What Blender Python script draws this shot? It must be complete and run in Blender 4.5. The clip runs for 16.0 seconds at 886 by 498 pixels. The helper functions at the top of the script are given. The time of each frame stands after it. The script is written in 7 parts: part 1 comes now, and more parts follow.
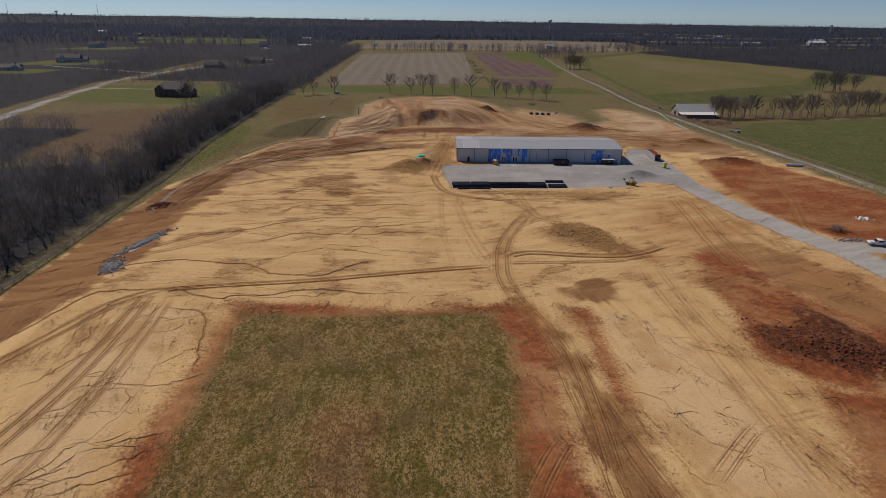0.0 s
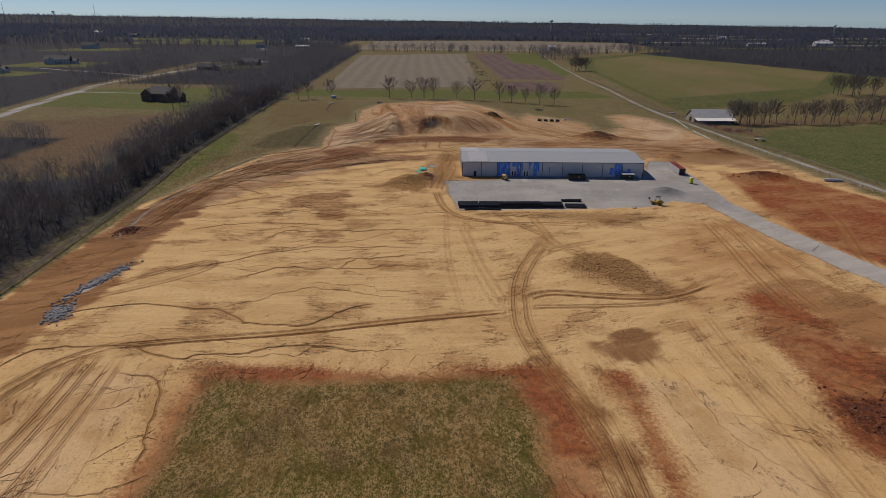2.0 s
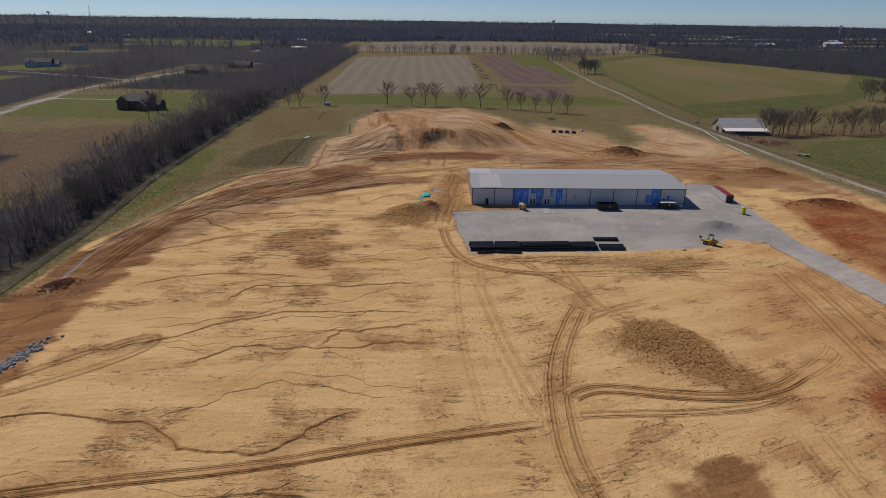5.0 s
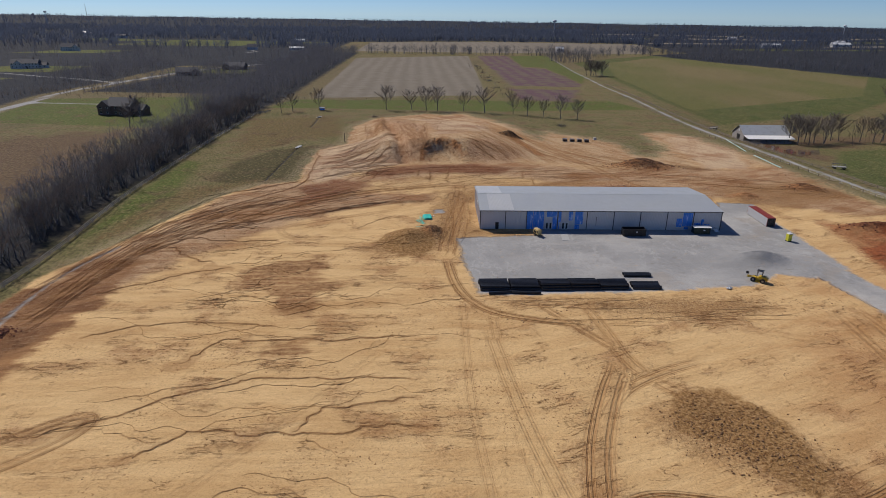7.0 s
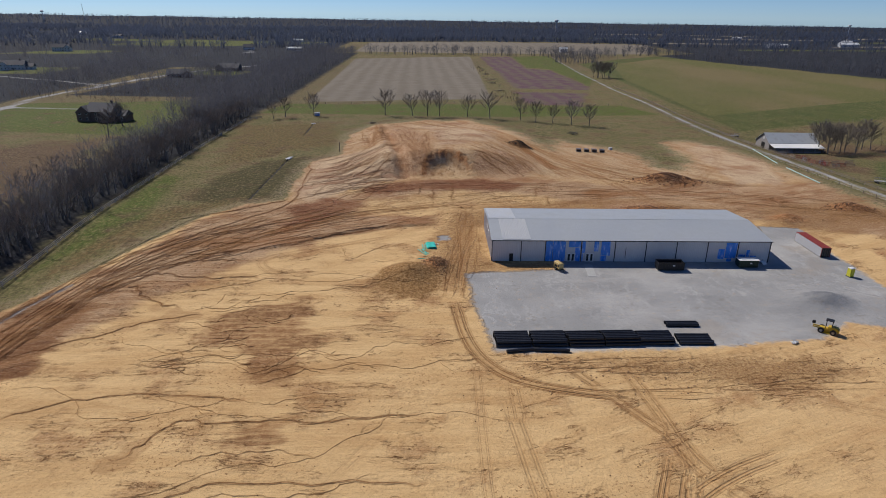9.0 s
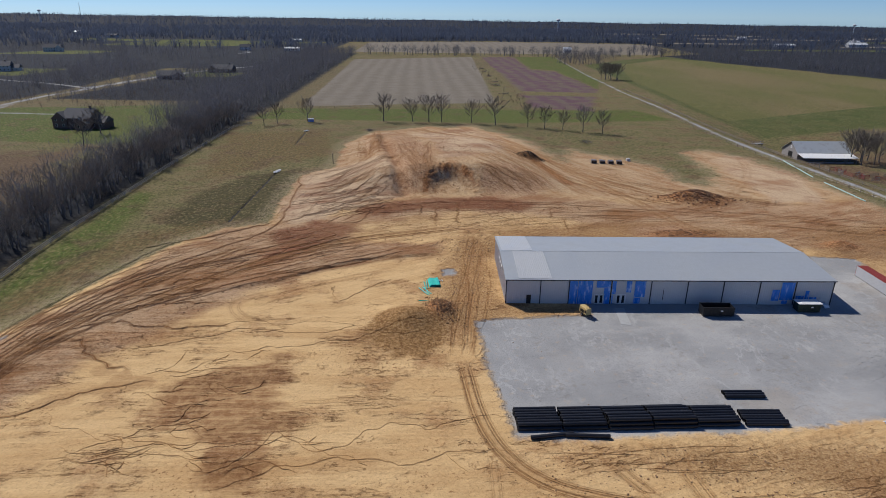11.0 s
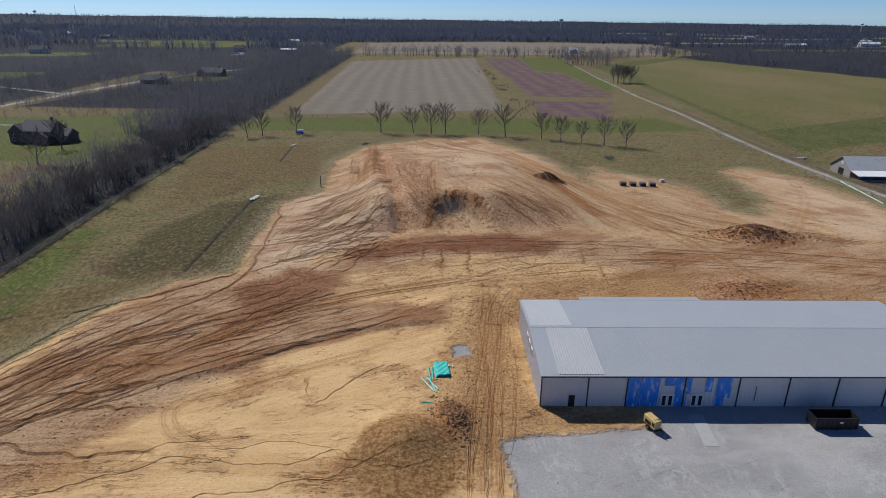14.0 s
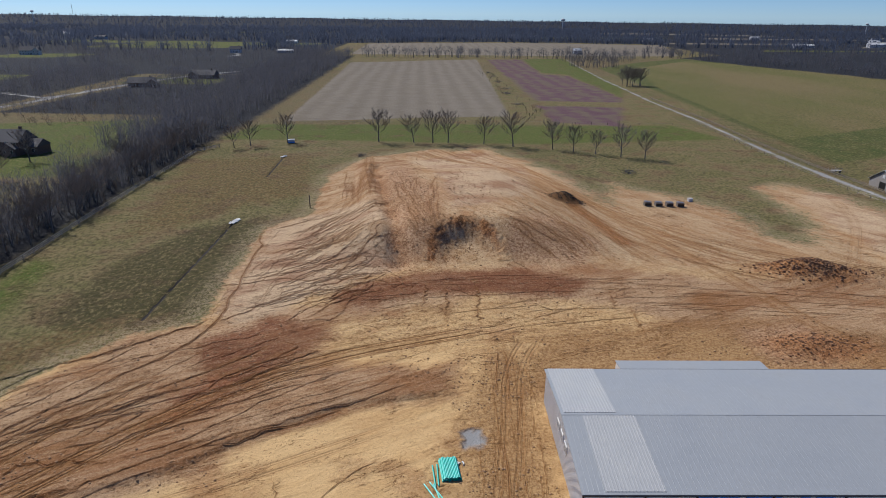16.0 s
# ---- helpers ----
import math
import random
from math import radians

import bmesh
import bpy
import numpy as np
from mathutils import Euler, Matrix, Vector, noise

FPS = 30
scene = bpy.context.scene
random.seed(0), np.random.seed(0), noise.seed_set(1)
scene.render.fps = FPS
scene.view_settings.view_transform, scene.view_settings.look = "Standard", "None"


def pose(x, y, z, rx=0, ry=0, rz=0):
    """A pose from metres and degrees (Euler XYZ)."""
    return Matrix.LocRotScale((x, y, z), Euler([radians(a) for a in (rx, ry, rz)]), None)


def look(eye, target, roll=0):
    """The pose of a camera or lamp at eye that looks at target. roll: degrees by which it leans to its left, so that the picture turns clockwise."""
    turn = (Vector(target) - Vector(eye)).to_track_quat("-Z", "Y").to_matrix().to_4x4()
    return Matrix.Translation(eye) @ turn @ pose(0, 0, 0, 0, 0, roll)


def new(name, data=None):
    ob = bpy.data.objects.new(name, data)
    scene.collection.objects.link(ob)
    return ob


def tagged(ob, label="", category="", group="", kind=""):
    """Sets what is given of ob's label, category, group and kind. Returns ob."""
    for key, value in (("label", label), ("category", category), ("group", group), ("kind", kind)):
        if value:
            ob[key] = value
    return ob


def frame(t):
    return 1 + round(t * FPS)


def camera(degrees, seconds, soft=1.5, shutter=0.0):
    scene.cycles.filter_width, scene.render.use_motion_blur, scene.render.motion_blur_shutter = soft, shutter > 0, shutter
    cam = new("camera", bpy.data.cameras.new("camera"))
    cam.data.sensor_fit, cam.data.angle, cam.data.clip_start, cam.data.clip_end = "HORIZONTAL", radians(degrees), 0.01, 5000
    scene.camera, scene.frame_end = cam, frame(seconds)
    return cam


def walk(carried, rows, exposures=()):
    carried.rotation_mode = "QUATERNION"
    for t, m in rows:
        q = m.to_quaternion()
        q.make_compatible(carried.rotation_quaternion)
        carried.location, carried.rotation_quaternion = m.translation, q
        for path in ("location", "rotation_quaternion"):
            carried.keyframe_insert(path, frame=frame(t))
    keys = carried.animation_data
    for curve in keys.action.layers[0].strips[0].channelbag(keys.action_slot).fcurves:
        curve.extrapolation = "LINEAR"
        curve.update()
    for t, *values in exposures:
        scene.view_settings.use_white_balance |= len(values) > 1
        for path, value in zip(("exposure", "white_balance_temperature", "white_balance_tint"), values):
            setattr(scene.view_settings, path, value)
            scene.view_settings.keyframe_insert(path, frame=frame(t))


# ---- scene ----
cam = camera(71.9, 16.0, soft=0.5)
METRES, EYE, TILT, LEAN, TURN = 200.0, 58.0, 0.4, 0.0, -2.5
ROWS = [
    (0.0, 0.0, 0.0, 0.0, 0.23, -21.35, -0.58),
    (0.5, -0.002, 0.0312, -0.0004, 0.23, -21.33, -0.58),
    (1.0, -0.0039, 0.0622, -0.0006, 0.22, -21.34, -0.57),
    (1.5, -0.0062, 0.0932, -0.0009, 0.21, -21.32, -0.56),
    (2.0, -0.0084, 0.1241, -0.0011, 0.21, -21.32, -0.57),
    (2.5, -0.0107, 0.1555, -0.0015, 0.2, -21.32, -0.58),
    (3.0, -0.0128, 0.1869, -0.0017, 0.2, -21.32, -0.57),
    (3.5, -0.0147, 0.2186, -0.0017, 0.19, -21.32, -0.55),
    (4.0, -0.0165, 0.2503, -0.0018, 0.18, -21.31, -0.54),
    (6.5, -0.0246, 0.4087, -0.0037, 0.19, -21.32, -0.56),
    (7.0, -0.0262, 0.44, -0.0041, 0.19, -21.32, -0.57),
    (7.5, -0.0279, 0.4712, -0.0045, 0.2, -21.32, -0.57),
    (8.0, -0.0297, 0.5026, -0.0046, 0.22, -21.35, -0.56),
    (8.5, -0.0318, 0.5343, -0.005, 0.22, -21.34, -0.57),
    (9.0, -0.0338, 0.5658, -0.0053, 0.21, -21.35, -0.57),
    (11.5, -0.0411, 0.7197, -0.007, 0.25, -21.4, -0.58),
    (12.0, -0.0424, 0.7507, -0.0074, 0.26, -21.39, -0.55),
    (12.5, -0.0438, 0.7816, -0.0076, 0.28, -21.41, -0.53),
    (13.0, -0.0454, 0.8127, -0.0078, 0.28, -21.42, -0.51),
    (13.5, -0.047, 0.8437, -0.0081, 0.28, -21.43, -0.45),
    (14.0, -0.0489, 0.8748, -0.0087, 0.28, -21.42, -0.45),
    (14.5, -0.0503, 0.9056, -0.0086, 0.3, -21.44, -0.49),
    (15.0, -0.0517, 0.9367, -0.0093, 0.3, -21.41, -0.47),
    (15.5, -0.0534, 0.9677, -0.0091, 0.3, -21.42, -0.48),
    (16.0, -0.0547, 0.9984, -0.0093, 0.32, -21.42, -0.45),
]
walk(cam, [(t, pose(0, 0, EYE, TILT, LEAN, TURN) @ pose(METRES * x, METRES * y, METRES * z, 90 + pitch, roll, yaw)) for t, x, y, z, yaw, pitch, roll in ROWS],
     exposures=[(0.0, -0.5, 7000, 15), (4.2, -0.46, 6950, 15), (6.3, -0.24, 6500, 13), (9.0, -0.13, 6280, 12), (11.3, -0.08, 6060, 11), (16.0, -0.05, 6020, 11)])


# ---- light: clear spring sky, sun ahead of the camera and to its left ----
SUN_ELEVATION, SUN_AZIMUTH = radians(46), radians(-42)
world = bpy.data.worlds.new("sky")
scene.world = world
world.use_nodes = True
sky = world.node_tree.nodes.new("ShaderNodeTexSky")
sky.sky_type, sky.sun_disc = "NISHITA", False
sky.sun_elevation, sky.sun_rotation = SUN_ELEVATION, SUN_AZIMUTH
sky.altitude, sky.air_density, sky.dust_density, sky.ozone_density = 1500, 0.75, 0.05, 4.0
world.node_tree.nodes["Background"].inputs[1].default_value = 0.078
tint = world.node_tree.nodes.new("ShaderNodeMix")
tint.data_type, tint.blend_type = "RGBA", "MULTIPLY"
tint.inputs[0].default_value, tint.inputs[7].default_value = 1.0, (0.76, 0.92, 1.15, 1)
world.node_tree.links.new(sky.outputs[0], tint.inputs[6])
world.node_tree.links.new(tint.outputs[2], world.node_tree.nodes["Background"].inputs[0])
sun_data = bpy.data.lights.new("sun", "SUN")
sun_data.energy, sun_data.angle, sun_data.color = 4.3, radians(0.6), (1.0, 0.93, 0.82)
sun = new("sun", sun_data)
sun_from = Vector((math.sin(SUN_AZIMUTH) * math.cos(SUN_ELEVATION), math.cos(SUN_AZIMUTH) * math.cos(SUN_ELEVATION), math.sin(SUN_ELEVATION)))
sun.matrix_world = look(sun_from * 300, (0, 0, 0))


# ---- node helpers ----
class Nodes:
    """Short hand for building a node tree."""

    def __init__(self, name):
        self.mat = bpy.data.materials.new(name)
        self.mat.use_nodes = True
        self.tree = self.mat.node_tree
        self.bsdf = self.tree.nodes["Principled BSDF"]
        self.coord = self.tree.nodes.new("ShaderNodeTexCoord").outputs["Object"]

    def put(self, socket, value):
        if isinstance(value, bpy.types.NodeSocket):
            self.tree.links.new(value, socket)
        else:
            socket.default_value = value

    def math(self, op, a, b=0.0, clamp=False):
        n = self.tree.nodes.new("ShaderNodeMath")
        n.operation, n.use_clamp = op, clamp
        self.put(n.inputs[0], a)
        self.put(n.inputs[1], b)
        return n.outputs[0]

    def noise(self, scale, detail=3.0, stretch=(1, 1, 1), rough=0.55, shift=0.0, spin=0.0):
        """spin: the direction, in radians from x, along which a stretched noise runs."""
        m = self.tree.nodes.new("ShaderNodeMapping")
        self.put(m.inputs["Vector"], self.coord)
        if spin:
            first = self.tree.nodes.new("ShaderNodeMapping")
            self.put(first.inputs["Vector"], self.coord)
            first.inputs["Rotation"].default_value = (0, 0, -spin)
            self.put(m.inputs["Vector"], first.outputs[0])
        m.inputs["Scale"].default_value = stretch
        m.inputs["Location"].default_value = (shift, shift * 1.7, 0)
        n = self.tree.nodes.new("ShaderNodeTexNoise")
        self.put(n.inputs["Vector"], m.outputs[0])
        n.inputs["Scale"].default_value, n.inputs["Detail"].default_value, n.inputs["Roughness"].default_value = scale, detail, rough
        return n.outputs[0]

    def ramp(self, value, lo, hi, a=0.0, b=1.0):
        n = self.tree.nodes.new("ShaderNodeMapRange")
        n.interpolation_type = "SMOOTHSTEP"
        self.put(n.inputs[0], value)
        for i, v in zip((1, 2, 3, 4), (lo, hi, a, b)):
            self.put(n.inputs[i], v)
        return n.outputs[0]

    def mix(self, fac, a, b, blend="MIX"):
        n = self.tree.nodes.new("ShaderNodeMix")
        n.data_type, n.blend_type = "RGBA", blend
        self.put(n.inputs[0], fac)
        for i, v in ((6, a), (7, b)):
            self.put(n.inputs[i], (*v, 1) if isinstance(v, tuple) and len(v) == 3 else v)
        return n.outputs[2]

    def attr(self, name):
        n = self.tree.nodes.new("ShaderNodeAttribute")
        n.attribute_name = name
        s = self.tree.nodes.new("ShaderNodeSeparateColor")
        self.tree.links.new(n.outputs["Color"], s.inputs[0])
        return s.outputs[0], s.outputs[1], s.outputs[2], n.outputs["Alpha"]

    def bump(self, height, strength=0.4, distance=0.1):
        n = self.tree.nodes.new("ShaderNodeBump")
        n.inputs["Strength"].default_value, n.inputs["Distance"].default_value = strength, distance
        self.put(n.inputs["Height"], height)
        self.put(self.bsdf.inputs["Normal"], n.outputs[0])


def plain(name, colour, rough=0.7, metal=0.0, vary=0.25, scale=1.5, bump=0.15, dirt=(0.28, 0.2, 0.12), dirty=0.25, each=0.0, stretch=(1, 1, 1)):
    """A weathered surface: fine grain, broad stains, a little bump; each: spread of brightness from object to object."""
    n = Nodes(name)
    fine, broad = n.noise(scale * 6, 4, stretch), n.noise(scale * 0.6, 4, stretch, shift=3)
    c = n.mix(n.ramp(fine, 0.3, 0.7, 0, vary), colour, tuple(v * 0.55 for v in colour))
    c = n.mix(n.ramp(broad, 0.5, 0.8, 0, dirty), c, dirt)
    if each:
        info = n.tree.nodes.new("ShaderNodeObjectInfo").outputs["Random"]
        c = n.mix(n.math("MULTIPLY", info, each), c, tuple(min(1, v * 1.7 + 0.01) for v in colour))
    n.put(n.bsdf.inputs["Base Color"], c)
    n.put(n.bsdf.inputs["Roughness"], n.ramp(broad, 0.2, 0.8, max(rough - 0.12, 0.05), min(rough + 0.12, 1)))
    n.bsdf.inputs["Metallic"].default_value = metal
    if bump:
        n.bump(fine, bump, 0.05)
    return n.mat


# ---- mesh helpers ----
def box(bm, x0, x1, y0, y1, z0, z1, bevel=0.0):
    made = bmesh.ops.create_cube(bm, size=1)["verts"]
    bmesh.ops.scale(bm, vec=(x1 - x0, y1 - y0, z1 - z0), verts=made)
    bmesh.ops.translate(bm, vec=((x0 + x1) / 2, (y0 + y1) / 2, (z0 + z1) / 2), verts=made)
    if bevel:
        bmesh.ops.bevel(bm, geom=list({e for v in made for e in v.link_edges}), offset=bevel, segments=1, affect="EDGES", profile=0.5)
    return bm


def rod(bm, a, b, r, r2=None, n=8):
    a, b = Vector(a), Vector(b)
    m = Matrix.Translation((a + b) / 2) @ (b - a).to_track_quat("Z", "Y").to_matrix().to_4x4()
    bmesh.ops.create_cone(bm, cap_ends=True, segments=n, radius1=r, radius2=r if r2 is None else r2, depth=(b - a).length, matrix=m)
    return bm


def prism(bm, outline, x0, x1):
    """A closed outline in the y-z plane, drawn out from x0 to x1."""
    a = [bm.verts.new((x0, y, z)) for y, z in outline]
    b = [bm.verts.new((x1, y, z)) for y, z in outline]
    bm.faces.new(a[::-1])
    bm.faces.new(b)
    for i in range(len(a)):
        j = (i + 1) % len(a)
        bm.faces.new((a[i], a[j], b[j], b[i]))
    return bm


def boxes(*rows, bevel=0.0):
    bm = bmesh.new()
    for r in rows:
        box(bm, *r, bevel=bevel)
    return bm


def rods(*rows, n=8):
    bm = bmesh.new()
    for a, b, r in rows:
        rod(bm, a, b, r, n=n)
    return bm


def mesh_of(name, bm, material):
    me = bpy.data.meshes.new(name)
    bmesh.ops.recalc_face_normals(bm, faces=bm.faces)
    bm.to_mesh(me)
    bm.free()
    me.materials.append(material)
    return me


def part(name, bm, material, parent, label=""):
    ob = new(name, bm if isinstance(bm, bpy.types.Mesh) else mesh_of(name, bm, material))
    ob.parent = parent
    return tagged(ob, label)


def thing(name, label, category, at=(0, 0, 0), turn=0.0, group="", kind=""):
    ob = new(name)
    ob.matrix_world = pose(*at, 0, 0, turn)
    return tagged(ob, label, category, group, kind)


def raw(name, verts, faces, material):
    me = bpy.data.meshes.new(name)
    me.from_pydata(verts, [], faces)
    me.materials.append(material)
    return me


# ---- the ground: one sheet to the horizon ----
def spaced(lo, fine_lo, fine_hi, hi, step, grow, far):
    mid = list(np.arange(fine_lo, fine_hi, step))
    up, s = [mid[-1]], step
    while up[-1] < hi:
        s = min(s * grow, far)
        up.append(up[-1] + s)
    down, s = [mid[0]], step
    while down[-1] > lo:
        s = min(s * grow, far)
        down.append(down[-1] - s)
    return np.array(down[:0:-1] + mid + up[1:])


GX = spaced(-4300, -104, 124, 4300, 0.5, 1.05, 120)
GY = spaced(-200, 58, 350, 5300, 0.5, 1.016, 60)
PX, PY = np.meshgrid(GX, GY)
rng = np.random.default_rng(4)


def window(x0, x1, y0, y1):
    return slice(*np.searchsorted(GY, (y0, y1))), slice(*np.searchsorted(GX, (x0, x1)))


def seg_dist(px, py, a, b):
    dx, dy = b[0] - a[0], b[1] - a[1]
    k = np.clip(((px - a[0]) * dx + (py - a[1]) * dy) / (dx * dx + dy * dy + 1e-9), 0, 1)
    return np.hypot(px - a[0] - k * dx, py - a[1] - k * dy)


def area(field, corners, pad=14.0):
    """Writes the distance inside (+) or outside (-) a polygon into a field, keeping the larger."""
    xs, ys = [c[0] for c in corners], [c[1] for c in corners]
    w = window(min(xs) - pad, max(xs) + pad, min(ys) - pad, max(ys) + pad)
    px, py = PX[w], PY[w]
    if not px.size:
        return
    d, inside = np.full(px.shape, 1e9), np.zeros(px.shape, bool)
    for a, b in zip(corners, corners[1:] + corners[:1]):
        d = np.minimum(d, seg_dist(px, py, a, b))
        if a[1] != b[1]:
            inside ^= ((a[1] > py) != (b[1] > py)) & (px < (b[0] - a[0]) * (py - a[1]) / (b[1] - a[1]) + a[0])
    field[w] = np.maximum(field[w], np.clip(np.where(inside, d, -d), -pad, pad))


def smooth_line(pts, rounds=2):
    """Chaikin's corner cutting."""
    for _ in range(rounds):
        out = [pts[0]]
        for a, b in zip(pts, pts[1:]):
            out += [(a[0] * 0.75 + b[0] * 0.25, a[1] * 0.75 + b[1] * 0.25), (a[0] * 0.25 + b[0] * 0.75, a[1] * 0.25 + b[1] * 0.75)]
        pts = out + [pts[-1]]
    return pts


def line(field, pts, reach=4.0, wide=1.0):
    """Writes the distance from a line, divided by wide, into a field, keeping the smaller."""
    for a, b in zip(pts, pts[1:]):
        r = reach * max(wide, 1.0)
        w = window(min(a[0], b[0]) - r, max(a[0], b[0]) + r, min(a[1], b[1]) - r, max(a[1], b[1]) + r)
        field[w] = np.minimum(field[w], seg_dist(PX[w], PY[w], a, b) / wide)


def ribbon(field, pts, half, pad=8.0):
    for a, b in zip(pts, pts[1:]):
        r = pad + half
        w = window(min(a[0], b[0]) - r, max(a[0], b[0]) + r, min(a[1], b[1]) - r, max(a[1], b[1]) + r)
        field[w] = np.maximum(field[w], np.clip(half - seg_dist(PX[w], PY[w], a, b), -pad, pad))


def wander(x, y, heading, length, step=0.9, turn=0.28, pull=0.2):
    """A rill: a line that strays about its heading."""
    pts, a = [(x, y)], heading
    for _ in range(int(length / step)):
        a += rng.normal(0, turn) + (heading - a) * pull
        x, y = x + step * math.cos(a), y + step * math.sin(a)
        pts.append((x, y))
    return pts


def blank(value):
    return np.full(PX.shape, float(value))


FIELD = {k: blank(-8) for k in ("soil", "red", "damp", "gravel", "turf", "stubble", "purple", "pasture", "brown", "pale", "lush", "clods", "forest", "rust", "olive", "straw", "grazed", "sod")}
FIELD["track"], FIELD["rill"], FIELD["bed"] = blank(9), blank(9), blank(0)

# bare graded site and its surroundings
area(FIELD["soil"], [(-97, 20), (-94, 230), (-82, 252), (-73, 274), (-66, 292), (-57, 304), (-46, 309), (-46.5, 366), (-35, 380), (-36, 426), (-24, 458), (-3, 474), (30, 478), (49, 430), (60, 385),
                     (68, 412), (88, 396), (98, 377), (95, 358), (105, 354), (116, 366), (120, 406), (131, 413), (142, 394), (147, 365), (152, 300), (158, 250), (162, 205), (166, 150), (170, 20)])
area(FIELD["turf"], [(-36.5, 115), (-21, 113.5), (-5, 114.5), (15.6, 115), (18, 103), (16.5, 84), (15.2, 70), (13, 40), (-34, 40), (-35.3, 63), (-36, 74), (-36.3, 87), (-36, 104)])
area(FIELD["red"], [(-38, 119.5), (-22, 119), (-5, 116.5), (20, 119), (25.5, 116), (25, 95), (23.3, 81), (22, 61), (21, 40), (-39, 40), (-40.3, 63), (-40.8, 80), (-39.8, 96), (-40, 106)])
area(FIELD["red"], [(31, 116), (32.5, 102), (31.5, 86), (33.5, 80), (35.5, 90), (36, 104), (36.5, 116)])
area(FIELD["red"], [(121, 258), (146, 253), (154, 232), (164, 199), (168, 150), (128, 150), (119, 159), (114, 170), (111, 190), (112, 210)])
area(FIELD["red"], [(72, 147), (82, 148), (83, 130), (89, 112), (97, 102), (94, 90), (83, 88), (77, 83), (71, 84), (66, 90), (62.5, 95), (65, 108), (68, 128)])
area(FIELD["red"], [(68, 85), (64, 77), (62.5, 70), (59, 61), (58, 40), (114, 40), (113, 84), (96, 92), (80, 83)])
area(FIELD["damp"], [(70, 150), (92, 158), (101, 140), (111, 112), (113, 92), (94, 92), (88, 110), (84, 130), (81, 147)])
area(FIELD["damp"], [(20, 122), (24, 118), (29, 100), (33, 80), (35, 60), (27, 60), (25, 84), (22, 104)])
area(FIELD["red"], [(-22, 319), (-14, 328), (-3, 333), (22, 333), (38, 326), (30, 319), (0, 321), (-18, 315)])
area(FIELD["red"], [(-42, 277), (-39, 291), (-43, 303), (-32, 311), (-21, 308), (-18, 304), (-27, 292), (-34, 280)])
area(FIELD["damp"], [(31, 128.5), (36, 126), (41, 131.5), (47, 127.5), (44, 119), (39, 117), (33.8, 118.8)])
area(FIELD["damp"], [(-97, 120), (-94, 220), (-82, 236), (-68, 232), (-72, 190), (-69, 155), (-74, 127), (-80, 100)])
area(FIELD["rust"], [(-90, 236), (-74, 262), (-67, 288), (-57, 304), (-44, 309), (-24, 318), (5, 333), (40, 336), (73, 326), (150, 332), (154, 262), (108, 282), (98, 290), (64, 296), (39, 315), (10, 320),
                     (-18, 310), (-22, 294), (4, 293), (4, 284), (-11, 281), (-23, 274), (-35, 265), (-42, 256), (-52, 246), (-60, 236), (-70, 215), (-76, 190), (-97, 190)])
area(FIELD["rust"], [(-29, 401), (-24, 455), (-8, 450), (-4, 405), (-8, 366), (-4, 340), (-13, 352), (-17, 385)])
area(FIELD["rust"], [(-9, 337), (2, 337), (4, 348), (0, 358), (-8, 356)])
area(FIELD["olive"], [(-76.6, 310), (-77, 340), (-66, 368), (-48.4, 378), (-47, 360), (-46.5, 312), (-57, 307), (-69, 304)])
area(FIELD["straw"], [(-82, 360), (-98, 455), (-48, 462), (-38, 402), (-60, 388), (-70, 371)])
area(FIELD["straw"], [(-92, 250), (-84, 262), (-76, 284), (-66, 296), (-54, 306), (-50, 310), (-60, 311), (-72, 306), (-84, 298), (-94, 275)])
area(FIELD["grazed"], [(205, 740), (263, 966), (374, 1077), (458, 958), (508, 781), (358, 579), (260, 541), (190, 512.5), (189, 560)])
area(FIELD["damp"], [(-44.7, 225), (-36, 231), (-27, 234), (-22, 218), (-24.5, 201), (-30, 201), (-33, 212), (-43, 217)])
area(FIELD["straw"], [(-15.5, 82.2), (-8.6, 82), (-5.9, 75.6), (-7.1, 69.2), (-5.6, 62), (-14.5, 62.2), (-15.2, 69.4), (-16.9, 76.7)])
for corners in ([(-21.5, 86.3), (-18.5, 97.8), (-15.5, 95.2), (-16.7, 86.2), (-16.2, 79.4), (-19, 79.4)], [(-3.3, 79), (0.8, 94.8), (3.9, 91.2), (1.2, 78.9), (0.5, 70.5), (2.8, 61.7), (-5.6, 62), (-6, 67.7)], [(12.8, 103.9), (16.5, 105.2), (16.3, 85.4), (14, 70.1), (9.9, 71), (10.6, 88.8)]):
    area(FIELD["olive"], corners)
area(FIELD["sod"], [(-12, 244), (-10.8, 249), (-6.6, 253), (-2, 252.5), (3, 247), (2.9, 239), (-1, 234), (-6, 233.5), (-10, 238.4)])
area(FIELD["sod"], [(40, 172), (49.5, 174), (55, 164), (54.5, 153), (50, 147), (47, 153), (43.5, 159.5), (37, 162)])
area(FIELD["clods"], [(-12, 242), (-11, 250), (-5, 255), (2, 257), (7, 252), (6, 240), (0, 235), (-10, 236)])
area(FIELD["damp"], [(-30, 186), (-26, 193), (-21, 192), (-22, 186)])
area(FIELD["clods"], [(35, 168), (44, 172), (51, 166.5), (57, 156), (55, 147), (49, 150), (42, 156), (34, 160)])
area(FIELD["clods"], [(30, 208), (45, 209), (70, 209), (76, 203), (60, 199), (40, 201)])
area(FIELD["clods"], [(-2, 237), (2, 262), (6, 288), (17, 300), (17, 255), (34, 255), (33, 249.5), (16, 247.5), (9, 240)])
area(FIELD["clods"], [(12, 284), (20, 305), (60, 310), (100, 300), (98, 284), (60, 288)])
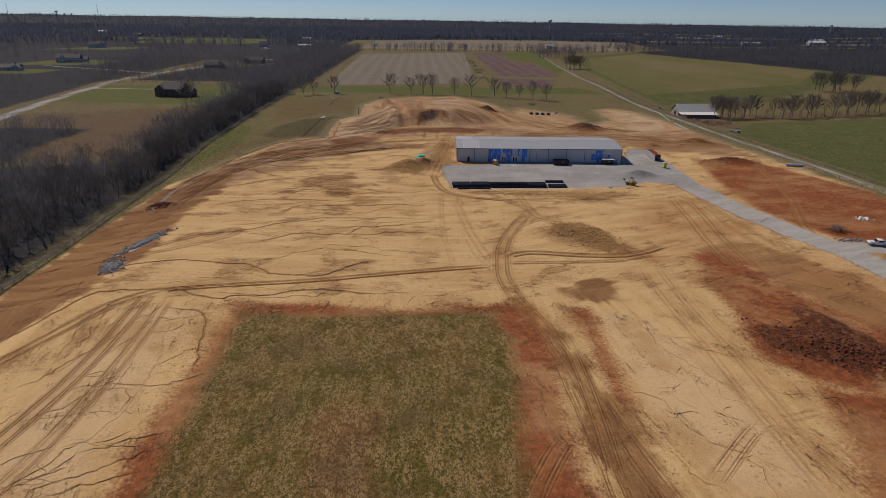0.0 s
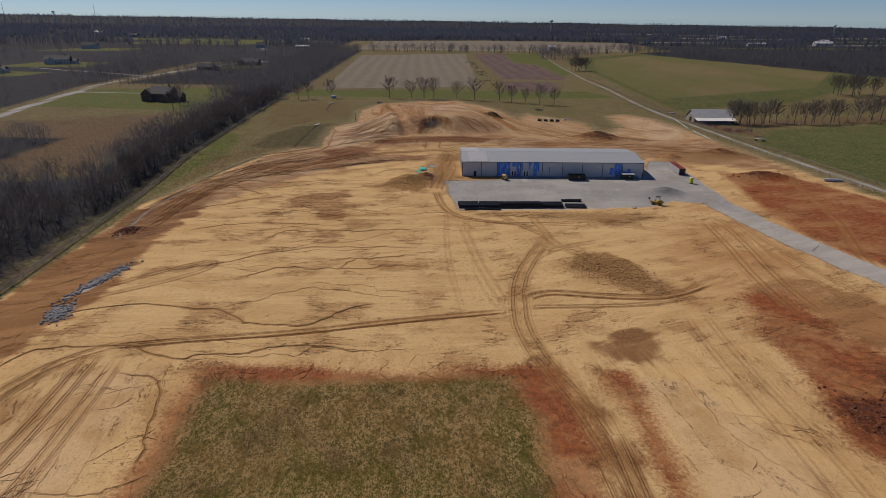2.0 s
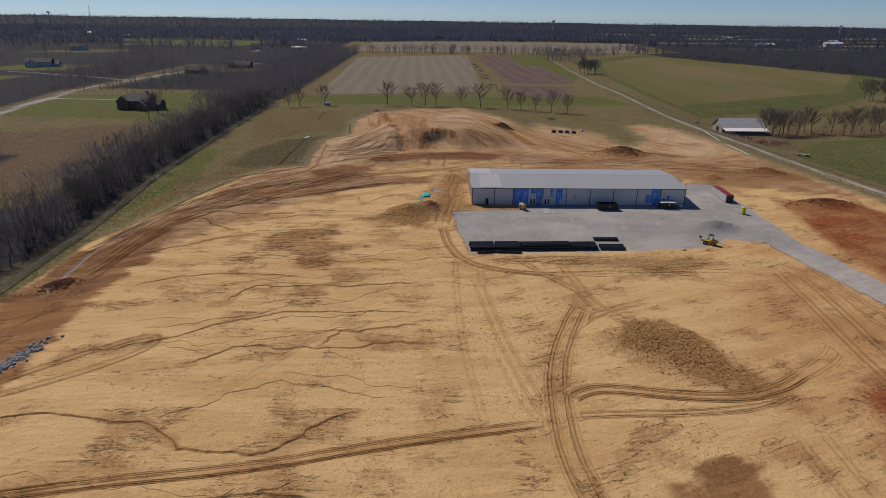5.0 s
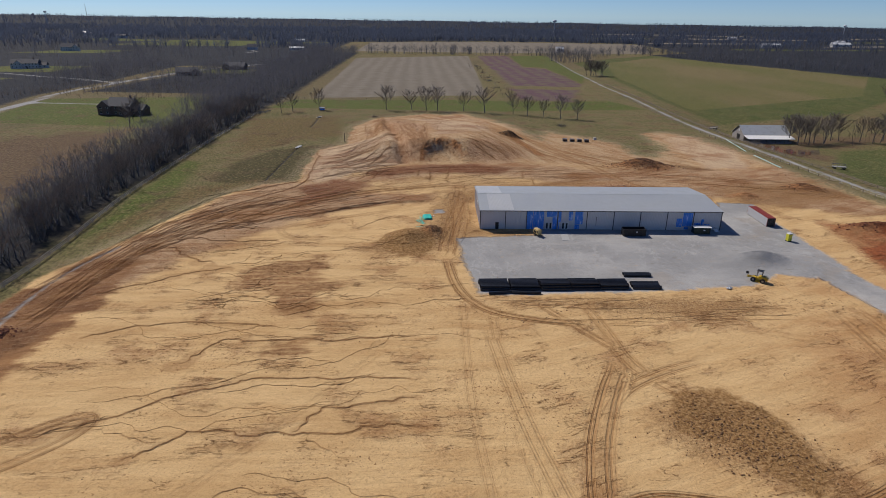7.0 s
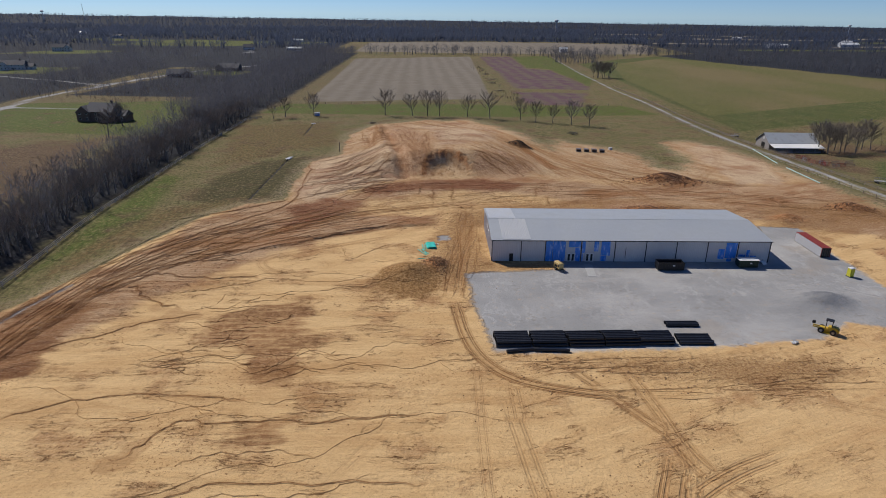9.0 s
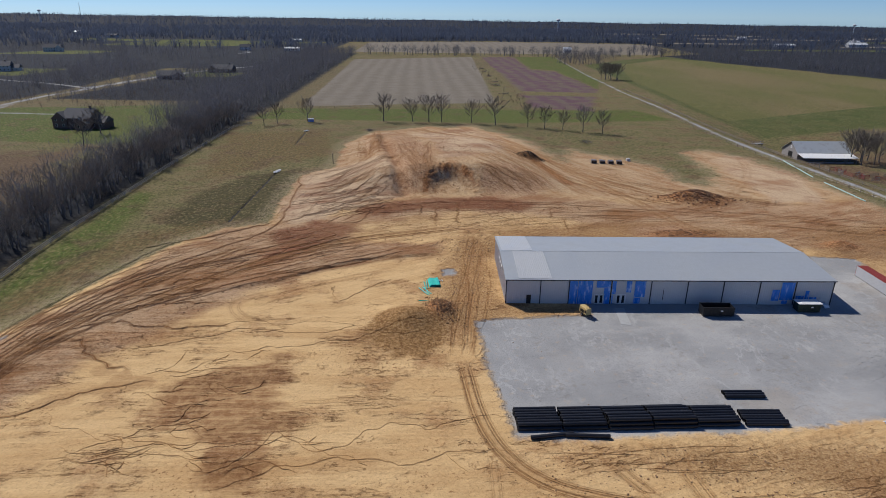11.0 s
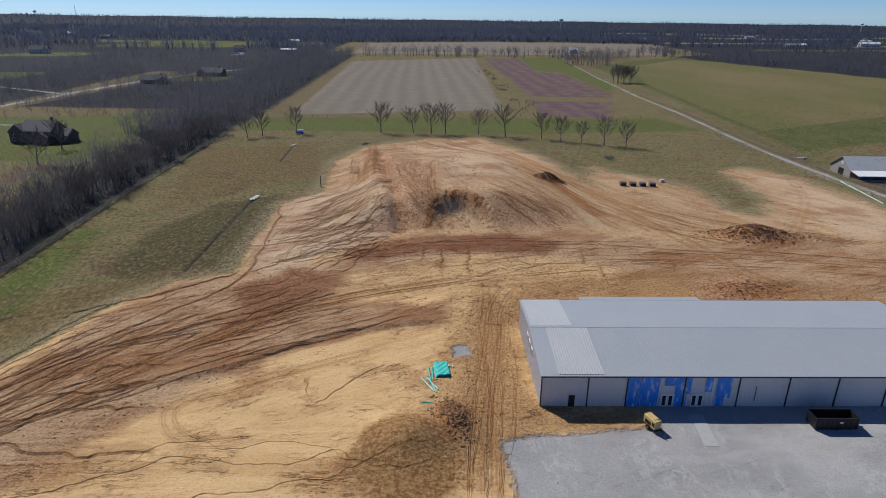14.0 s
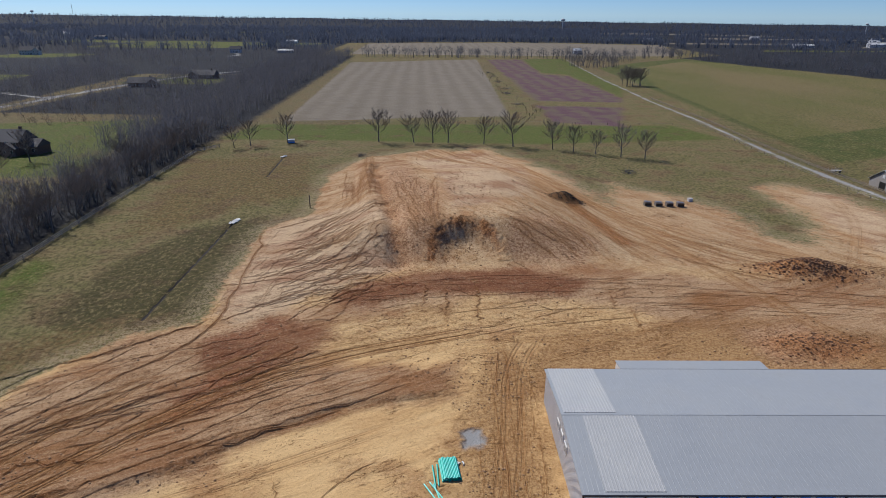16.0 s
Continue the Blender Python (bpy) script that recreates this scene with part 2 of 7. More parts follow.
area(FIELD["clods"], [(100, 280), (108, 300), (150, 312), (150, 286), (120, 275)])
area(FIELD["pale"], [(-45, 312), (-45, 366), (-35, 378), (-20, 378), (-10, 360), (-6, 334), (-20, 324), (-38, 308)])
area(FIELD["pale"], [(7, 360), (5, 392), (0, 430), (-6, 445), (15, 468), (28, 470), (40, 430), (34, 392), (28, 374), (17, 362)])
area(FIELD["sod"], [(-15, 420), (-7, 422), (-1, 392), (4, 362), (2, 352), (-3, 342), (-5, 334), (-9, 345), (-12, 375)])
area(FIELD["sod"], [(20, 341), (23, 351), (32, 362), (42, 356), (46, 346), (38, 336), (28, 334)])
area(FIELD["sod"], [(42, 383), (47, 384), (53, 366), (54, 352), (50, 352), (46, 364)])
area(FIELD["sod"], [(60, 290), (61, 304), (76, 307), (78, 297), (74, 291)])
area(FIELD["pale"], [(118, 330), (124, 392), (142, 408), (147, 366), (135, 330)])
area(FIELD["pale"], [(-62, 80), (-60, 118), (-46, 118), (-44, 60), (-56, 60)])
area(FIELD["pale"], [(40, 60), (37, 84), (38, 114), (46, 112), (54, 90), (54, 60)])

# gravel yard, haul road and lanes
area(FIELD["gravel"], [(9.6, 247.2), (10.4, 225), (12.2, 211), (25, 209.8), (56, 212), (77, 215), (86, 221), (94, 219), (106, 224), (107.5, 262), (110, 279), (99, 281), (88, 256), (86, 255.5), (34.5, 255.5), (33.5, 249.5), (16, 248.3)])
HAUL = smooth_line([(99, 232), (101, 210), (105, 183), (110, 161), (115, 145), (116, 131), (119, 110), (123, 60)])
ribbon(FIELD["gravel"], HAUL, 5.0)
ribbon(FIELD["gravel"], smooth_line([(112, 152), (124, 151), (140, 149)]), 4)
LANE = smooth_line([(176, 120), (170, 207), (167, 260), (163, 312), (159, 366), (156, 400), (156, 434), (159, 490), (163, 566), (166, 660), (176, 790), (209, 1100)])
ribbon(FIELD["gravel"], LANE, 1.15)
ROAD = smooth_line([(-225, 250), (-240, 364), (-250, 415), (-261, 485), (-270, 568), (-267, 634), (-246, 742), (-225, 800), (-190, 860)])
ribbon(FIELD["gravel"], ROAD, 4.0)
ribbon(FIELD["gravel"], [(-262, 520), (-206, 514), (-190, 480)], 1.8)
DRIVE = [(-262, 1085), (-256, 1120), (-272, 1160), (-282, 1200)]
ribbon(FIELD["gravel"], DRIVE, 4.0)
ribbon(FIELD["gravel"], [(-262, 650), (-330, 690), (-420, 730)], 3.0)
area(FIELD["gravel"], [(-77, 137), (-76.5, 143), (-73.5, 145), (-72.5, 141)])
area(FIELD["gravel"], [(-78.5, 150), (-77, 156), (-72, 167), (-71.5, 164), (-75, 153)])
ribbon(FIELD["gravel"], smooth_line([(-86, 192), (-89, 214), (-88.5, 232), (-82, 246)]), 0.3)

area(FIELD["gravel"], [(4, 271), (4.4, 274.5), (6.8, 275), (7, 271.5)])

# fields round the site
area(FIELD["stubble"], [(-87.4, 1007.1), (79.8, 1095.2), (53, 572.7), (-78.2, 555.5)])
area(FIELD["purple"], [(94.9, 1096.5), (142.5, 1100.5), (129, 869.9), (152.8, 849.8), (148.5, 658.4), (142.5, 639.2), (81.8, 642.1), (88.1, 861.5)])
area(FIELD["purple"], [(78.6, 619.1), (134.1, 612.5), (110.5, 537.6), (75, 553.4)])
area(FIELD["lush"], [(146.3, 1100.8), (208.2, 1123.1), (173.9, 739.2), (151, 666.2), (156.3, 865.1), (132, 886.1)])
area(FIELD["stubble"], [(-105, 1180), (-105, 1540), (520, 1560), (400, 1170)])
area(FIELD["pasture"], [(190, 470), (182, 560), (193, 700), (215, 960), (281, 1037), (380, 1120), (470, 900), (530, 700), (420, 600), (300, 505)])
area(FIELD["pasture"], [(176, 100), (172, 330), (215, 390), (330, 420), (520, 430), (520, 100)])
area(FIELD["brown"], [(-240, 378), (-150, 415), (-128, 321), (-134, 260), (-168, 262), (-215, 340)])
area(FIELD["lush"], [(-250, 440), (-262, 540), (-150, 560), (-132, 430), (-150, 425)])
area(FIELD["lush"], [(-100, 500), (-90, 545), (140, 540), (152, 500), (60, 488), (-30, 496)])
area(FIELD["lush"], [(-97, 250), (-98, 345), (-90, 340), (-84, 290)])
CLEARINGS = ((-600, 1050, 150, 90), (-470, 740, 110, 75), (-590, 1330, 270, 300), (-460, 640, 90, 50), (-360, 1490, 170, 90), (-262, 745, 90, 50), (-760, 1500, 200, 90))
FAR_FIELDS = ((620, 1330, 330, 60), (900, 1480, 420, 50), (560, 1640, 360, 60), (1050, 1700, 520, 70), (760, 1900, 500, 90), (1350, 2050, 480, 110), (300, 1900, 380, 80), (-60, 2150, 420, 110), (560, 2250, 620, 120), (-800, 2150, 420, 110))
for k, (x0, y0, w, h) in enumerate(FAR_FIELDS):
    area(FIELD["stubble" if k % 3 else "lush"], [(x0, y0), (x0 + w * 0.1, y0 + h), (x0 + w, y0 + h * 0.8), (x0 + w * 0.95, y0 + h * 0.1)])
for x0, y0, w, h in CLEARINGS:
    area(FIELD["lush"], [(x0, y0), (x0 + w * 0.2, y0 + h), (x0 + w, y0 + h * 0.9), (x0 + w * 0.9, y0)])

# leaf litter under the woods, its dark colour holding blue haze; worn farmyard
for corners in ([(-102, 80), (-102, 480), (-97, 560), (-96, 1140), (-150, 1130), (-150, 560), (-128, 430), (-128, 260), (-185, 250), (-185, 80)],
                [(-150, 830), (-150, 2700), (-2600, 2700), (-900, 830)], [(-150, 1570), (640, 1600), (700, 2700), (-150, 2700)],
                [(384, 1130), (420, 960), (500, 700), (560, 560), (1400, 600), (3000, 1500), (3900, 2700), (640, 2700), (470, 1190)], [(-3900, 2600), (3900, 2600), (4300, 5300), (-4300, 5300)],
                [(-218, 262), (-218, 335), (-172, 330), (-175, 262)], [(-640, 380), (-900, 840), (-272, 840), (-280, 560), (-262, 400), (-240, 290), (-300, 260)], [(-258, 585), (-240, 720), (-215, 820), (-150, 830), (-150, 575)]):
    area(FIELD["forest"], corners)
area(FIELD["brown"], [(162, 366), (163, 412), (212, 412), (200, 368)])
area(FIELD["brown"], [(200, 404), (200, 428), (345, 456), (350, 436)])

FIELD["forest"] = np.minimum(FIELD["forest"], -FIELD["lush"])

# wheel tracks
FIELD["worn"] = blank(0)
TRACKS = (([(-57, 126), (-41, 129), (-24, 131), (-5, 136), (18.5, 140)], 0.8, 1.0),
          ([(34.8, 182), (28.7, 170), (23.3, 156), (21, 142), (20.3, 131), (22, 119), (25.5, 108), (27.4, 94.5), (29.6, 78), (31.3, 67), (34, 52)], 1.5, 0.5),
          ([(22.5, 144.5), (25, 147.4), (29, 149), (34, 148.3), (42, 146.4), (51, 145.5), (59, 147.4), (67, 152.4)], 1.1, 0.95), ([(59, 147.4), (67, 152.4), (76.5, 158.7), (84.5, 171), (87.7, 181), (89.3, 195)], 1.4, 0.22), ([(21, 141.5), (31, 142), (43, 141.6), (53, 142.8), (60, 146)], 0.7, 0.5),
          ([(20, 122), (25, 112), (25.5, 91), (26, 73), (26, 50)], 1.0, 0.5),
          ([(8.6, 210), (7, 174), (7.7, 156), (9, 139)], 0.6, 0.18), ([(14, 204), (13.5, 167), (14.7, 151), (19, 135)], 0.8, 0.22), ([(24, 206), (33, 190), (37, 184)], 0.8, 0.5),
          ([(-78, 90), (-70, 106), (-65, 120), (-56, 127)], 1.2, 0.5), ([(-61, 70), (-58.4, 88), (-58, 104), (-59, 124)], 1.2, 0.55), ([(-55, 60), (-52.7, 80), (-52.6, 104), (-54, 122)], 1.0, 0.4),
          ([(150, 262), (140, 241), (130, 200), (118, 175), (112, 158)], 1.2, 0.6),
          ([(-1, 470), (29, 419), (48, 356), (56, 335)], 1.3, 0.5), ([(22, 476), (45, 410), (67, 339), (80, 294)], 1.6, 0.5), ([(10, 474), (36, 410), (55, 352)], 1.2, 0.5),
          ([(-24, 249), (-35, 247), (-41, 254), (-40, 259), (-31, 263), (-19, 269), (-6, 276)], 0.9, 0.28), ([(5.5, 236), (7.6, 256), (11.4, 273), (13.7, 292), (20, 304)], 1.5, 0.35),
          ([(6, 232), (7.5, 212), (13, 202), (22, 198), (33, 196)], 0.9, 0.7), ([(34, 206), (36, 190), (36, 178), (29, 168)], 0.9, 0.35), ([(50, 182), (40, 178), (31, 172), (26, 162)], 0.9, 0.5),
          ([(60, 196), (72, 190), (84, 186), (90, 196)], 1.2, 0.2), ([(90, 200), (87, 178), (83.5, 160), (82, 147), (82, 136)], 3.0, 0.5), ([(95, 204), (95, 182), (95, 160), (98, 138)], 2.4, 0.4), ([(57.5, 138), (56.5, 127), (56, 112), (56.5, 96), (55.5, 80), (55.5, 60)], 2.4, 0.28), ([(28.5, 104), (28.5, 92), (28, 80), (26.5, 61)], 1.0, 0.55), ([(14.5, 61), (18, 67.5), (21.5, 73)], 1.2, 0.5), ([(40, 64), (47.5, 71.6), (52.5, 76)], 0.9, 0.4), ([(56, 77), (63.5, 78.6)], 0.7, 0.4), ([(12.6, 195), (14.4, 170.3), (17, 151.6), (19.3, 139)], 1.0, 0.28), ([(35, 192), (35.8, 184.5), (37.5, 177.5), (43, 170.5)], 1.2, 0.4),
          ([(-75, 150), (-62, 162), (-52, 170), (-50, 165), (-58, 156), (-74, 146)], 0.8, 0.4), ([(-52, 120), (-40, 140), (-22, 165), (-6, 190)], 0.6, 0.15),
          ([(-30, 300), (0, 302), (40, 305), (90, 310), (125, 300)], 1.5, 0.22), ([(-66, 250), (-52, 266), (-40, 280), (-20, 296), (10, 306)], 1.4, 0.7),
          ([(-84, 210), (-74, 240), (-62, 268), (-46, 292)], 1.3, 0.6), ([(-24, 460), (-21, 428), (-20, 395), (-24, 375)], 1.6, 0.6), ([(95, 322), (112, 345), (130, 370), (140, 400)], 1.2, 0.2))
for pts, wide, strength in TRACKS:
    run = smooth_line(pts, 3)
    xs, ys = [p[0] for p in run], [p[1] for p in run]
    w = window(min(xs) - 5, max(xs) + 5, min(ys) - 5, max(ys) + 5)
    own, along, gone = np.full(PX[w].shape, 9.0), np.zeros(PX[w].shape), 0.0
    total = sum(math.dist(a, b) for a, b in zip(run, run[1:]))
    for a, b in zip(run, run[1:]):
        d = seg_dist(PX[w], PY[w], a, b) / wide
        step = math.dist(a, b)
        k = ((PX[w] - a[0]) * (b[0] - a[0]) + (PY[w] - a[1]) * (b[1] - a[1])) / (step + 1e-9)
        along = np.where(d < own, gone + k, along)
        own = np.minimum(own, d)
        gone += step
    fade = strength * np.clip(np.minimum(along + 1, total + 1 - along) / 7.0, 0, 1)
    better = (own < 2.4) & (fade > FIELD["worn"][w] * np.where(FIELD["track"][w] < 2.0, 1, 0))
    FIELD["track"][w] = np.where(better, own, FIELD["track"][w])
    FIELD["worn"][w] = np.where(better, fade, FIELD["worn"][w])

# rills: the larger ones, then many that stray down the slope to the tree line
RILLS = []


def rill(pts, wide, deep=0.11, tone=0.8):
    if wide >= 1.9:
        line(FIELD["rill"], pts, 3.0, 1.0)
    RILLS.append((pts, 0.065 * wide, 0.6 * deep, tone))


def stray(pts, amp=0.3):
    return [(x + rng.normal(0, amp), y + rng.normal(0, amp)) for x, y in smooth_line(pts, 2)]


# above the sown turf and on the ground west of it
for pts in ([(-61, 126.4), (-54, 126.5), (-48.7, 123.2), (-42.5, 121.3), (-40, 123.3), (-34, 123), (-30.7, 124), (-27, 125.8), (-20, 126.3), (-14.4, 124.7), (-10, 123.6)],
            [(-75, 140.3), (-68, 142.3), (-59, 144.4), (-50, 142.2), (-42.7, 141.3), (-37.5, 137.4), (-34, 134.5), (-28, 134.5), (-23, 133.7), (-19, 137.6), (-15.5, 141.8), (-10.5, 143.7)],
            [(-80, 106.3), (-77, 112), (-75, 119), (-72, 125), (-67.6, 126), (-59, 126.5)], [(-52, 117.2), (-45, 115.8), (-43, 112), (-41.4, 104), (-39.7, 96), (-39, 92.3)]):
    rill(stray(pts, 0.2), 2.3, 0.2, 1.0)
for pts in ([(-54, 65), (-52, 68.4), (-49.4, 73.5), (-48, 75)], [(-56, 89), (-51, 89.4), (-45, 88.3), (-41.6, 89), (-38.5, 91), (-36, 92)], [(-48.7, 72.3), (-45, 73), (-43, 74.5), (-40, 75.7), (-37, 76.7)],
            [(-51.5, 65), (-48, 66), (-44, 68), (-41.6, 70.3), (-38.4, 72), (-36.5, 73)], [(-49, 63.5), (-45.6, 65), (-42, 66.3), (-38, 68)]):
    rill(stray(pts, 0.25), 1.5, 0.1, 0.85)
# across the pad
for pts in ([(-58, 163), (-53.5, 166), (-46.4, 168.7), (-43, 172.3), (-38, 174.5), (-32.6, 176.6), (-30.5, 178.3), (-23, 178.6), (-12.5, 178.2), (-1.5, 177.5)],
            [(-42, 158.4), (-38, 161), (-35, 164.5), (-29, 163.7), (-26, 162.7), (-20, 163.4), (-12.5, 163), (-8.7, 164.6), (-6.4, 165.5), (0, 164.4)],
            [(-20, 163.4), (-18.4, 166), (-17.3, 169.2), (-13.3, 170), (-8, 171), (-1.6, 172)], [(-44, 183.3), (-41.4, 186.7), (-39.7, 190.3), (-37.4, 192.6), (-33, 191), (-26, 191.4), (-13.7, 191), (-1.5, 192.5)],
            [(-79, 211), (-72.4, 214.6), (-64, 218), (-59, 223), (-54.7, 225.3), (-46.4, 227.6)], [(-65.6, 193), (-60, 196.5), (-52, 199), (-40, 199), (-30, 197)]):
    rill(stray(pts), 2.0, 0.14, 0.95)
for pts in ([(-19, 163), (-15, 160), (-12, 158)], [(-45, 174.7), (-41, 176), (-35.5, 177.4)], [(-35, 182), (-32, 184), (-26.4, 184.4), (-20.7, 184.6), (-15.7, 182.4)], [(-49, 165), (-43.6, 162.7), (-38.7, 161.7)]):
    rill(stray(pts), 1.4, 0.09, 0.8)
# gullies of the slope to the tree line
for pts in ([(-75, 239.5), (-71.6, 243.5), (-68.4, 247), (-64, 248.4), (-59.5, 248), (-50.4, 246), (-45.4, 246.5), (-39, 245.7)], [(-67.7, 242), (-64.4, 241), (-62, 237.3), (-57.7, 233), (-52, 231)],
            [(-68.4, 247), (-64.7, 252.4), (-59.7, 255.7), (-53.5, 256.8), (-45.7, 257)], [(-80.5, 248), (-75, 251.3), (-71, 260.4), (-65.4, 269), (-59.6, 276.5), (-52, 280.4)],
            [(-77, 249.7), (-71, 254), (-65.3, 261), (-53.7, 260.6), (-47.6, 263)], [(-82, 251), (-77, 258.4), (-71.6, 266.6), (-65, 273.5), (-58, 283.3), (-49, 294.6), (-42.7, 305.6), (-43, 321), (-44.4, 353), (-46.5, 364)],
            [(-56, 257.8), (-53, 261), (-51, 263.5), (-46, 263.7)], [(-58.4, 265.4), (-56.6, 269), (-50, 269), (-44.4, 268.7)], [(-58.6, 276), (-53, 278.6), (-49, 281.7), (-42, 286)], [(-74, 286.7), (-71, 291), (-65.4, 294), (-59.7, 297), (-51.7, 303.5), (-48, 306), (-44.6, 311)]):
    rill(stray(pts, 0.35), 3.0, 0.26, 1.0)
for pts in ([(-22, 265.7), (-21, 262), (-19.6, 257)], [(-19, 257), (-16, 261), (-12, 265.5), (-8.4, 269)]):
    rill(stray(pts), 1.3, 0.1, 0.8)
for x, lo, hi in ((-1, 315, 326), (3.8, 310, 326.5), (10.6, 308, 328), (39.5, 313, 322), (42, 303, 315)):
    rill([(x + rng.normal(0, 0.35) - 0.05 * (hi - y), y) for y in np.arange(lo, hi, 0.8)], 1.9, 0.2, 0.7)
# long bed of the pale strip beside the haul road
for pts in ([(45, 117), (45.2, 107), (45.3, 98), (49, 92), (53, 85), (54, 81.7), (54.6, 74.5), (55, 69.4), (55.5, 62)], [(34, 85.4), (39, 83.7), (40.2, 77.6), (42.2, 72), (46.8, 69.5), (46.8, 60)], [(34, 73.6), (36.5, 68.5), (37, 64), (40.6, 62)]):
    rill(stray(pts), 1.5, 0.12, 0.75)


def sweep(first, last, count, shortest, longest, wide, deep, tone, bend=0.5):
    """Runs that lie between two guide lines, each over a part of their length, drifting a little from one towards the other."""
    first, last = np.array(smooth_line(first, 2)), np.array(smooth_line(last, 2))

    def at(guide, u):
        k = np.append(0, np.cumsum(np.hypot(*np.diff(guide, axis=0).T)))
        return np.stack([np.interp(u * k[-1], k, guide[:, 0]), np.interp(u * k[-1], k, guide[:, 1])], -1)

    for _ in range(count):
        long = rng.uniform(shortest, longest)
        u0 = rng.uniform(-0.1, 1 - long * 0.6)
        u = np.clip(np.linspace(u0, u0 + long, max(6, int(long * 90))), 0, 1)
        v = rng.uniform(0, 1) + rng.normal(0, 0.08) * np.linspace(0, 1, len(u))
        v = np.clip(v + np.cumsum(rng.normal(0, 0.006, len(u))), 0, 1)[:, None]
        run = at(first, u) * (1 - v) + at(last, u) * v + np.cumsum(rng.normal(0, 0.09, (len(u), 2)), 0) * bend
        k = rng.uniform(0.35, 1.0) ** 1.5
        rill([tuple(q) for q in run], wide * k, deep * k, tone * (0.55 + 0.45 * k))


sweep([(-93, 222), (-86, 246), (-78, 272), (-70, 290), (-58, 301), (-42, 311)], [(-78, 196), (-75, 226), (-66, 246), (-52, 258), (-38, 267), (-22, 276), (-4, 286)], 120, 0.05, 0.35, 2.8, 0.22, 0.8, 1.3)
sweep([(-45, 311), (-45, 340), (-46, 364)], [(-20, 320), (-17, 345), (-18, 372)], 14, 0.2, 0.6, 1.2, 0.1, 0.8)
# lanes that blades and wheels have combed down the stockpile hill
sweep([(-8, 476), (12, 440), (30, 400), (44, 345), (70, 326)], [(26, 478), (44, 425), (62, 378), (90, 345), (128, 326)], 110, 0.1, 0.45, 2.8, 0.2, 0.8, 0.25)
sweep([(-30, 430), (-28, 400), (-26, 378)], [(-19, 428), (-17, 398), (-15, 372)], 26, 0.4, 0.9, 2.8, 0.24, 0.9, 0.3)
sweep([(-14, 400), (-8, 365), (-2, 340)], [(4, 395), (4, 372), (4, 352)], 46, 0.2, 0.6, 2.6, 0.24, 0.9, 0.5)
sweep([(18, 350), (26, 344), (34, 336)], [(24, 385), (38, 365), (50, 345)], 44, 0.2, 0.7, 2.6, 0.24, 0.9, 0.4)
# scraped ground behind the building and along the foot of the hill
sweep([(-18, 328), (20, 330), (60, 327), (110, 318), (150, 306)], [(-6, 292), (20, 308), (60, 312), (110, 300), (150, 286)], 90, 0.05, 0.2, 1.6, 0.1, 0.7, 0.5)
# wheel marks between the tree line and the turf
sweep([(-82, 84), (-74, 104), (-66, 123)], [(-48, 58), (-45, 88), (-50, 122)], 28, 0.1, 0.6, 1.3, 0.07, 0.7, 0.25)
# churned strip beside the building
sweep([(3, 234), (5.5, 262), (9, 300)], [(9, 234), (14.5, 262), (18, 300)], 44, 0.08, 0.4, 2.2, 0.16, 0.8, 0.5)
# combed bank in front of the yard
sweep([(14, 208), (45, 208), (78, 210)], [(20, 197), (45, 195), (80, 196)], 46, 0.06, 0.3, 1.2, 0.08, 0.7, 0.4)


def braid(count, x0, x1, y0, y1, heading, spread, shortest, longest, wide):
    """Rills that stray down a slope, each with a side branch or two."""
    for _ in range(count):
        a = heading + rng.normal(0, spread)
        pts = wander(rng.uniform(x0, x1), rng.uniform(y0, y1), a, rng.uniform(shortest, longest), turn=0.34, pull=0.3)
        k = rng.uniform(0.4, 1.0) * wide
        rill(pts, k, 0.08 * k, 0.7)
        for _ in range(int(rng.integers(0, 3))):
            x, y = pts[int(rng.integers(0, len(pts)))]
            rill(wander(x, y, a + math.pi + rng.choice((-0.6, 0.6)) + rng.normal(0, 0.2), rng.uniform(2, 7), turn=0.4), k * 0.6)


braid(20, -20, 14, 124, 246, math.pi + 0.04, 0.07, 20, 60, 1.1)
braid(16, -52, -42, 60, 122, math.pi + 0.5, 0.3, 6, 15, 0.9)
braid(105, -28, -9, 322, 378, math.pi + 0.62, 0.12, 8, 26, 2.2)
braid(30, -45, -22, 206, 234, math.pi + 0.02, 0.08, 4, 12, 1.3)
braid(9, 36, 56, 64, 114, -1.1, 0.3, 10, 26, 0.8)
braid(22, -36, 16, 114, 118, 1.57, 0.5, 3, 7, 0.9)
braid(14, -16, 40, 310, 332, -1.5, 0.15, 5, 16, 1.0)
braid(16, 76, 146, 340, 408, -1.0, 0.2, 8, 26, 1.0)
braid(10, -90, -70, 120, 225, -2.6, 0.3, 6, 16, 0.9)
braid(16, 84, 150, 160, 240, -2.0, 0.4, 8, 22, 0.9)
braid(22, 58, 96, 60, 145, -1.1, 0.25, 8, 26, 0.9)

# ruts pressed by tyres
for pts, wide, strength in TRACKS:
    if strength < 0.3:
        continue
    run = np.array(smooth_line(pts, 3))
    side = np.gradient(run, axis=0)
    side = np.stack([-side[:, 1], side[:, 0]], -1) / (np.hypot(*side.T)[:, None] + 1e-6)
    for off in (-1.25, -0.85, -0.5, 0.5, 0.85, 1.25):
        lo, hi = sorted(rng.uniform(0, 1, 2)) if rng.random() < 0.6 else (0, 1)
        cut = slice(int(lo * len(run)), int(hi * len(run)))
        if cut.stop - cut.start > 6:
            RILLS.append(([tuple(q) for q in run[cut] + side[cut] * (off * wide + rng.normal(0, 0.1))], 0.11, 0.06 * strength, 0.8 * strength))


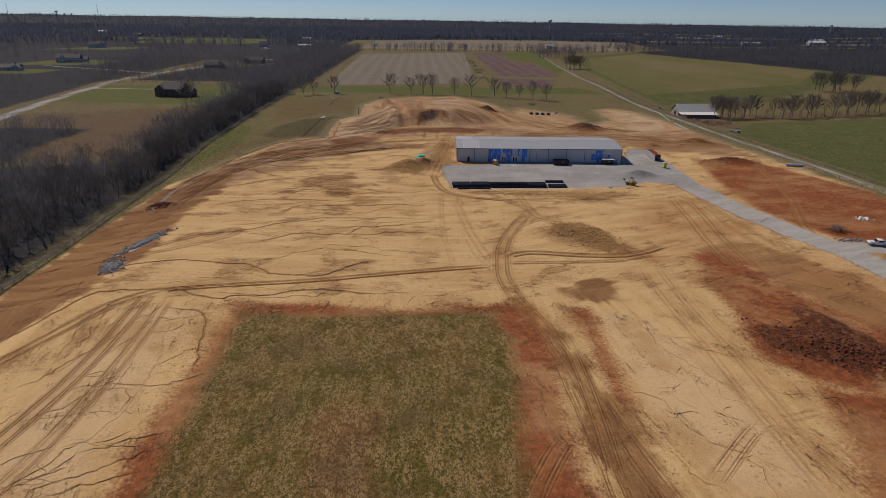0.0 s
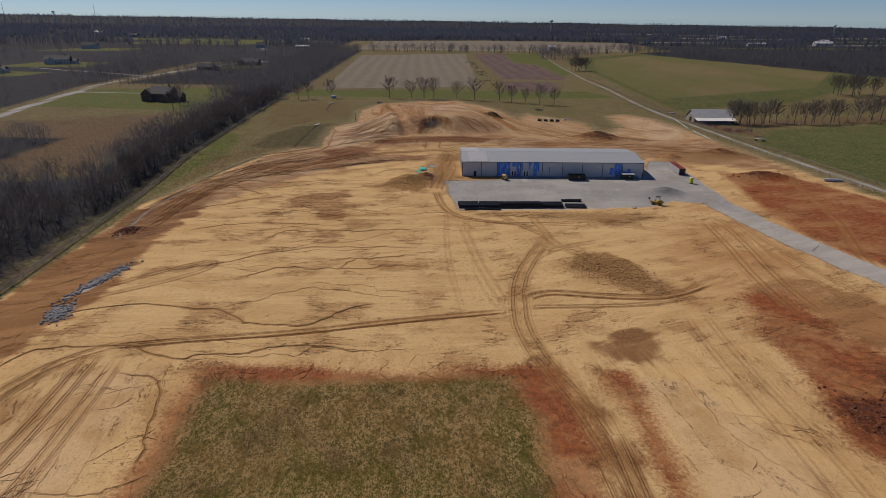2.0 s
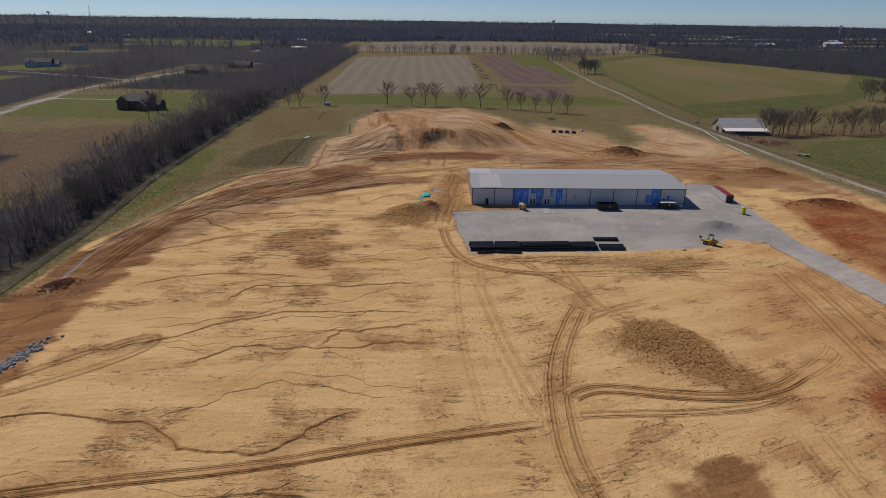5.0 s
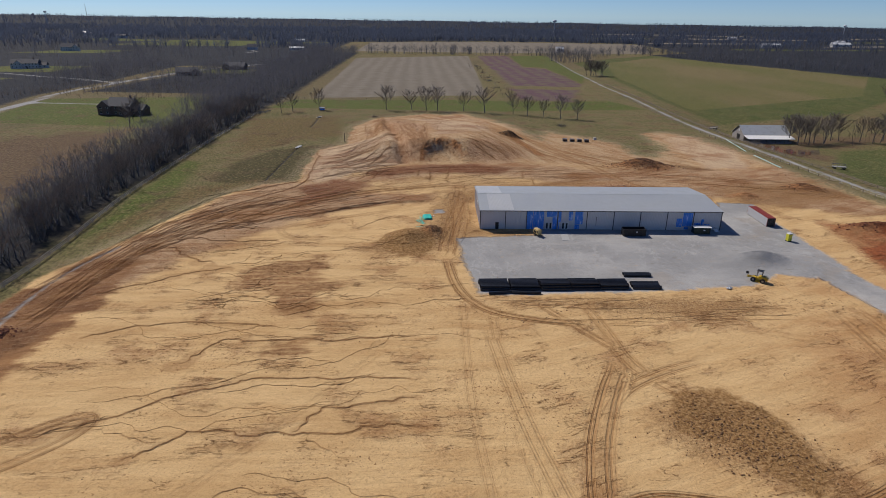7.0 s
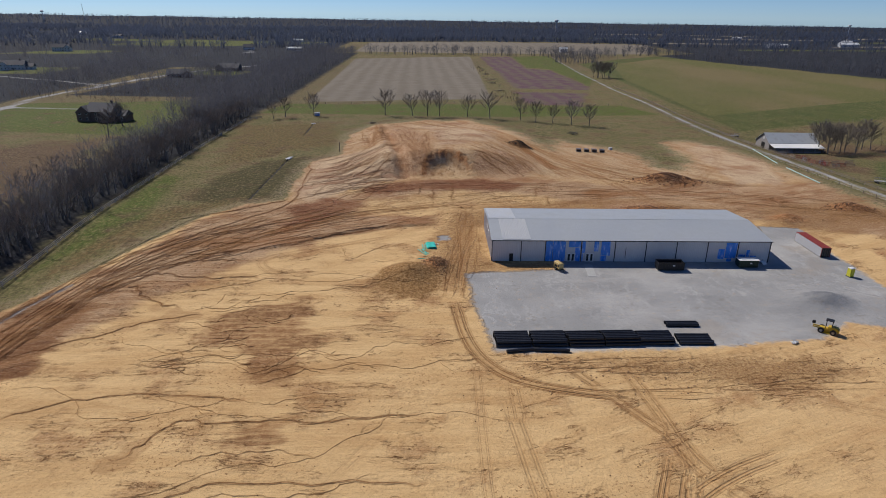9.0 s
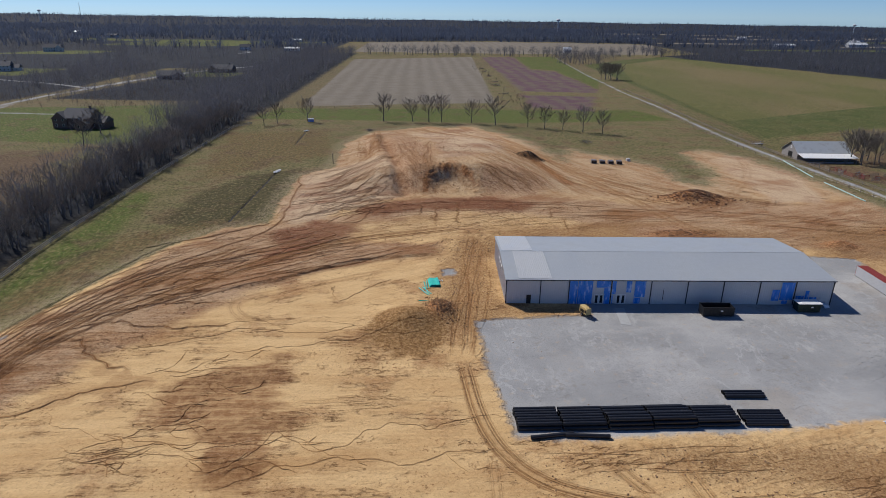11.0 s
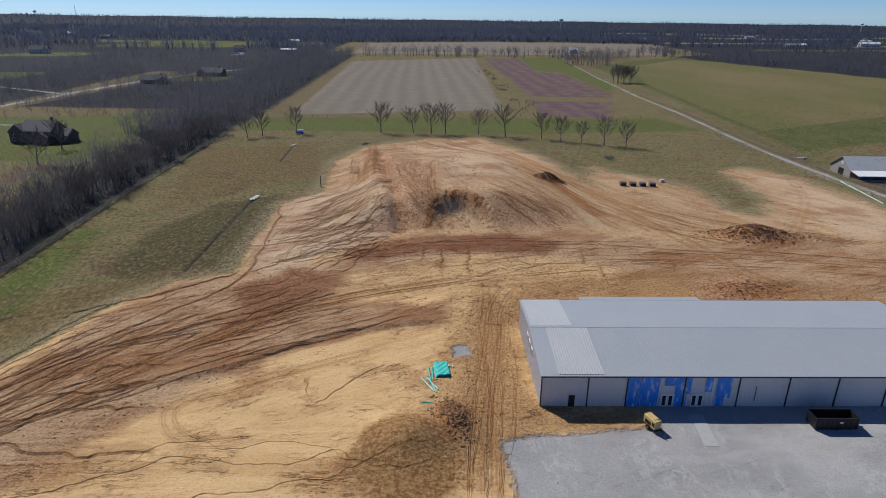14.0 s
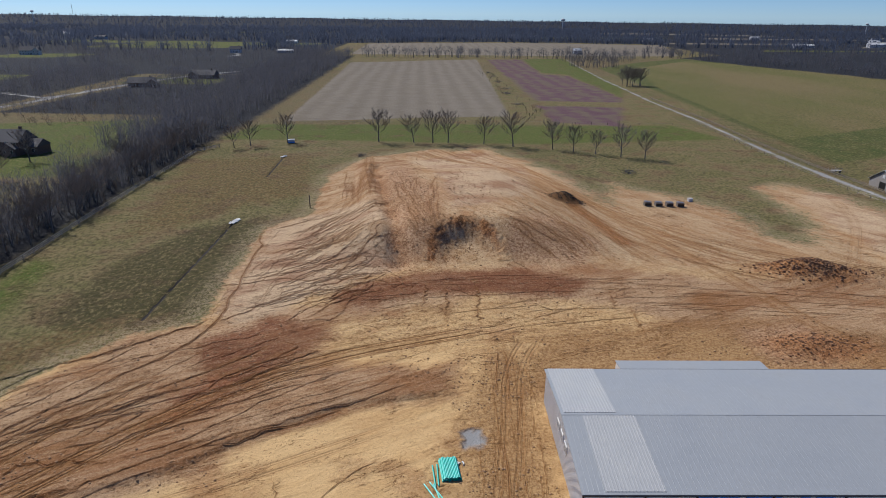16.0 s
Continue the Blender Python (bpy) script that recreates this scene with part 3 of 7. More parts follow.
def swell(x, y, x0, y0, sx, sy, h, turn=0.0):
    c, s = math.cos(turn), math.sin(turn)
    u, v = (x - x0) * c + (y - y0) * s, -(x - x0) * s + (y - y0) * c
    return h * np.exp(-((u / sx) ** 2 + (v / sy) ** 2))


def step_up(v, lo, hi):
    k = np.clip((v - lo) / (hi - lo), 0, 1)
    return k * k * (3 - 2 * k)


def height(x, y):
    """The lie of the land, in metres over the graded pad."""
    x, y = np.asarray(x, float), np.asarray(y, float)
    z = 0.25 * np.sin(x * 0.043 + 1) * np.sin(y * 0.037)
    # stockpile hill with a dug face towards the building
    crown = 7.2 * step_up(y, 334, 352) * (1 - step_up(y, 372, 470)) * step_up(x, -34, -6) * (1 - step_up(x, 18, 58))
    ring = np.hypot((x - 10) / 9.0, (y - 338.5) / (11 + 0.5 * np.sin(x * 0.7)))
    bite = crown * 0.62 * (1 - step_up(ring, 0.5, 1.2))
    z = z + np.maximum(crown - bite, 0)
    z = z + 1.2 * step_up(y, 308, 330) * (1 - step_up(y, 400, 470)) * step_up(x, -45, -20) * (1 - step_up(x, 40, 90))
    # ledge beside the pad, slope down to the tree line, creek hollow past the lane
    z = z + 34 * step_up(y, 1800, 5000) * (0.45 - 0.55 * np.clip(x / np.maximum(y, 1) / 0.7, -1.2, 1.2))
    z = z - 3.0 * step_up(-x, 66, 95) * (1 - step_up(y, 230, 300))
    z = z - 6.5 * step_up(x, 158, 185) * np.exp(-(((y - 430) / 85) ** 2))
    z = z + 2.2 * np.sin(x * 0.006 + 0.5) * np.sin(y * 0.005) * step_up(np.hypot(x, y - 200), 350, 900)
    # heaps and hollows
    for x0, y0, sx, sy, h, a in ((-4, 247.5, 5.5, 5.0, 2.7, 0.4), (3, 252, 3.0, 4.2, 1.8, 0.2), (43.6, 383, 4.4, 3.4, 2.6, 0.3), (91.5, 331, 10.5, 4.6, 3.7, -0.15), (70, 297, 7, 3.2, 1.3, 0.1),
                                 (139, 299, 6, 4, 2.0, 0), (112, 288, 5, 3, 1.4, 0.6), (134, 253, 10, 3.5, 2.4, -0.1), (75, 99, 6.5, 3.6, 1.8, -0.5), (84, 93, 6.5, 4.5, 1.9, -0.6), (82, 108, 2.5, 5, 1.5, 0.5),
                                 (86.5, 230.5, 6.2, 3.8, 2.3, 0.1), (-85.5, 197, 3.8, 2.8, 1.6, 0.3), (122.5, 164, 3, 2.5, 0.9, 0), (-19, 415, 5, 32, 1.6, 0.1), (-24.5, 405, 2.5, 22, -1.3, 0.1)):
        z = z + swell(x, y, x0, y0, sx, sy, h, a)
    return z


HZ = height(PX, PY)
rough_xy = np.zeros_like(HZ)
w = window(-104, 124, 58, 480)
for k in range(1, 5):
    f = 0.22 * 1.9 ** k
    ang = rng.uniform(0, 6.28, 6)
    for a in ang:
        rough_xy[w] += np.sin((PX[w] * math.cos(a) + PY[w] * math.sin(a)) * f + rng.uniform(0, 6)) / (k * 6)
heap = sum(swell(PX, PY, *h) for h in ((2.5, 252, 3.2, 5, 1.1), (91.5, 331, 13, 6, 1.4, -0.15), (72, 297, 11, 6, 1), (139, 299, 8, 5, 1), (112, 288, 7, 4, 1), (134, 254, 11, 4, 1), (74, 100, 9.5, 5.5, 1.5, -0.6), (85, 92, 10, 7.5, 1.5, -0.6), (82, 107, 4, 8, 1.4, 0.3), (122, 164, 4, 3, 1.2), (-85.5, 197, 4.2, 3.2, 1.5)))
rim = np.hypot((PX - 9.5) / 9.0, (PY - 338.5) / 11.5)
face = np.exp(-((rim - 0.98) / 0.16) ** 2) * (PY > 337) * (PY < 356)
gully = blank(9)
line(gully, smooth_line([(-19, 432), (-15, 395), (-10, 362), (-7, 338)]), 9)
scrape = blank(9)
line(scrape, smooth_line([(44.5, 380), (47.5, 370), (50, 360), (52, 350)]), 6)
crest = swell(PX, PY, 4, 375, 34, 50, 1.2)
lumpy = heap.copy()
heap = heap + face * (0.7 + 0.25 * np.sin(PX * 0.9 + 1) + 0.12 * np.sin(PX * 2.3)) + 0.45 * np.exp(-(gully / 3.0) ** 2) + 1.0 * np.exp(-(scrape / 2.8) ** 2)
HZ -= 2.0 * np.exp(-(gully / 2.6) ** 2)
HZ += rough_xy * (0.05 + 0.28 * np.clip(lumpy, 0, 1.2) + 0.12 * np.clip(face, 0, 1))
HZ[w] += rng.normal(0, 0.06, HZ[w].shape) * np.clip(lumpy[w], 0, 1)
HZ[w] += rng.normal(0, 0.22, HZ[w].shape) * np.clip(face[w], 0, 1) + rng.normal(0, 0.05, HZ[w].shape) * (PY[w] > 330) * np.clip(crest[w], 0, 1)
FIELD["heap"] = np.clip(heap, 0, 1.5) * 4 - 2
FIELD["black"] = np.clip(swell(PX, PY, 43.6, 383, 5.4, 4.0, 1.4, 0.3), 0, 1.4) * 5 - 2
HZ -= 0.06 * np.exp(-((FIELD["track"] - 0.9) / 0.35) ** 2)
brink = PY - np.interp(PX, (-52.6, -45.6, -34, -28, -21, -13, 2), (255, 263, 268, 273, 277.4, 281.6, 284)) - 0.25 * np.sin(PX * 0.35)
HZ += 0.5 * step_up(brink, -0.5, 0.6) * (1 - step_up(brink, 3, 15)) * step_up(PX, -52, -40) * (1 - step_up(PX, 0, 5))
for x0, y0, x1, y1 in ((-57.7, 311, -57, 372), (-59.5, 427, -59.8, 456)):
    trench = blank(9)
    line(trench, [(x0, y0), (x1, y1)], 3)
    HZ -= 0.5 * np.exp(-(trench / 0.45) ** 2)

ny, nx = PX.shape
grid = bpy.data.meshes.new("ground")
index = np.arange(ny * nx).reshape(ny, nx)
quads = np.stack([index[:-1, :-1], index[:-1, 1:], index[1:, 1:], index[1:, :-1]], -1).reshape(-1, 4)
grid.vertices.add(ny * nx)
grid.vertices.foreach_set("co", np.stack([PX, PY, HZ], -1).astype(np.float32).ravel())
grid.loops.add(quads.size)
grid.loops.foreach_set("vertex_index", quads.astype(np.int32).ravel())
grid.polygons.add(len(quads))
grid.polygons.foreach_set("loop_start", np.arange(0, quads.size, 4, dtype=np.int32))
grid.polygons.foreach_set("use_smooth", np.ones(len(quads), bool))
grid.update(calc_edges=True)
PACK = {"zone_a": ("soil", "red", "damp", "gravel"), "zone_b": ("turf", "stubble", "purple", "pasture"), "zone_c": ("brown", "pale", "lush", "clods"), "zone_d": ("track", "rill", "heap", "black"), "zone_e": ("forest", "rust", "olive", "straw"), "zone_f": ("grazed", "worn", "bed", "sod")}
for name, keys in PACK.items():
    layer = grid.attributes.new(name, "FLOAT_COLOR", "POINT")
    layer.data.foreach_set("color", np.stack([FIELD[k] for k in keys], -1).astype(np.float32).ravel())


def ground_material():
    n = Nodes("ground_earth")
    soil, red, damp, gravel = n.attr("zone_a")
    turf, stubble, purple, pasture = n.attr("zone_b")
    brown, pale, lush, clods = n.attr("zone_c")
    forest, rust, olive, straw = n.attr("zone_e")
    grazed, worn, bed, sod = n.attr("zone_f")
    track, rill, heap, black = n.attr("zone_d")
    big, mid, small, grain = n.noise(0.012, 4), n.noise(0.09, 6, shift=5), n.noise(0.7, 6, shift=9, rough=0.62), n.noise(5.0, 5, shift=2, rough=0.65)
    place = n.tree.nodes.new("ShaderNodeSeparateXYZ")
    n.put(place.inputs[0], n.coord)
    fuzz = n.math("MULTIPLY", n.math("SUBTRACT", mid, 0.5), 40)
    east, north = n.math("ADD", place.outputs[0], fuzz), n.math("ADD", place.outputs[1], fuzz)

    def lie(part_of):
        """Chooses, part by part of the site, the direction in which water and blades have combed the soil."""
        v = n.mix(n.ramp(east, 10, 30), part_of(0.0), part_of(0.35))
        v = n.mix(n.ramp(north, 128, 118), v, part_of(1.72))
        v = n.mix(n.math("MULTIPLY", n.ramp(north, 246, 262), n.ramp(east, 20, -5)), v, part_of(0.45))
        v = n.mix(n.math("MULTIPLY", n.ramp(north, 325, 345), n.ramp(east, -18, 0)), v, part_of(-1.05))
        return v

    wash = lie(lambda a: n.noise(0.16, 7, (0.25, 1.25, 1), 0.66, 4, a))
    scratch = lie(lambda a: n.noise(0.8, 5, (0.10, 1.6, 1), 0.68, 11, a))
    lumps = n.noise(1.6, 4, shift=21, rough=0.7)
    crumb = n.noise(2.6, 5, shift=151, rough=0.78)

    def zone(d, amp, soft, tex=None):
        tex = small if tex is None else tex
        wob = n.math("MULTIPLY", n.math("SUBTRACT", tex, 0.5), 2 * amp)
        wob = n.math("ADD", wob, n.math("MULTIPLY", n.math("SUBTRACT", mid, 0.5), 2 * amp))
        return n.ramp(n.math("ADD", d, wob), -soft, soft)

    def veins(tex, at, width):
        """Thin branching lines where a noise crosses a value."""
        return n.ramp(n.math("ABSOLUTE", n.math("SUBTRACT", tex, at)), 0.0, width, 1, 0)

    # rough grassland, dry and green by turns, with a patchwork of fields far off
    cells = n.tree.nodes.new("ShaderNodeTexVoronoi")
    cells.inputs["Scale"].default_value = 0.0032
    n.put(cells.inputs["Vector"], n.coord)
    patch = n.tree.nodes.new("ShaderNodeSeparateColor")
    n.put(patch.inputs[0], cells.outputs["Color"])
    c = n.mix(n.ramp(mid, 0.35, 0.65), (0.145, 0.132, 0.05), (0.23, 0.18, 0.09))
    c = n.mix(n.ramp(big, 0.47, 0.62, 0, 0.4), c, (0.10, 0.10, 0.036))
    c = n.mix(n.ramp(patch.outputs[0], 0.55, 0.65, 0, 0.6), c, (0.16, 0.12, 0.07))
    c = n.mix(n.ramp(small, 0.42, 0.68, 0, 0.65), c, (0.065, 0.058, 0.027))
    c = n.mix(n.ramp(lumps, 0.5, 0.64, 0, 0.4), c, (0.24, 0.185, 0.095))
    c = n.mix(n.ramp(mid, 0.5, 0.62, 0, 0.5), c, (0.165, 0.115, 0.05))
    c = n.mix(zone(olive, 3, 2.5), c, n.mix(n.ramp(small, 0.35, 0.65), (0.062, 0.056, 0.02), (0.098, 0.08, 0.036)))
    c = n.mix(n.math("MULTIPLY", zone(straw, 5, 5), 0.85), c, n.mix(n.ramp(small, 0.35, 0.65), (0.115, 0.092, 0.035), (0.185, 0.118, 0.05)))
    c = n.mix(zone(lush, 3, 3), c, n.mix(n.ramp(small, 0.3, 0.7), (0.07, 0.11, 0.02), (0.115, 0.124, 0.031)))
    c = n.mix(zone(brown, 14, 9, mid), c, n.mix(n.ramp(small, 0.3, 0.7), (0.115, 0.068, 0.04), (0.155, 0.105, 0.062)))
    c = n.mix(zone(pasture, 4, 3), c, n.mix(n.ramp(mid, 0.3, 0.7), (0.068, 0.092, 0.025), (0.105, 0.11, 0.037)))
    meadow = n.mix(n.ramp(n.noise(0.009, 4, (1, 0.3, 1), 0.5, 71), 0.4, 0.62), (0.13, 0.13, 0.042), (0.19, 0.15, 0.07))
    c = n.mix(zone(grazed, 1.5, 1.2), c, n.mix(n.ramp(small, 0.4, 0.7, 0, 0.35), meadow, (0.09, 0.08, 0.03)))
    tuft = n.noise(1.1, 5, (1.0, 0.6, 1), 0.75, 101)
    c = n.mix(n.ramp(tuft, 0.52, 0.60, 0, 0.5), c, (0.27, 0.215, 0.105))
    c = n.mix(n.ramp(tuft, 0.47, 0.40, 0, 0.6), c, (0.058, 0.05, 0.024))
    # floor of the woods: near-black litter, distant haze put in as a blue cast
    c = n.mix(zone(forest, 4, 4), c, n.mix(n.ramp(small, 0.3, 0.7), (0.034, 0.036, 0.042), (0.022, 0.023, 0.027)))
    # dead straw and clods strewn along the edge of the bare earth
    c = n.mix(n.math("MULTIPLY", n.math("MULTIPLY", n.ramp(soil, -7.8, -1.5, 0, 0.6), n.ramp(north, 225, 250)), n.ramp(n.math("ADD", crumb, n.math("MULTIPLY", n.math("SUBTRACT", small, 0.5), 0.4)), 0.47, 0.55)), c, (0.39, 0.31, 0.195))
    # tilled fields with rows
    rows = n.tree.nodes.new("ShaderNodeTexWave")
    rows.inputs["Scale"].default_value, rows.inputs["Distortion"].default_value, rows.inputs["Detail"].default_value = 0.022, 1.6, 3
    rows.inputs["Detail Scale"].default_value = 0.4
    n.put(rows.inputs["Vector"], n.coord)
    furrow = n.ramp(n.math("ADD", n.math("MULTIPLY", rows.outputs[1], 0.28), mid), 0.35, 0.95)
    c = n.mix(zone(stubble, 2, 1.5), c, n.mix(furrow, (0.183, 0.154, 0.118), (0.225, 0.196, 0.152)))
    c = n.mix(zone(purple, 4, 3), c, n.mix(n.ramp(n.math("ADD", n.math("MULTIPLY", furrow, 0.5), mid), 0.45, 1.0), (0.15, 0.115, 0.085), (0.13, 0.075, 0.086)))
    # graded subsoil
    s = n.mix(n.ramp(wash, 0.36, 0.66), (0.70, 0.475, 0.228), (0.59, 0.375, 0.168))
    rough_part = n.math("MAXIMUM", n.math("MAXIMUM", zone(rust, 5, 3, wash), n.ramp(north, 280, 310)), n.ramp(mid, 0.5, 0.62, 0.12, 0.6))
    s = n.mix(n.ramp(north, 300, 350, 0, 0.75), s, n.mix(n.ramp(wash, 0.36, 0.66), (0.52, 0.385, 0.245), (0.43, 0.257, 0.14)))
    s = n.mix(n.math("MULTIPLY", n.ramp(small, 0.5, 0.62, 0, 0.4), rough_part), s, (0.378, 0.194, 0.072))
    patchy = n.noise(0.055, 6, (0.7, 1.1, 1), 0.6, 161)
    streaky = n.math("ADD", patchy, n.math("MULTIPLY", n.math("SUBTRACT", wash, 0.5), 0.5))
    s = n.mix(n.math("MULTIPLY", zone(rust, 5, 3, wash), 0.94), s, n.mix(n.ramp(streaky, 0.40, 0.64), (0.50, 0.33, 0.19), (0.30, 0.145, 0.066)))
    s = n.mix(n.math("MULTIPLY", n.ramp(scratch, 0.52, 0.60, 0, 0.24), n.math("MULTIPLY", rough_part, n.ramp(east, -12, 14, 1.0, 0.5))), s, (0.294, 0.144, 0.056))
    s = n.mix(n.math("MULTIPLY", n.ramp(scratch, 0.46, 0.40, 0, 0.2), rough_part), s, (0.55, 0.40, 0.24))
    s = n.mix(n.ramp(mid, 0.52, 0.72, 0, 0.5), s, (0.347, 0.149, 0.0544))
    far_pale = n.ramp(north, 180, 290)
    s = n.mix(zone(pale, 3, 2), s, n.mix(n.ramp(streaky, 0.46, 0.66), n.mix(far_pale, (0.66, 0.455, 0.245), (0.57, 0.415, 0.26)), n.mix(far_pale, (0.53, 0.335, 0.155), (0.38, 0.225, 0.135))))
    s = n.mix(n.math("MULTIPLY", zone(damp, 6, 1.6, wash), n.math("MAXIMUM", n.math("MAXIMUM", n.ramp(east, -56, -66, 0, 0.88), n.math("MULTIPLY", n.ramp(east, 22, 30), n.ramp(north, 160, 140, 0, 0.85))), n.math("MULTIPLY", n.ramp(small, 0.36, 0.6, 0.6, 0.9), n.ramp(scratch, 0.38, 0.54, 0.65, 1.0)))), s, n.mix(n.ramp(wash, 0.38, 0.6), (0.284, 0.135, 0.0544), (0.184, 0.081, 0.0336)))
    smear = n.noise(0.035, 6, (0.6, 1.2, 1), 0.62, 171)
    s = n.mix(n.math("MULTIPLY", n.ramp(smear, 0.5, 0.66), n.ramp(wash, 0.36, 0.56, 0.12, 0.55)), s, n.mix(0.55, s, (0.36, 0.18, 0.062)))
    s = n.mix(n.math("MULTIPLY", n.ramp(east, 48, 84), n.math("MULTIPLY", n.ramp(north, 246, 200), n.ramp(n.math("ADD", smear, n.math("MULTIPLY", small, 0.3)), 0.5, 0.75, 0.05, 0.6))), s, (0.43, 0.215, 0.085))
    s = n.mix(n.math("MULTIPLY", zone(red, 3.6, 2.2, lumps), n.ramp(streaky, 0.42, 0.64, 0.96, 0.6)), s, n.mix(n.ramp(north, 270, 300), n.mix(n.ramp(small, 0.32, 0.66), (0.326, 0.0918, 0.0304), (0.184, 0.045, 0.0168)), n.mix(n.ramp(small, 0.32, 0.66), (0.236, 0.0945, 0.044), (0.168, 0.0594, 0.028))))
    s = n.mix(n.math("MULTIPLY", zone(clods, 5, 4), n.ramp(lumps, 0.38, 0.66, 0.55, 0.95)), s, n.mix(n.ramp(grain, 0.4, 0.65), (0.347, 0.189, 0.076), (0.236, 0.122, 0.048)))
    on_hill = n.ramp(north, 270, 300)
    s = n.mix(n.math("MULTIPLY", n.mix(on_hill, zone(sod, 1.6, 1.0), zone(sod, 5, 3.5, wash)), n.ramp(small, 0.3, 0.5, 0.6, 0.95)), s,
              n.mix(on_hill, n.mix(n.ramp(lumps, 0.42, 0.6), (0.37, 0.215, 0.085), (0.205, 0.105, 0.036)), n.mix(n.ramp(lumps, 0.42, 0.6), (0.54, 0.345, 0.20), (0.36, 0.20, 0.108))))
    dug = n.mix(zone(red, 3, 4), n.mix(n.ramp(lumps, 0.4, 0.6), (0.47, 0.215, 0.085), (0.25, 0.105, 0.042)), n.mix(n.ramp(lumps, 0.4, 0.6), (0.13, 0.034, 0.017), (0.045, 0.015, 0.010)))
    s = n.mix(n.math("MULTIPLY", zone(heap, 1.0, 1.4), n.ramp(small, 0.25, 0.55, 0.45, 0.95)), s, dug)
    s = n.mix(zone(black, 0.8, 0.8), s, (0.030, 0.023, 0.019))
    # wheel marks: two ruts with the print of the tread in them
    rut = n.ramp(n.math("ABSOLUTE", n.math("SUBTRACT", n.math("ADD", track, n.math("MULTIPLY", n.math("SUBTRACT", small, 0.5), 0.35)), 0.95)), 0.3, 0.75, 1, 0)
    tread = n.ramp(n.math("SINE", n.math("MULTIPLY", track, 13.0)), -0.5, 0.5, 0.15, 1)
    marks = n.math("MULTIPLY", n.math("MULTIPLY", rut, tread), n.math("MULTIPLY", worn, n.ramp(small, 0.3, 0.5, 0.5, 1)))
    band = n.ramp(track, 1.2, 2.0, 1, 0)
    s = n.mix(marks, s, (0.263, 0.133, 0.0512))
    s = n.mix(n.math("MULTIPLY", band, n.math("MULTIPLY", worn, n.ramp(mid, 0.35, 0.55, 0.15, 0.6))), s, (0.378, 0.194, 0.0736))
    # rills and the stain of the silt beside them
    thin = n.math("MULTIPLY", veins(wash, 0.52, 0.006), n.ramp(mid, 0.46, 0.6, 0, 0.9))
    fine = n.math("MULTIPLY", veins(n.noise(0.22, 6, (0.35, 1.0, 1), 0.6, 31), 0.47, 0.006), n.ramp(mid, 0.42, 0.32, 0, 0.7))
    gully = n.ramp(n.math("ADD", rill, n.math("MULTIPLY", n.math("SUBTRACT", small, 0.5), 1.2)), 0.1, 0.8, 0.2, 0)
    cut = n.math("MAXIMUM", gully, n.math("MAXIMUM", thin, fine))
    pool = n.ramp(n.noise(0.07, 4, (0.5, 1, 1), 0.55, 91), 0.5, 0.66, 0.15, 2.6)
    stain = n.ramp(n.math("ADD", n.math("SUBTRACT", rill, pool), n.math("MULTIPLY", n.math("SUBTRACT", small, 0.5), 1.5)), -0.5, 0.35, 0.36, 0)
    s = n.mix(stain, s, (0.294, 0.149, 0.0576))
    s = n.mix(cut, s, (0.252, 0.113, 0.04))
    coarse = n.math("MAXIMUM", rough_part, zone(clods, 5, 4))
    s = n.mix(n.math("MULTIPLY", n.ramp(crumb, 0.50, 0.62), n.ramp(coarse, 0, 1, 0.22, 0.6)), s, n.mix(0.62, s, (0.105, 0.0405, 0.0144)))
    s = n.mix(n.math("MULTIPLY", n.ramp(crumb, 0.46, 0.36), n.ramp(coarse, 0, 1, 0.2, 0.5)), s, n.mix(0.4, s, (0.80, 0.62, 0.40)))
    # bottoms of rills and ruts, mixed towards dark brown
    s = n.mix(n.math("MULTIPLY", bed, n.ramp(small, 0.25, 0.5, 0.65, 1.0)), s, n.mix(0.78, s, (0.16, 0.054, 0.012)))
    s = n.mix(n.ramp(grain, 0.56, 0.68, 0, 0.5), s, (0.273, 0.14, 0.056))
    strewn = n.math("MULTIPLY", n.ramp(lumps, 0.58, 0.63), n.ramp(n.noise(0.06, 4, shift=81, rough=0.6), 0.5, 0.62, 0.05, 0.8))
    s = n.mix(strewn, s, (0.2, 0.0972, 0.0368))
    s = n.mix(n.ramp(lumps, 0.40, 0.34, 0, 0.1), s, (0.64, 0.47, 0.27))
    s = n.mix(n.math("MULTIPLY", n.ramp(lumps, 0.51, 0.59, 0, 0.24), rough_part), s, (0.21, 0.104, 0.048))
    ruts = n.math("MULTIPLY", n.math("MAXIMUM", veins(scratch, 0.55, 0.016), veins(wash, 0.56, 0.007)), n.math("MULTIPLY", rough_part, n.math("MULTIPLY", n.ramp(small, 0.42, 0.58, 0.0, 0.45), n.ramp(east, -12, 14, 1.0, 0.3))))
    s = n.mix(ruts, s, (0.126, 0.0558, 0.024))
    ridge = n.math("MULTIPLY", n.math("MAXIMUM", veins(scratch, 0.44, 0.014), veins(wash, 0.44, 0.006)), n.math("MULTIPLY", rough_part, n.ramp(east, -12, 14, 0.35, 0.2)))
    s = n.mix(ridge, s, (0.58, 0.43, 0.28))
    # sown turf with streaks of straw
    streak = n.noise(0.3, 6, (1.4, 0.6, 1), 0.66, 41)
    dots = n.noise(5.2, 4, (1, 0.6, 1), 0.78, 111)
    g = n.mix(n.ramp(n.noise(0.11, 5, (1.2, 0.7, 1), 0.6, 61), 0.42, 0.6), (0.155, 0.095, 0.027), (0.088, 0.074, 0.010))
    g = n.mix(n.ramp(small, 0.45, 0.75, 0, 0.6), g, (0.10, 0.065, 0.024))
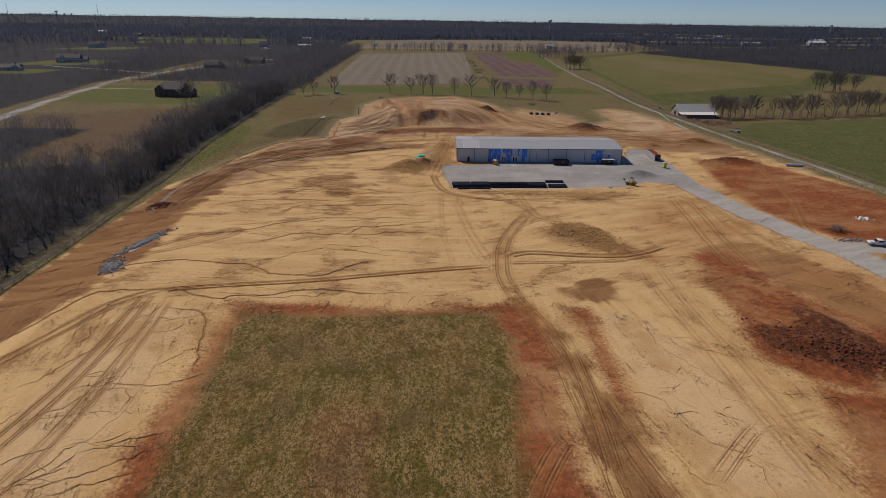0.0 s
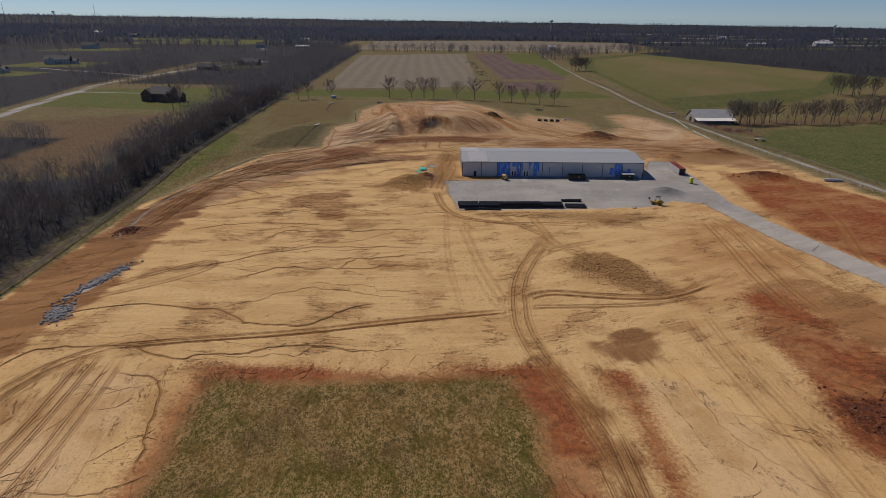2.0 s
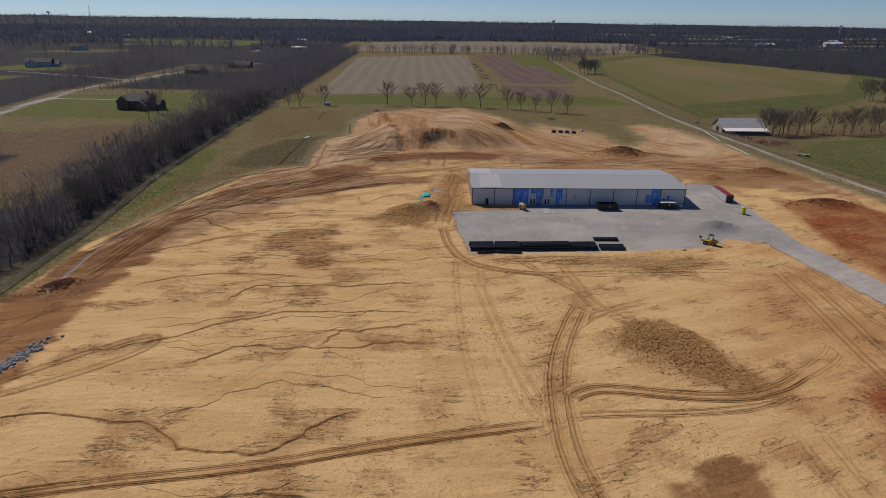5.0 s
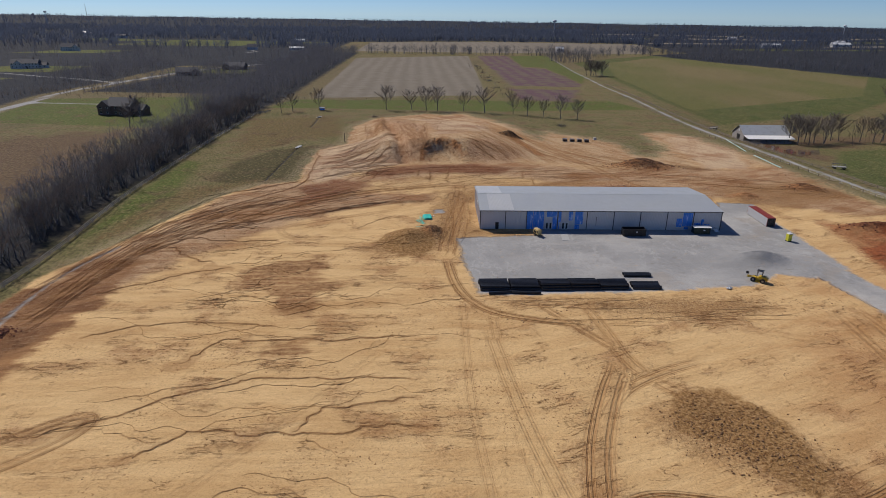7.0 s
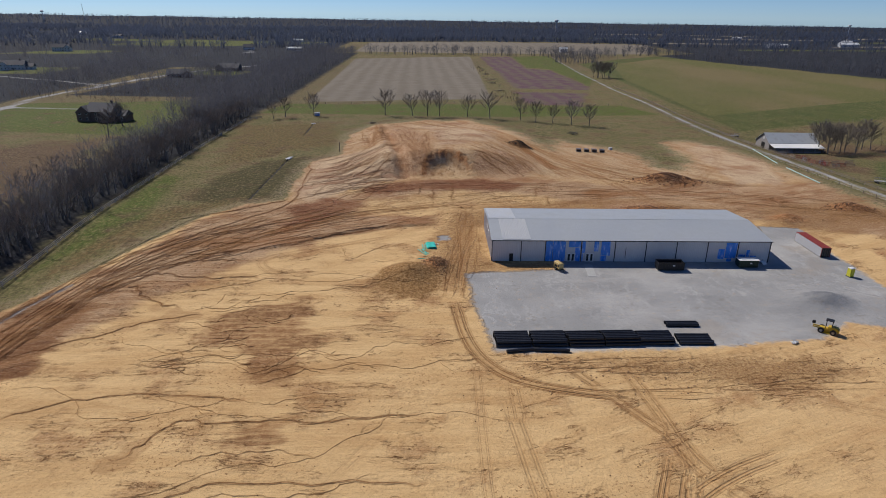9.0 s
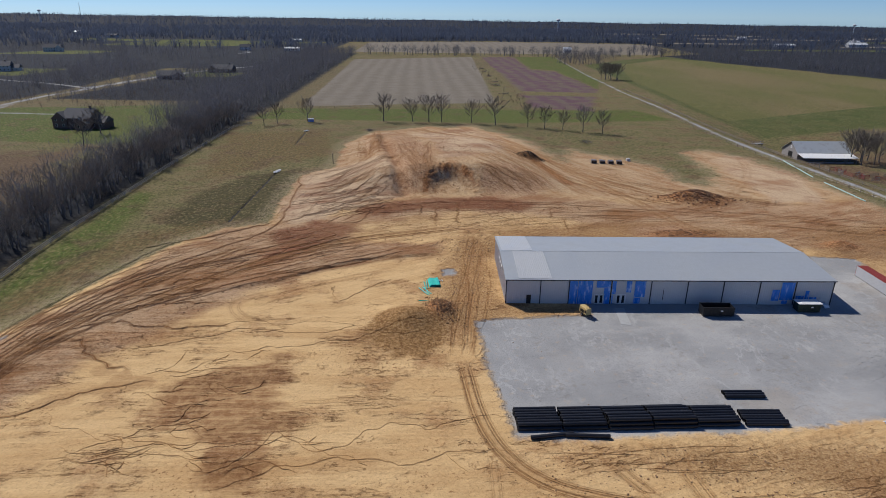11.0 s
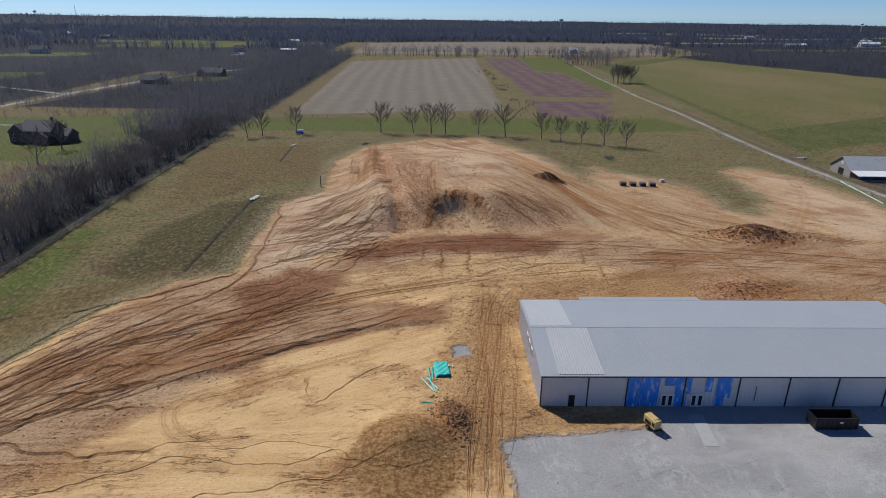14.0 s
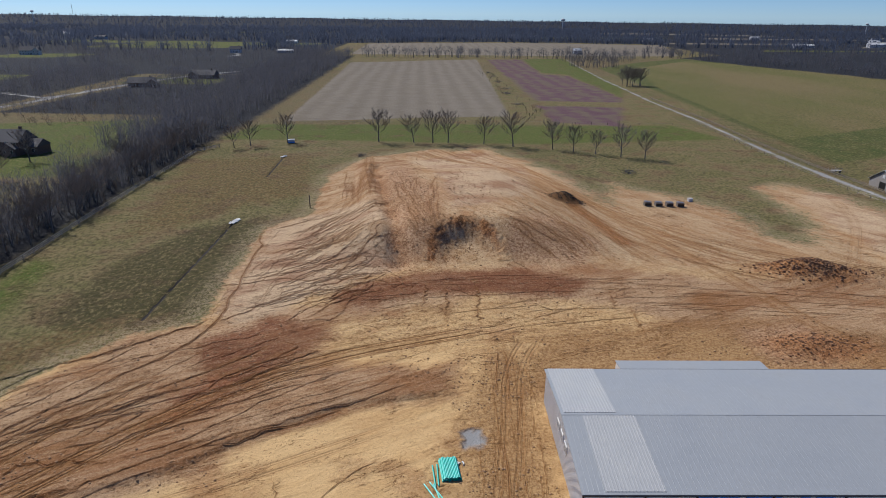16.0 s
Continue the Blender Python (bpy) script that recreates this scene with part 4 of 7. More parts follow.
    g = n.mix(n.ramp(streak, 0.46, 0.6, 0, 0.6), g, (0.13, 0.085, 0.03))
    g = n.mix(n.math("MULTIPLY", zone(olive, 3, 2.5, streak), 0.75), g, (0.066, 0.068, 0.006))
    g = n.mix(n.math("MULTIPLY", zone(straw, 3, 2, streak), 0.75), g, (0.19, 0.085, 0.038))
    g = n.mix(n.math("MULTIPLY", n.ramp(dots, 0.50, 0.58), n.ramp(streak, 0.40, 0.58, 0.25, 1.0)), g, (0.40, 0.28, 0.135))
    tufts = n.noise(1.7, 4, (1, 0.6, 1), 0.78, 201)
    g = n.mix(n.math("MULTIPLY", n.ramp(tufts, 0.50, 0.58), n.ramp(streak, 0.38, 0.56, 0.2, 0.75)), g, (0.34, 0.225, 0.10))
    g = n.mix(n.ramp(tufts, 0.47, 0.40, 0, 0.55), g, (0.05, 0.042, 0.008))
    g = n.mix(n.ramp(mid, 0.52, 0.7, 0, 0.5), g, (0.17, 0.105, 0.05))
    g = n.mix(n.ramp(dots, 0.46, 0.38, 0, 0.8), g, (0.05, 0.042, 0.012))
    s = n.mix(zone(turf, 2.4, 2.2, lumps), s, g)
    rag = n.math("MULTIPLY", n.math("ADD", n.math("SUBTRACT", mid, 0.5), n.math("MULTIPLY", n.math("SUBTRACT", n.math("ADD", small, n.math("MULTIPLY", lumps, 0.8)), 0.9), 1.0)), n.math("MULTIPLY", n.ramp(north, 240, 340, 8, 17), n.ramp(east, -35, 30, 0.3, 1.0)))
    c = n.mix(n.ramp(n.math("ADD", soil, rag), n.ramp(east, -20, 40, -0.8, -4), n.ramp(east, -20, 40, 0.8, 4)), c, s)
    stone = n.mix(n.ramp(mid, 0.35, 0.65), (0.35, 0.345, 0.335), (0.295, 0.292, 0.285))
    stone = n.mix(n.ramp(n.noise(0.25, 6, (1, 0.4, 1), 0.7, 51), 0.55, 0.68, 0, 0.55), stone, (0.46, 0.45, 0.43))
    swirl = n.math("MULTIPLY", veins(n.noise(0.1, 6, (1, 0.6, 1), 0.62, 121), 0.52, 0.02), n.ramp(n.noise(0.05, 3, shift=131), 0.42, 0.6, 0, 0.3))
    stone = n.mix(swirl, stone, (0.58, 0.57, 0.55))
    stone = n.mix(n.ramp(n.noise(0.045, 6, (0.6, 1.4, 1), 0.62, 181), 0.5, 0.64, 0, 0.5), stone, (0.47, 0.455, 0.43))
    stone = n.mix(n.math("MULTIPLY", n.ramp(n.noise(0.06, 5, shift=191, rough=0.6), 0.54, 0.66, 0, 0.5), n.ramp(east, 30, 60, 0.3, 1)), stone, (0.33, 0.285, 0.235))
    stone = n.mix(n.ramp(north, 222, 200, 0, 0.75), stone, n.mix(n.ramp(wash, 0.4, 0.6), (0.50, 0.475, 0.44), (0.40, 0.375, 0.34)))
    stone = n.mix(n.math("MULTIPLY", n.ramp(small, 0.52, 0.66), n.ramp(n.noise(0.05, 3, shift=141), 0.5, 0.62, 0, 0.5)), stone, (0.24, 0.21, 0.17))
    stone = n.mix(n.ramp(grain, 0.45, 0.7, 0, 0.5), stone, (0.15, 0.15, 0.155))
    c = n.mix(n.math("MULTIPLY", zone(gravel, 1.5, 0.9), n.ramp(small, 0.2, 0.45, 0.7, 1)), c, stone)
    n.put(n.bsdf.inputs["Base Color"], c)
    n.bsdf.inputs["Roughness"].default_value = 0.95
    n.bsdf.inputs["Specular IOR Level"].default_value = 0.12
    relief = n.math("ADD", n.math("MULTIPLY", grain, 0.25), n.math("ADD", n.math("MULTIPLY", small, 0.8), n.math("MULTIPLY", wash, 0.7)))
    relief = n.math("ADD", relief, n.math("ADD", n.math("MULTIPLY", scratch, 0.35), n.math("MULTIPLY", n.math("MULTIPLY", lumps, rough_part), 0.6)))
    relief = n.math("ADD", relief, n.math("MULTIPLY", crumb, n.ramp(coarse, 0, 1, 0.12, 0.6)))
    relief = n.mix(n.ramp(soil, -4, 2), n.math("MULTIPLY", lumps, 0.7), relief)
    relief = n.math("MULTIPLY", relief, n.ramp(n.math("SUBTRACT", pale, n.math("MULTIPLY", heap, 4)), -3, 5, 1.0, 0.45))
    relief = n.math("SUBTRACT", relief, n.math("ADD", n.math("MULTIPLY", marks, 0.5), n.math("MULTIPLY", n.math("MAXIMUM", cut, ruts), 0.4)))
    yard = zone(gravel, 1.5, 0.9)
    relief = n.math("MULTIPLY", relief, n.ramp(yard, 0, 1, 1.0, 0.15))
    n.bump(relief, 1.0, 0.4)
    return n.mat


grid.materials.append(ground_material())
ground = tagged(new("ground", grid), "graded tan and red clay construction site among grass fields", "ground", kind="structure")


def zat(x, y):
    """Height of the ground sheet at a place."""
    i = int(np.clip(np.searchsorted(GX, x) - 1, 0, nx - 2))
    j = int(np.clip(np.searchsorted(GY, y) - 1, 0, ny - 2))
    u, v = (x - GX[i]) / (GX[i + 1] - GX[i]), (y - GY[j]) / (GY[j + 1] - GY[j])
    return float((HZ[j, i] * (1 - u) + HZ[j, i + 1] * u) * (1 - v) + (HZ[j + 1, i] * (1 - u) + HZ[j + 1, i + 1] * u) * v)


def see_through(mat, share):
    """Lets round twigs, built as slivers, pass on part of the light that falls on their far side."""
    t = mat.node_tree
    bsdf, out = t.nodes["Principled BSDF"], t.nodes["Material Output"]
    thin, both = t.nodes.new("ShaderNodeBsdfTranslucent"), t.nodes.new("ShaderNodeMixShader")
    t.links.new(bsdf.inputs["Base Color"].links[0].from_socket, thin.inputs[0])
    both.inputs[0].default_value = share
    t.links.new(bsdf.outputs[0], both.inputs[1])
    t.links.new(thin.outputs[0], both.inputs[2])
    t.links.new(both.outputs[0], out.inputs[0])


# ---- materials of things ----
M = dict(
    wall=plain("wall_sheet", (0.62, 0.61, 0.60), 0.5, 0.0, 0.12, 0.6, 0.03, dirty=0.08),
    roof=plain("roof_sheet", (0.375, 0.395, 0.41), 0.5, 0.1, 0.10, 0.25, 0.02, (0.3, 0.3, 0.3), 0.25),
    skylight=plain("pale_sheet", (0.50, 0.505, 0.50), 0.4, 0.1, 0.08, 0.4, 0.02, dirty=0.05),
    trim=plain("dark_trim", (0.035, 0.038, 0.045), 0.5, 0.1, 0.2, 2, 0.05, dirty=0.1),
    blue=plain("blue_wrap", (0.03, 0.24, 0.78), 0.35, 0, 0.45, 1.6, 0.4, (0.62, 0.76, 0.92), 1.0, stretch=(1.6, 1, 0.5)),
    white=plain("white_paint", (0.75, 0.75, 0.73), 0.5, 0, 0.12, 2, 0.05, dirty=0.1),
    glass=plain("door_glass", (0.02, 0.025, 0.03), 0.08, 0, 0.1, 2, 0, dirty=0.05),
    black=plain("black_plastic", (0.012, 0.012, 0.014), 0.42, 0, 0.2, 1, 0.03, dirty=0.2, each=0.5),
    bin=plain("black_steel", (0.018, 0.019, 0.021), 0.5, 0.2, 0.3, 2, 0.1, (0.12, 0.06, 0.03), 0.3),
    greenbin=plain("green_steel", (0.015, 0.035, 0.025), 0.5, 0.2, 0.3, 2, 0.1, dirty=0.2),
    yellow=plain("yellow_paint", (0.62, 0.40, 0.02), 0.4, 0, 0.2, 3, 0.05, dirty=0.25),
    lime=plain("yellow_plastic", (0.62, 0.58, 0.04), 0.5, 0, 0.1, 3, 0.05, dirty=0.1),
    cream=plain("cream_paint", (0.58, 0.42, 0.17), 0.45, 0, 0.15, 3, 0.05, dirty=0.2),
    rust=plain("red_roof_paint", (0.30, 0.045, 0.03), 0.55, 0.1, 0.3, 2, 0.1, dirty=0.2),
    teal=plain("teal_plastic", (0.02, 0.50, 0.42), 0.4, 0, 0.12, 2, 0.03, dirty=0.08, each=0.3),
    palegreen=plain("pale_green_plastic", (0.42, 0.60, 0.52), 0.45, 0, 0.1, 2, 0.02, dirty=0.1),
    tyre=plain("tyre_rubber", (0.015, 0.015, 0.015), 0.8, 0, 0.3, 5, 0.2, dirty=0.4),
    steel=plain("grey_steel", (0.25, 0.25, 0.26), 0.4, 0.7, 0.2, 3, 0.05, dirty=0.3),
    barnroof=plain("galvanised_roof", (0.46, 0.48, 0.49), 0.45, 0.1, 0.2, 0.8, 0.05, (0.2, 0.15, 0.12), 0.3),
    barnwall=plain("weathered_board", (0.30, 0.28, 0.27), 0.85, 0, 0.4, 1, 0.2, dirty=0.3, stretch=(1, 1, 0.2)),
    wood=plain("grey_wood", (0.20, 0.165, 0.13), 0.9, 0, 0.4, 3, 0.3, dirty=0.3, each=0.3),
    darkwood=plain("weathered_rail", (0.25, 0.24, 0.225), 0.8, 0, 0.3, 3, 0.2, dirty=0.2, each=0.4),
    bark=plain("bark", (0.15, 0.135, 0.125), 0.95, 0, 0.5, 3, 0.5, (0.13, 0.12, 0.10), 0.4, each=0.35, stretch=(1, 1, 0.25)),
    twig=plain("twigs", (0.27, 0.238, 0.215), 0.95, 0, 0.3, 2, 0, (0.20, 0.165, 0.14), 0.4, each=0.4),
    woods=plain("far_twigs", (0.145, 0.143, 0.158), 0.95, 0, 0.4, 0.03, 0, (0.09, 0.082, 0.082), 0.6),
    # bark colour of the far trees, with the blue of distant haze mixed in
    farwoods=plain("haze_tinted_twigs", (0.125, 0.145, 0.195), 0.95, 0, 0.4, 0.01, 0, (0.09, 0.103, 0.135), 0.6),
    brush=plain("brush", (0.15, 0.122, 0.10), 0.95, 0, 0.5, 0.5, 0, (0.12, 0.085, 0.05), 0.5),
    shingle=plain("shingle", (0.10, 0.098, 0.105), 0.85, 0, 0.35, 2, 0.15, dirty=0.15),
    brick=plain("brick_wall", (0.16, 0.11, 0.09), 0.85, 0, 0.4, 4, 0.15, dirty=0.2),
    siding=plain("pale_siding", (0.55, 0.55, 0.56), 0.7, 0, 0.15, 2, 0.05, dirty=0.1),
    earth=plain("clod_earth", (0.25, 0.135, 0.06), 0.95, 0, 0.5, 3, 0.2, (0.17, 0.095, 0.05), 0.5),
    brownearth=plain("clod_brown_earth", (0.22, 0.115, 0.06), 0.95, 0, 0.5, 3, 0.2, (0.15, 0.09, 0.052), 0.5),
    clay=plain("clod_clay", (0.36, 0.215, 0.11), 0.95, 0, 0.5, 3, 0.2, (0.22, 0.115, 0.055), 0.6),
    redearth=plain("clod_red_earth", (0.16, 0.05, 0.026), 0.95, 0, 0.5, 3, 0.4, (0.07, 0.028, 0.018), 0.5),
    darkearth=plain("dark_topsoil", (0.028, 0.022, 0.019), 0.95, 0, 0.5, 3, 0.4, (0.05, 0.03, 0.02), 0.5),
    concrete=plain("pale_concrete", (0.40, 0.40, 0.39), 0.9, 0, 0.3, 1.5, 0.1, (0.28, 0.27, 0.25), 0.5),
    stone=plain("crushed_stone", (0.27, 0.275, 0.285), 0.9, 0, 0.5, 3, 0.4, (0.17, 0.17, 0.18), 0.5),
    pen=plain("red_gate_paint", (0.28, 0.06, 0.05), 0.5, 0.2, 0.2, 3, 0.05, dirty=0.3),
)

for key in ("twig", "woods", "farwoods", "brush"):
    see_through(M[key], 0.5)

# ---- rills and ruts: cut beds, darker along the bottom, between low banks, in the earth that they run through ----
def sampled(field, x, y):
    i = np.clip(np.searchsorted(GX, x) - 1, 0, nx - 2)
    j = np.clip(np.searchsorted(GY, y) - 1, 0, ny - 2)
    u, v = (x - GX[i]) / (GX[i + 1] - GX[i]), (y - GY[j]) / (GY[j + 1] - GY[j])
    return (field[j, i] * (1 - u) + field[j, i + 1] * u) * (1 - v) + (field[j + 1, i] * (1 - u) + field[j + 1, i + 1] * u) * v


bank_xy, bank_z, bank_tone, bank_f, bank_n = [], [], [], [], 0
for pts, half, deep, tone in RILLS:
    p = np.array(pts, float)
    gone = np.append(0, np.cumsum(np.hypot(*np.diff(p, axis=0).T)))
    if gone[-1] < 1.5:
        continue
    k = np.arange(0, gone[-1], 0.6)
    p = np.stack([np.interp(k, gone, p[:, 0]), np.interp(k, gone, p[:, 1])], -1)
    p += np.convolve(rng.normal(0, 0.12, len(k) + 4), np.ones(5) / 3, "valid")[:, None] * 0.6
    side = np.gradient(p, axis=0)
    side = np.stack([-side[:, 1], side[:, 0]], -1) / (np.hypot(*side.T)[:, None] + 1e-6)
    taper = np.clip(np.minimum(k + 0.3, gone[-1] - k + 0.3) / min(4.0, gone[-1] * 0.4), 0.05, 1)
    broad = half * (0.4 + 0.6 * taper) * np.convolve(rng.uniform(0.5, 1.5, len(k) + 2), np.ones(3) / 3, "valid")
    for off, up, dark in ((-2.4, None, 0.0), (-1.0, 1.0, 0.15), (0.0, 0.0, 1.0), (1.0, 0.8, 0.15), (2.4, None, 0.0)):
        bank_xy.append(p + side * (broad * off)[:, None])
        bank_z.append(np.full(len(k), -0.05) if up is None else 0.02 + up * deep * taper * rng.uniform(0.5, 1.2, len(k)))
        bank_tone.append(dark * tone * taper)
    n = len(k)
    a = bank_n + np.arange(n - 1)[:, None] + np.arange(4)[None] * n
    bank_f.append(np.stack([a, a + 1, a + 1 + n, a + n], -1).reshape(-1, 4))
    bank_n += 5 * n
bank_xy, bank_z, bank_tone, bank_f = (np.concatenate(q) for q in (bank_xy, bank_z, bank_tone, bank_f))
bx, by = bank_xy.T
bank_me = bpy.data.meshes.new("erosion_rills")
bank_me.from_pydata(np.stack([bx, by, sampled(HZ, bx, by) + bank_z], -1).tolist(), [], bank_f.tolist())
for name, keys in PACK.items():
    layer = bank_me.attributes.new(name, "FLOAT_COLOR", "POINT")
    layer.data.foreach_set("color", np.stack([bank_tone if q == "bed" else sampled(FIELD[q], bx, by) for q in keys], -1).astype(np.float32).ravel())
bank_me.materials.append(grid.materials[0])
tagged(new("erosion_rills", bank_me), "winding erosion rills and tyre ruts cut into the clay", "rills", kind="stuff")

for x0, y0, x1, y1 in ((-57.7, 311, -57, 372), (-59.5, 427, -59.8, 456)):
    cv, cf = [], []
    for k in range(41):
        x, y, half = x0 + (x1 - x0) * k / 40, y0 + (y1 - y0) * k / 40, 0.3 + 0.1 * math.sin(k * 2.1)
        for sx in (-1, 0, 1):
            cv.append((x + half * sx + 0.08 * math.sin(k * 1.3), y, zat(x + half * sx, y) + (0.05 if sx else 0.02)))
    for k in range(40):
        for a in (3 * k, 3 * k + 1):
            cf.append((a, a + 3, a + 4, a + 1))
    tagged(new("trench", raw("trench", cv, cf, M["darkearth"])), "narrow dark pipe trench cut through the grass", "trench", kind="structure")

# ---- the metal building ----
BL, BW, EAVE, RISE = 70.0, 26.2, 5.75, 1.25
shop = thing("metal_building", "long grey sheet-metal building under construction with blue wrap on its front", "building", (16.7, 255.5, zat(17, 255) - 0.1), -1.7)


def ribbed(u0, u1, pitch, rib, tall, back):
    """The closed outline of a sheet with ribs: u along it, v out of it."""
    top, u = [(u0, 0.0)], u0 + pitch * 0.4
    while u + rib < u1:
        top += [(u, 0.0), (u + rib * 0.25, tall), (u + rib * 0.75, tall), (u + rib, 0.0)]
        u += pitch
    return top + [(u1, 0.0), (u1, -back), (u0, -back)]


def drawn(outline, start, end):
    """Draws an outline out between two mappings of (u, v) into space."""
    bm = bmesh.new()
    a = [bm.verts.new(start(*p)) for p in outline]
    b = [bm.verts.new(end(*p)) for p in outline]
    bm.faces.new(a)
    bm.faces.new(b[::-1])
    for i in range(len(a)):
        k = (i + 1) % len(a)
        bm.faces.new((a[i], b[i], b[k], a[k]))
    return bm


def ribbed_wall(x0, x1, y, z0, z1, out=-1):
    """An upright sheet in the x-z plane with shallow ribs."""
    return drawn(ribbed(x0, x1, 0.45, 0.12, 0.04, 0.06), lambda u, v: (u, y + out * v, z0), lambda u, v: (u, y + out * v, z1))


COLS = (0.0, 7.3, 13.4, 22.4, 30.9, 38.7, 46.4, 54.2, 61.9, BL)
for a, b in zip(COLS, COLS[1:]):
    part("wall_panel", ribbed_wall(a + 0.06, b - 0.06, 0.04, 0, EAVE), M["wall"], shop)
    part("wall_panel", ribbed_wall(a + 0.06, b - 0.06, BW - 0.04, 0, EAVE, 1), M["wall"], shop)
for a in COLS:
    part("downspout", boxes((a - 0.09, a + 0.09, -0.12, 0.06, 0, EAVE), bevel=0.02), M["trim"], shop, "dark downspout")
for x, out in ((0, -1), (BL, 1)):
    def gable_top(u):
        return EAVE + RISE * (1 - abs(u / BW * 2 - 1)) - 0.05
    half = BW / 2
    for lo, hi in ((0.02, half), (half, BW - 0.02)):
        part("end_wall", drawn(ribbed(lo, hi, 0.45, 0.12, 0.04, 0.06), lambda u, v: (x + out * v, u, 0), lambda u, v: (x + out * v, u, gable_top(u))), M["wall"], shop)
for side in (0, 1):
    def slope(u):
        return EAVE + RISE * u + 0.06
    y0, y1 = (-0.35, BW / 2) if side == 0 else (BW + 0.35, BW / 2)
    part("roof_slope", drawn(ribbed(-0.25, BL + 0.25, 0.61, 0.08, 0.007, 0.1), lambda u, v: (u, y0, slope(-0.02) + v), lambda u, v: (u, y1, slope(1) + v)), M["roof"], shop)
    lo, hi = (0.03, 0.985) if side == 0 else (0.0, 0.96)
    xa, xb = (2.6, 9.7) if side == 0 else (0.2, 7.4)
    ya, yb = y0 + (y1 - y0) * lo, y0 + (y1 - y0) * hi
    part("pale_roof_panel", drawn(ribbed(xa, xb, 0.42, 0.1, 0.05, 0.02), lambda u, v: (u, ya, slope(lo) + 0.035 + v), lambda u, v: (u, yb, slope(hi) + 0.035 + v)), M["skylight"], shop, "paler new roof sheeting")
part("ridge_cap", prism(bmesh.new(), [(BW / 2 - 0.12, EAVE + RISE + 0.07), (BW / 2, EAVE + RISE + 0.105), (BW / 2 + 0.12, EAVE + RISE + 0.07)], -0.27, BL + 0.27), M["roof"], shop)
part("gutter", boxes((-0.25, BL + 0.25, -0.5, -0.33, EAVE - 0.16, EAVE + 0.03), bevel=0.03), M["trim"], shop, "dark eave gutter")
part("gutter", boxes((-0.25, BL + 0.25, BW + 0.33, BW + 0.5, EAVE - 0.16, EAVE + 0.03), bevel=0.03), M["trim"], shop, "dark eave gutter")
# blue wrap where cladding is still missing
for x0, x1, z0, z1 in ((13.5, 15.2, 0.1, 5.5), (15.3, 18.4, 0.1, 5.5), (19.2, 22.2, 3.9, 5.5), (20.9, 22.2, 0.1, 3.8), (22.6, 23.4, 2.4, 5.5), (22.6, 22.9, 0.1, 2.3), (25.6, 26.7, 2.8, 5.5), (27.4, 29.7, 1.7, 5.5), (27.4, 28.8, 0.2, 1.6),
                       (57.0, 58.6, 1.0, 3.6), (58.8, 61.6, 1.2, 5.3), (59.4, 60.6, 0.3, 1.1), (62.3, 64.0, 0.7, 2.2), (64.2, 65.0, 0.7, 3.4), (65.2, 66.8, 0.7, 1.9)):
    part("wrap_sheet", boxes((x0, x1, -0.075, -0.045, z0, z1), bevel=0.01), M["blue"], shop, "blue weather wrap sheet")
for x in (18.9, 23.6):
    d = part("double_door", boxes((x - 0.1, x, -0.11, -0.03, 0, 2.3), (x + 2.0, x + 2.1, -0.11, -0.03, 0, 2.3), (x - 0.1, x + 2.1, -0.11, -0.03, 2.3, 2.42), (x + 0.95, x + 1.05, -0.11, -0.03, 0, 2.3), bevel=0.01), M["white"], shop, "white framed glass double door")
    for k in (0.06, 1.08):
        part("door_leaf", boxes((x + k, x + k + 0.16, -0.1, -0.05, 0.05, 2.28), (x + k + 0.7, x + k + 0.86, -0.1, -0.05, 0.05, 2.28), (x + k, x + k + 0.86, -0.1, -0.05, 0.05, 0.3), (x + k, x + k + 0.86, -0.1, -0.05, 2.1, 2.28)), M["white"], d)
        part("pane", boxes((x + k + 0.16, x + k + 0.7, -0.085, -0.06, 0.3, 2.1)), M["glass"], d)
dd = part("side_door", boxes((4.4, 5.35, -0.1, -0.03, 0, 2.15), bevel=0.01), M["bin"], shop, "dark steel service door")
part("door_handle", boxes((4.5, 4.62, -0.16, -0.1, 1.0, 1.06)), M["steel"], dd)
part("wall_pipe", rods(((33.6, -0.15, 1.2), (33.6, -0.15, 3.9), 0.06)), M["trim"], shop)
for k in range(3):
    y = 9.0 + k * 2.5
    v = part("louvre", boxes((-0.16, -0.05, y, y + 1.5, 3.6, 4.9), bevel=0.02), M["white"], shop, "white framed gable louvre")
    part("blade", boxes(*[(-0.19, -0.15, y + 0.12, y + 1.38, 3.75 + j * 0.25, 3.87 + j * 0.25) for j in range(4)]), M["steel"], v)
leanto = part("lean_to_roof", prism(bmesh.new(), [(BW + 0.5, 3.9), (BW + 7.0, 3.3), (BW + 7.0, 3.18), (BW + 0.5, 3.78)], 13.0, 37.5), M["roof"], shop)
part("lean_to_wall", boxes((13.1, 37.4, BW + 6.7, BW + 6.8, 0, 3.2), (13.1, 13.2, BW + 0.08, BW + 6.7, 0, 3.2), (37.3, 37.4, BW + 0.08, BW + 6.7, 0, 3.2)), M["wall"], shop)


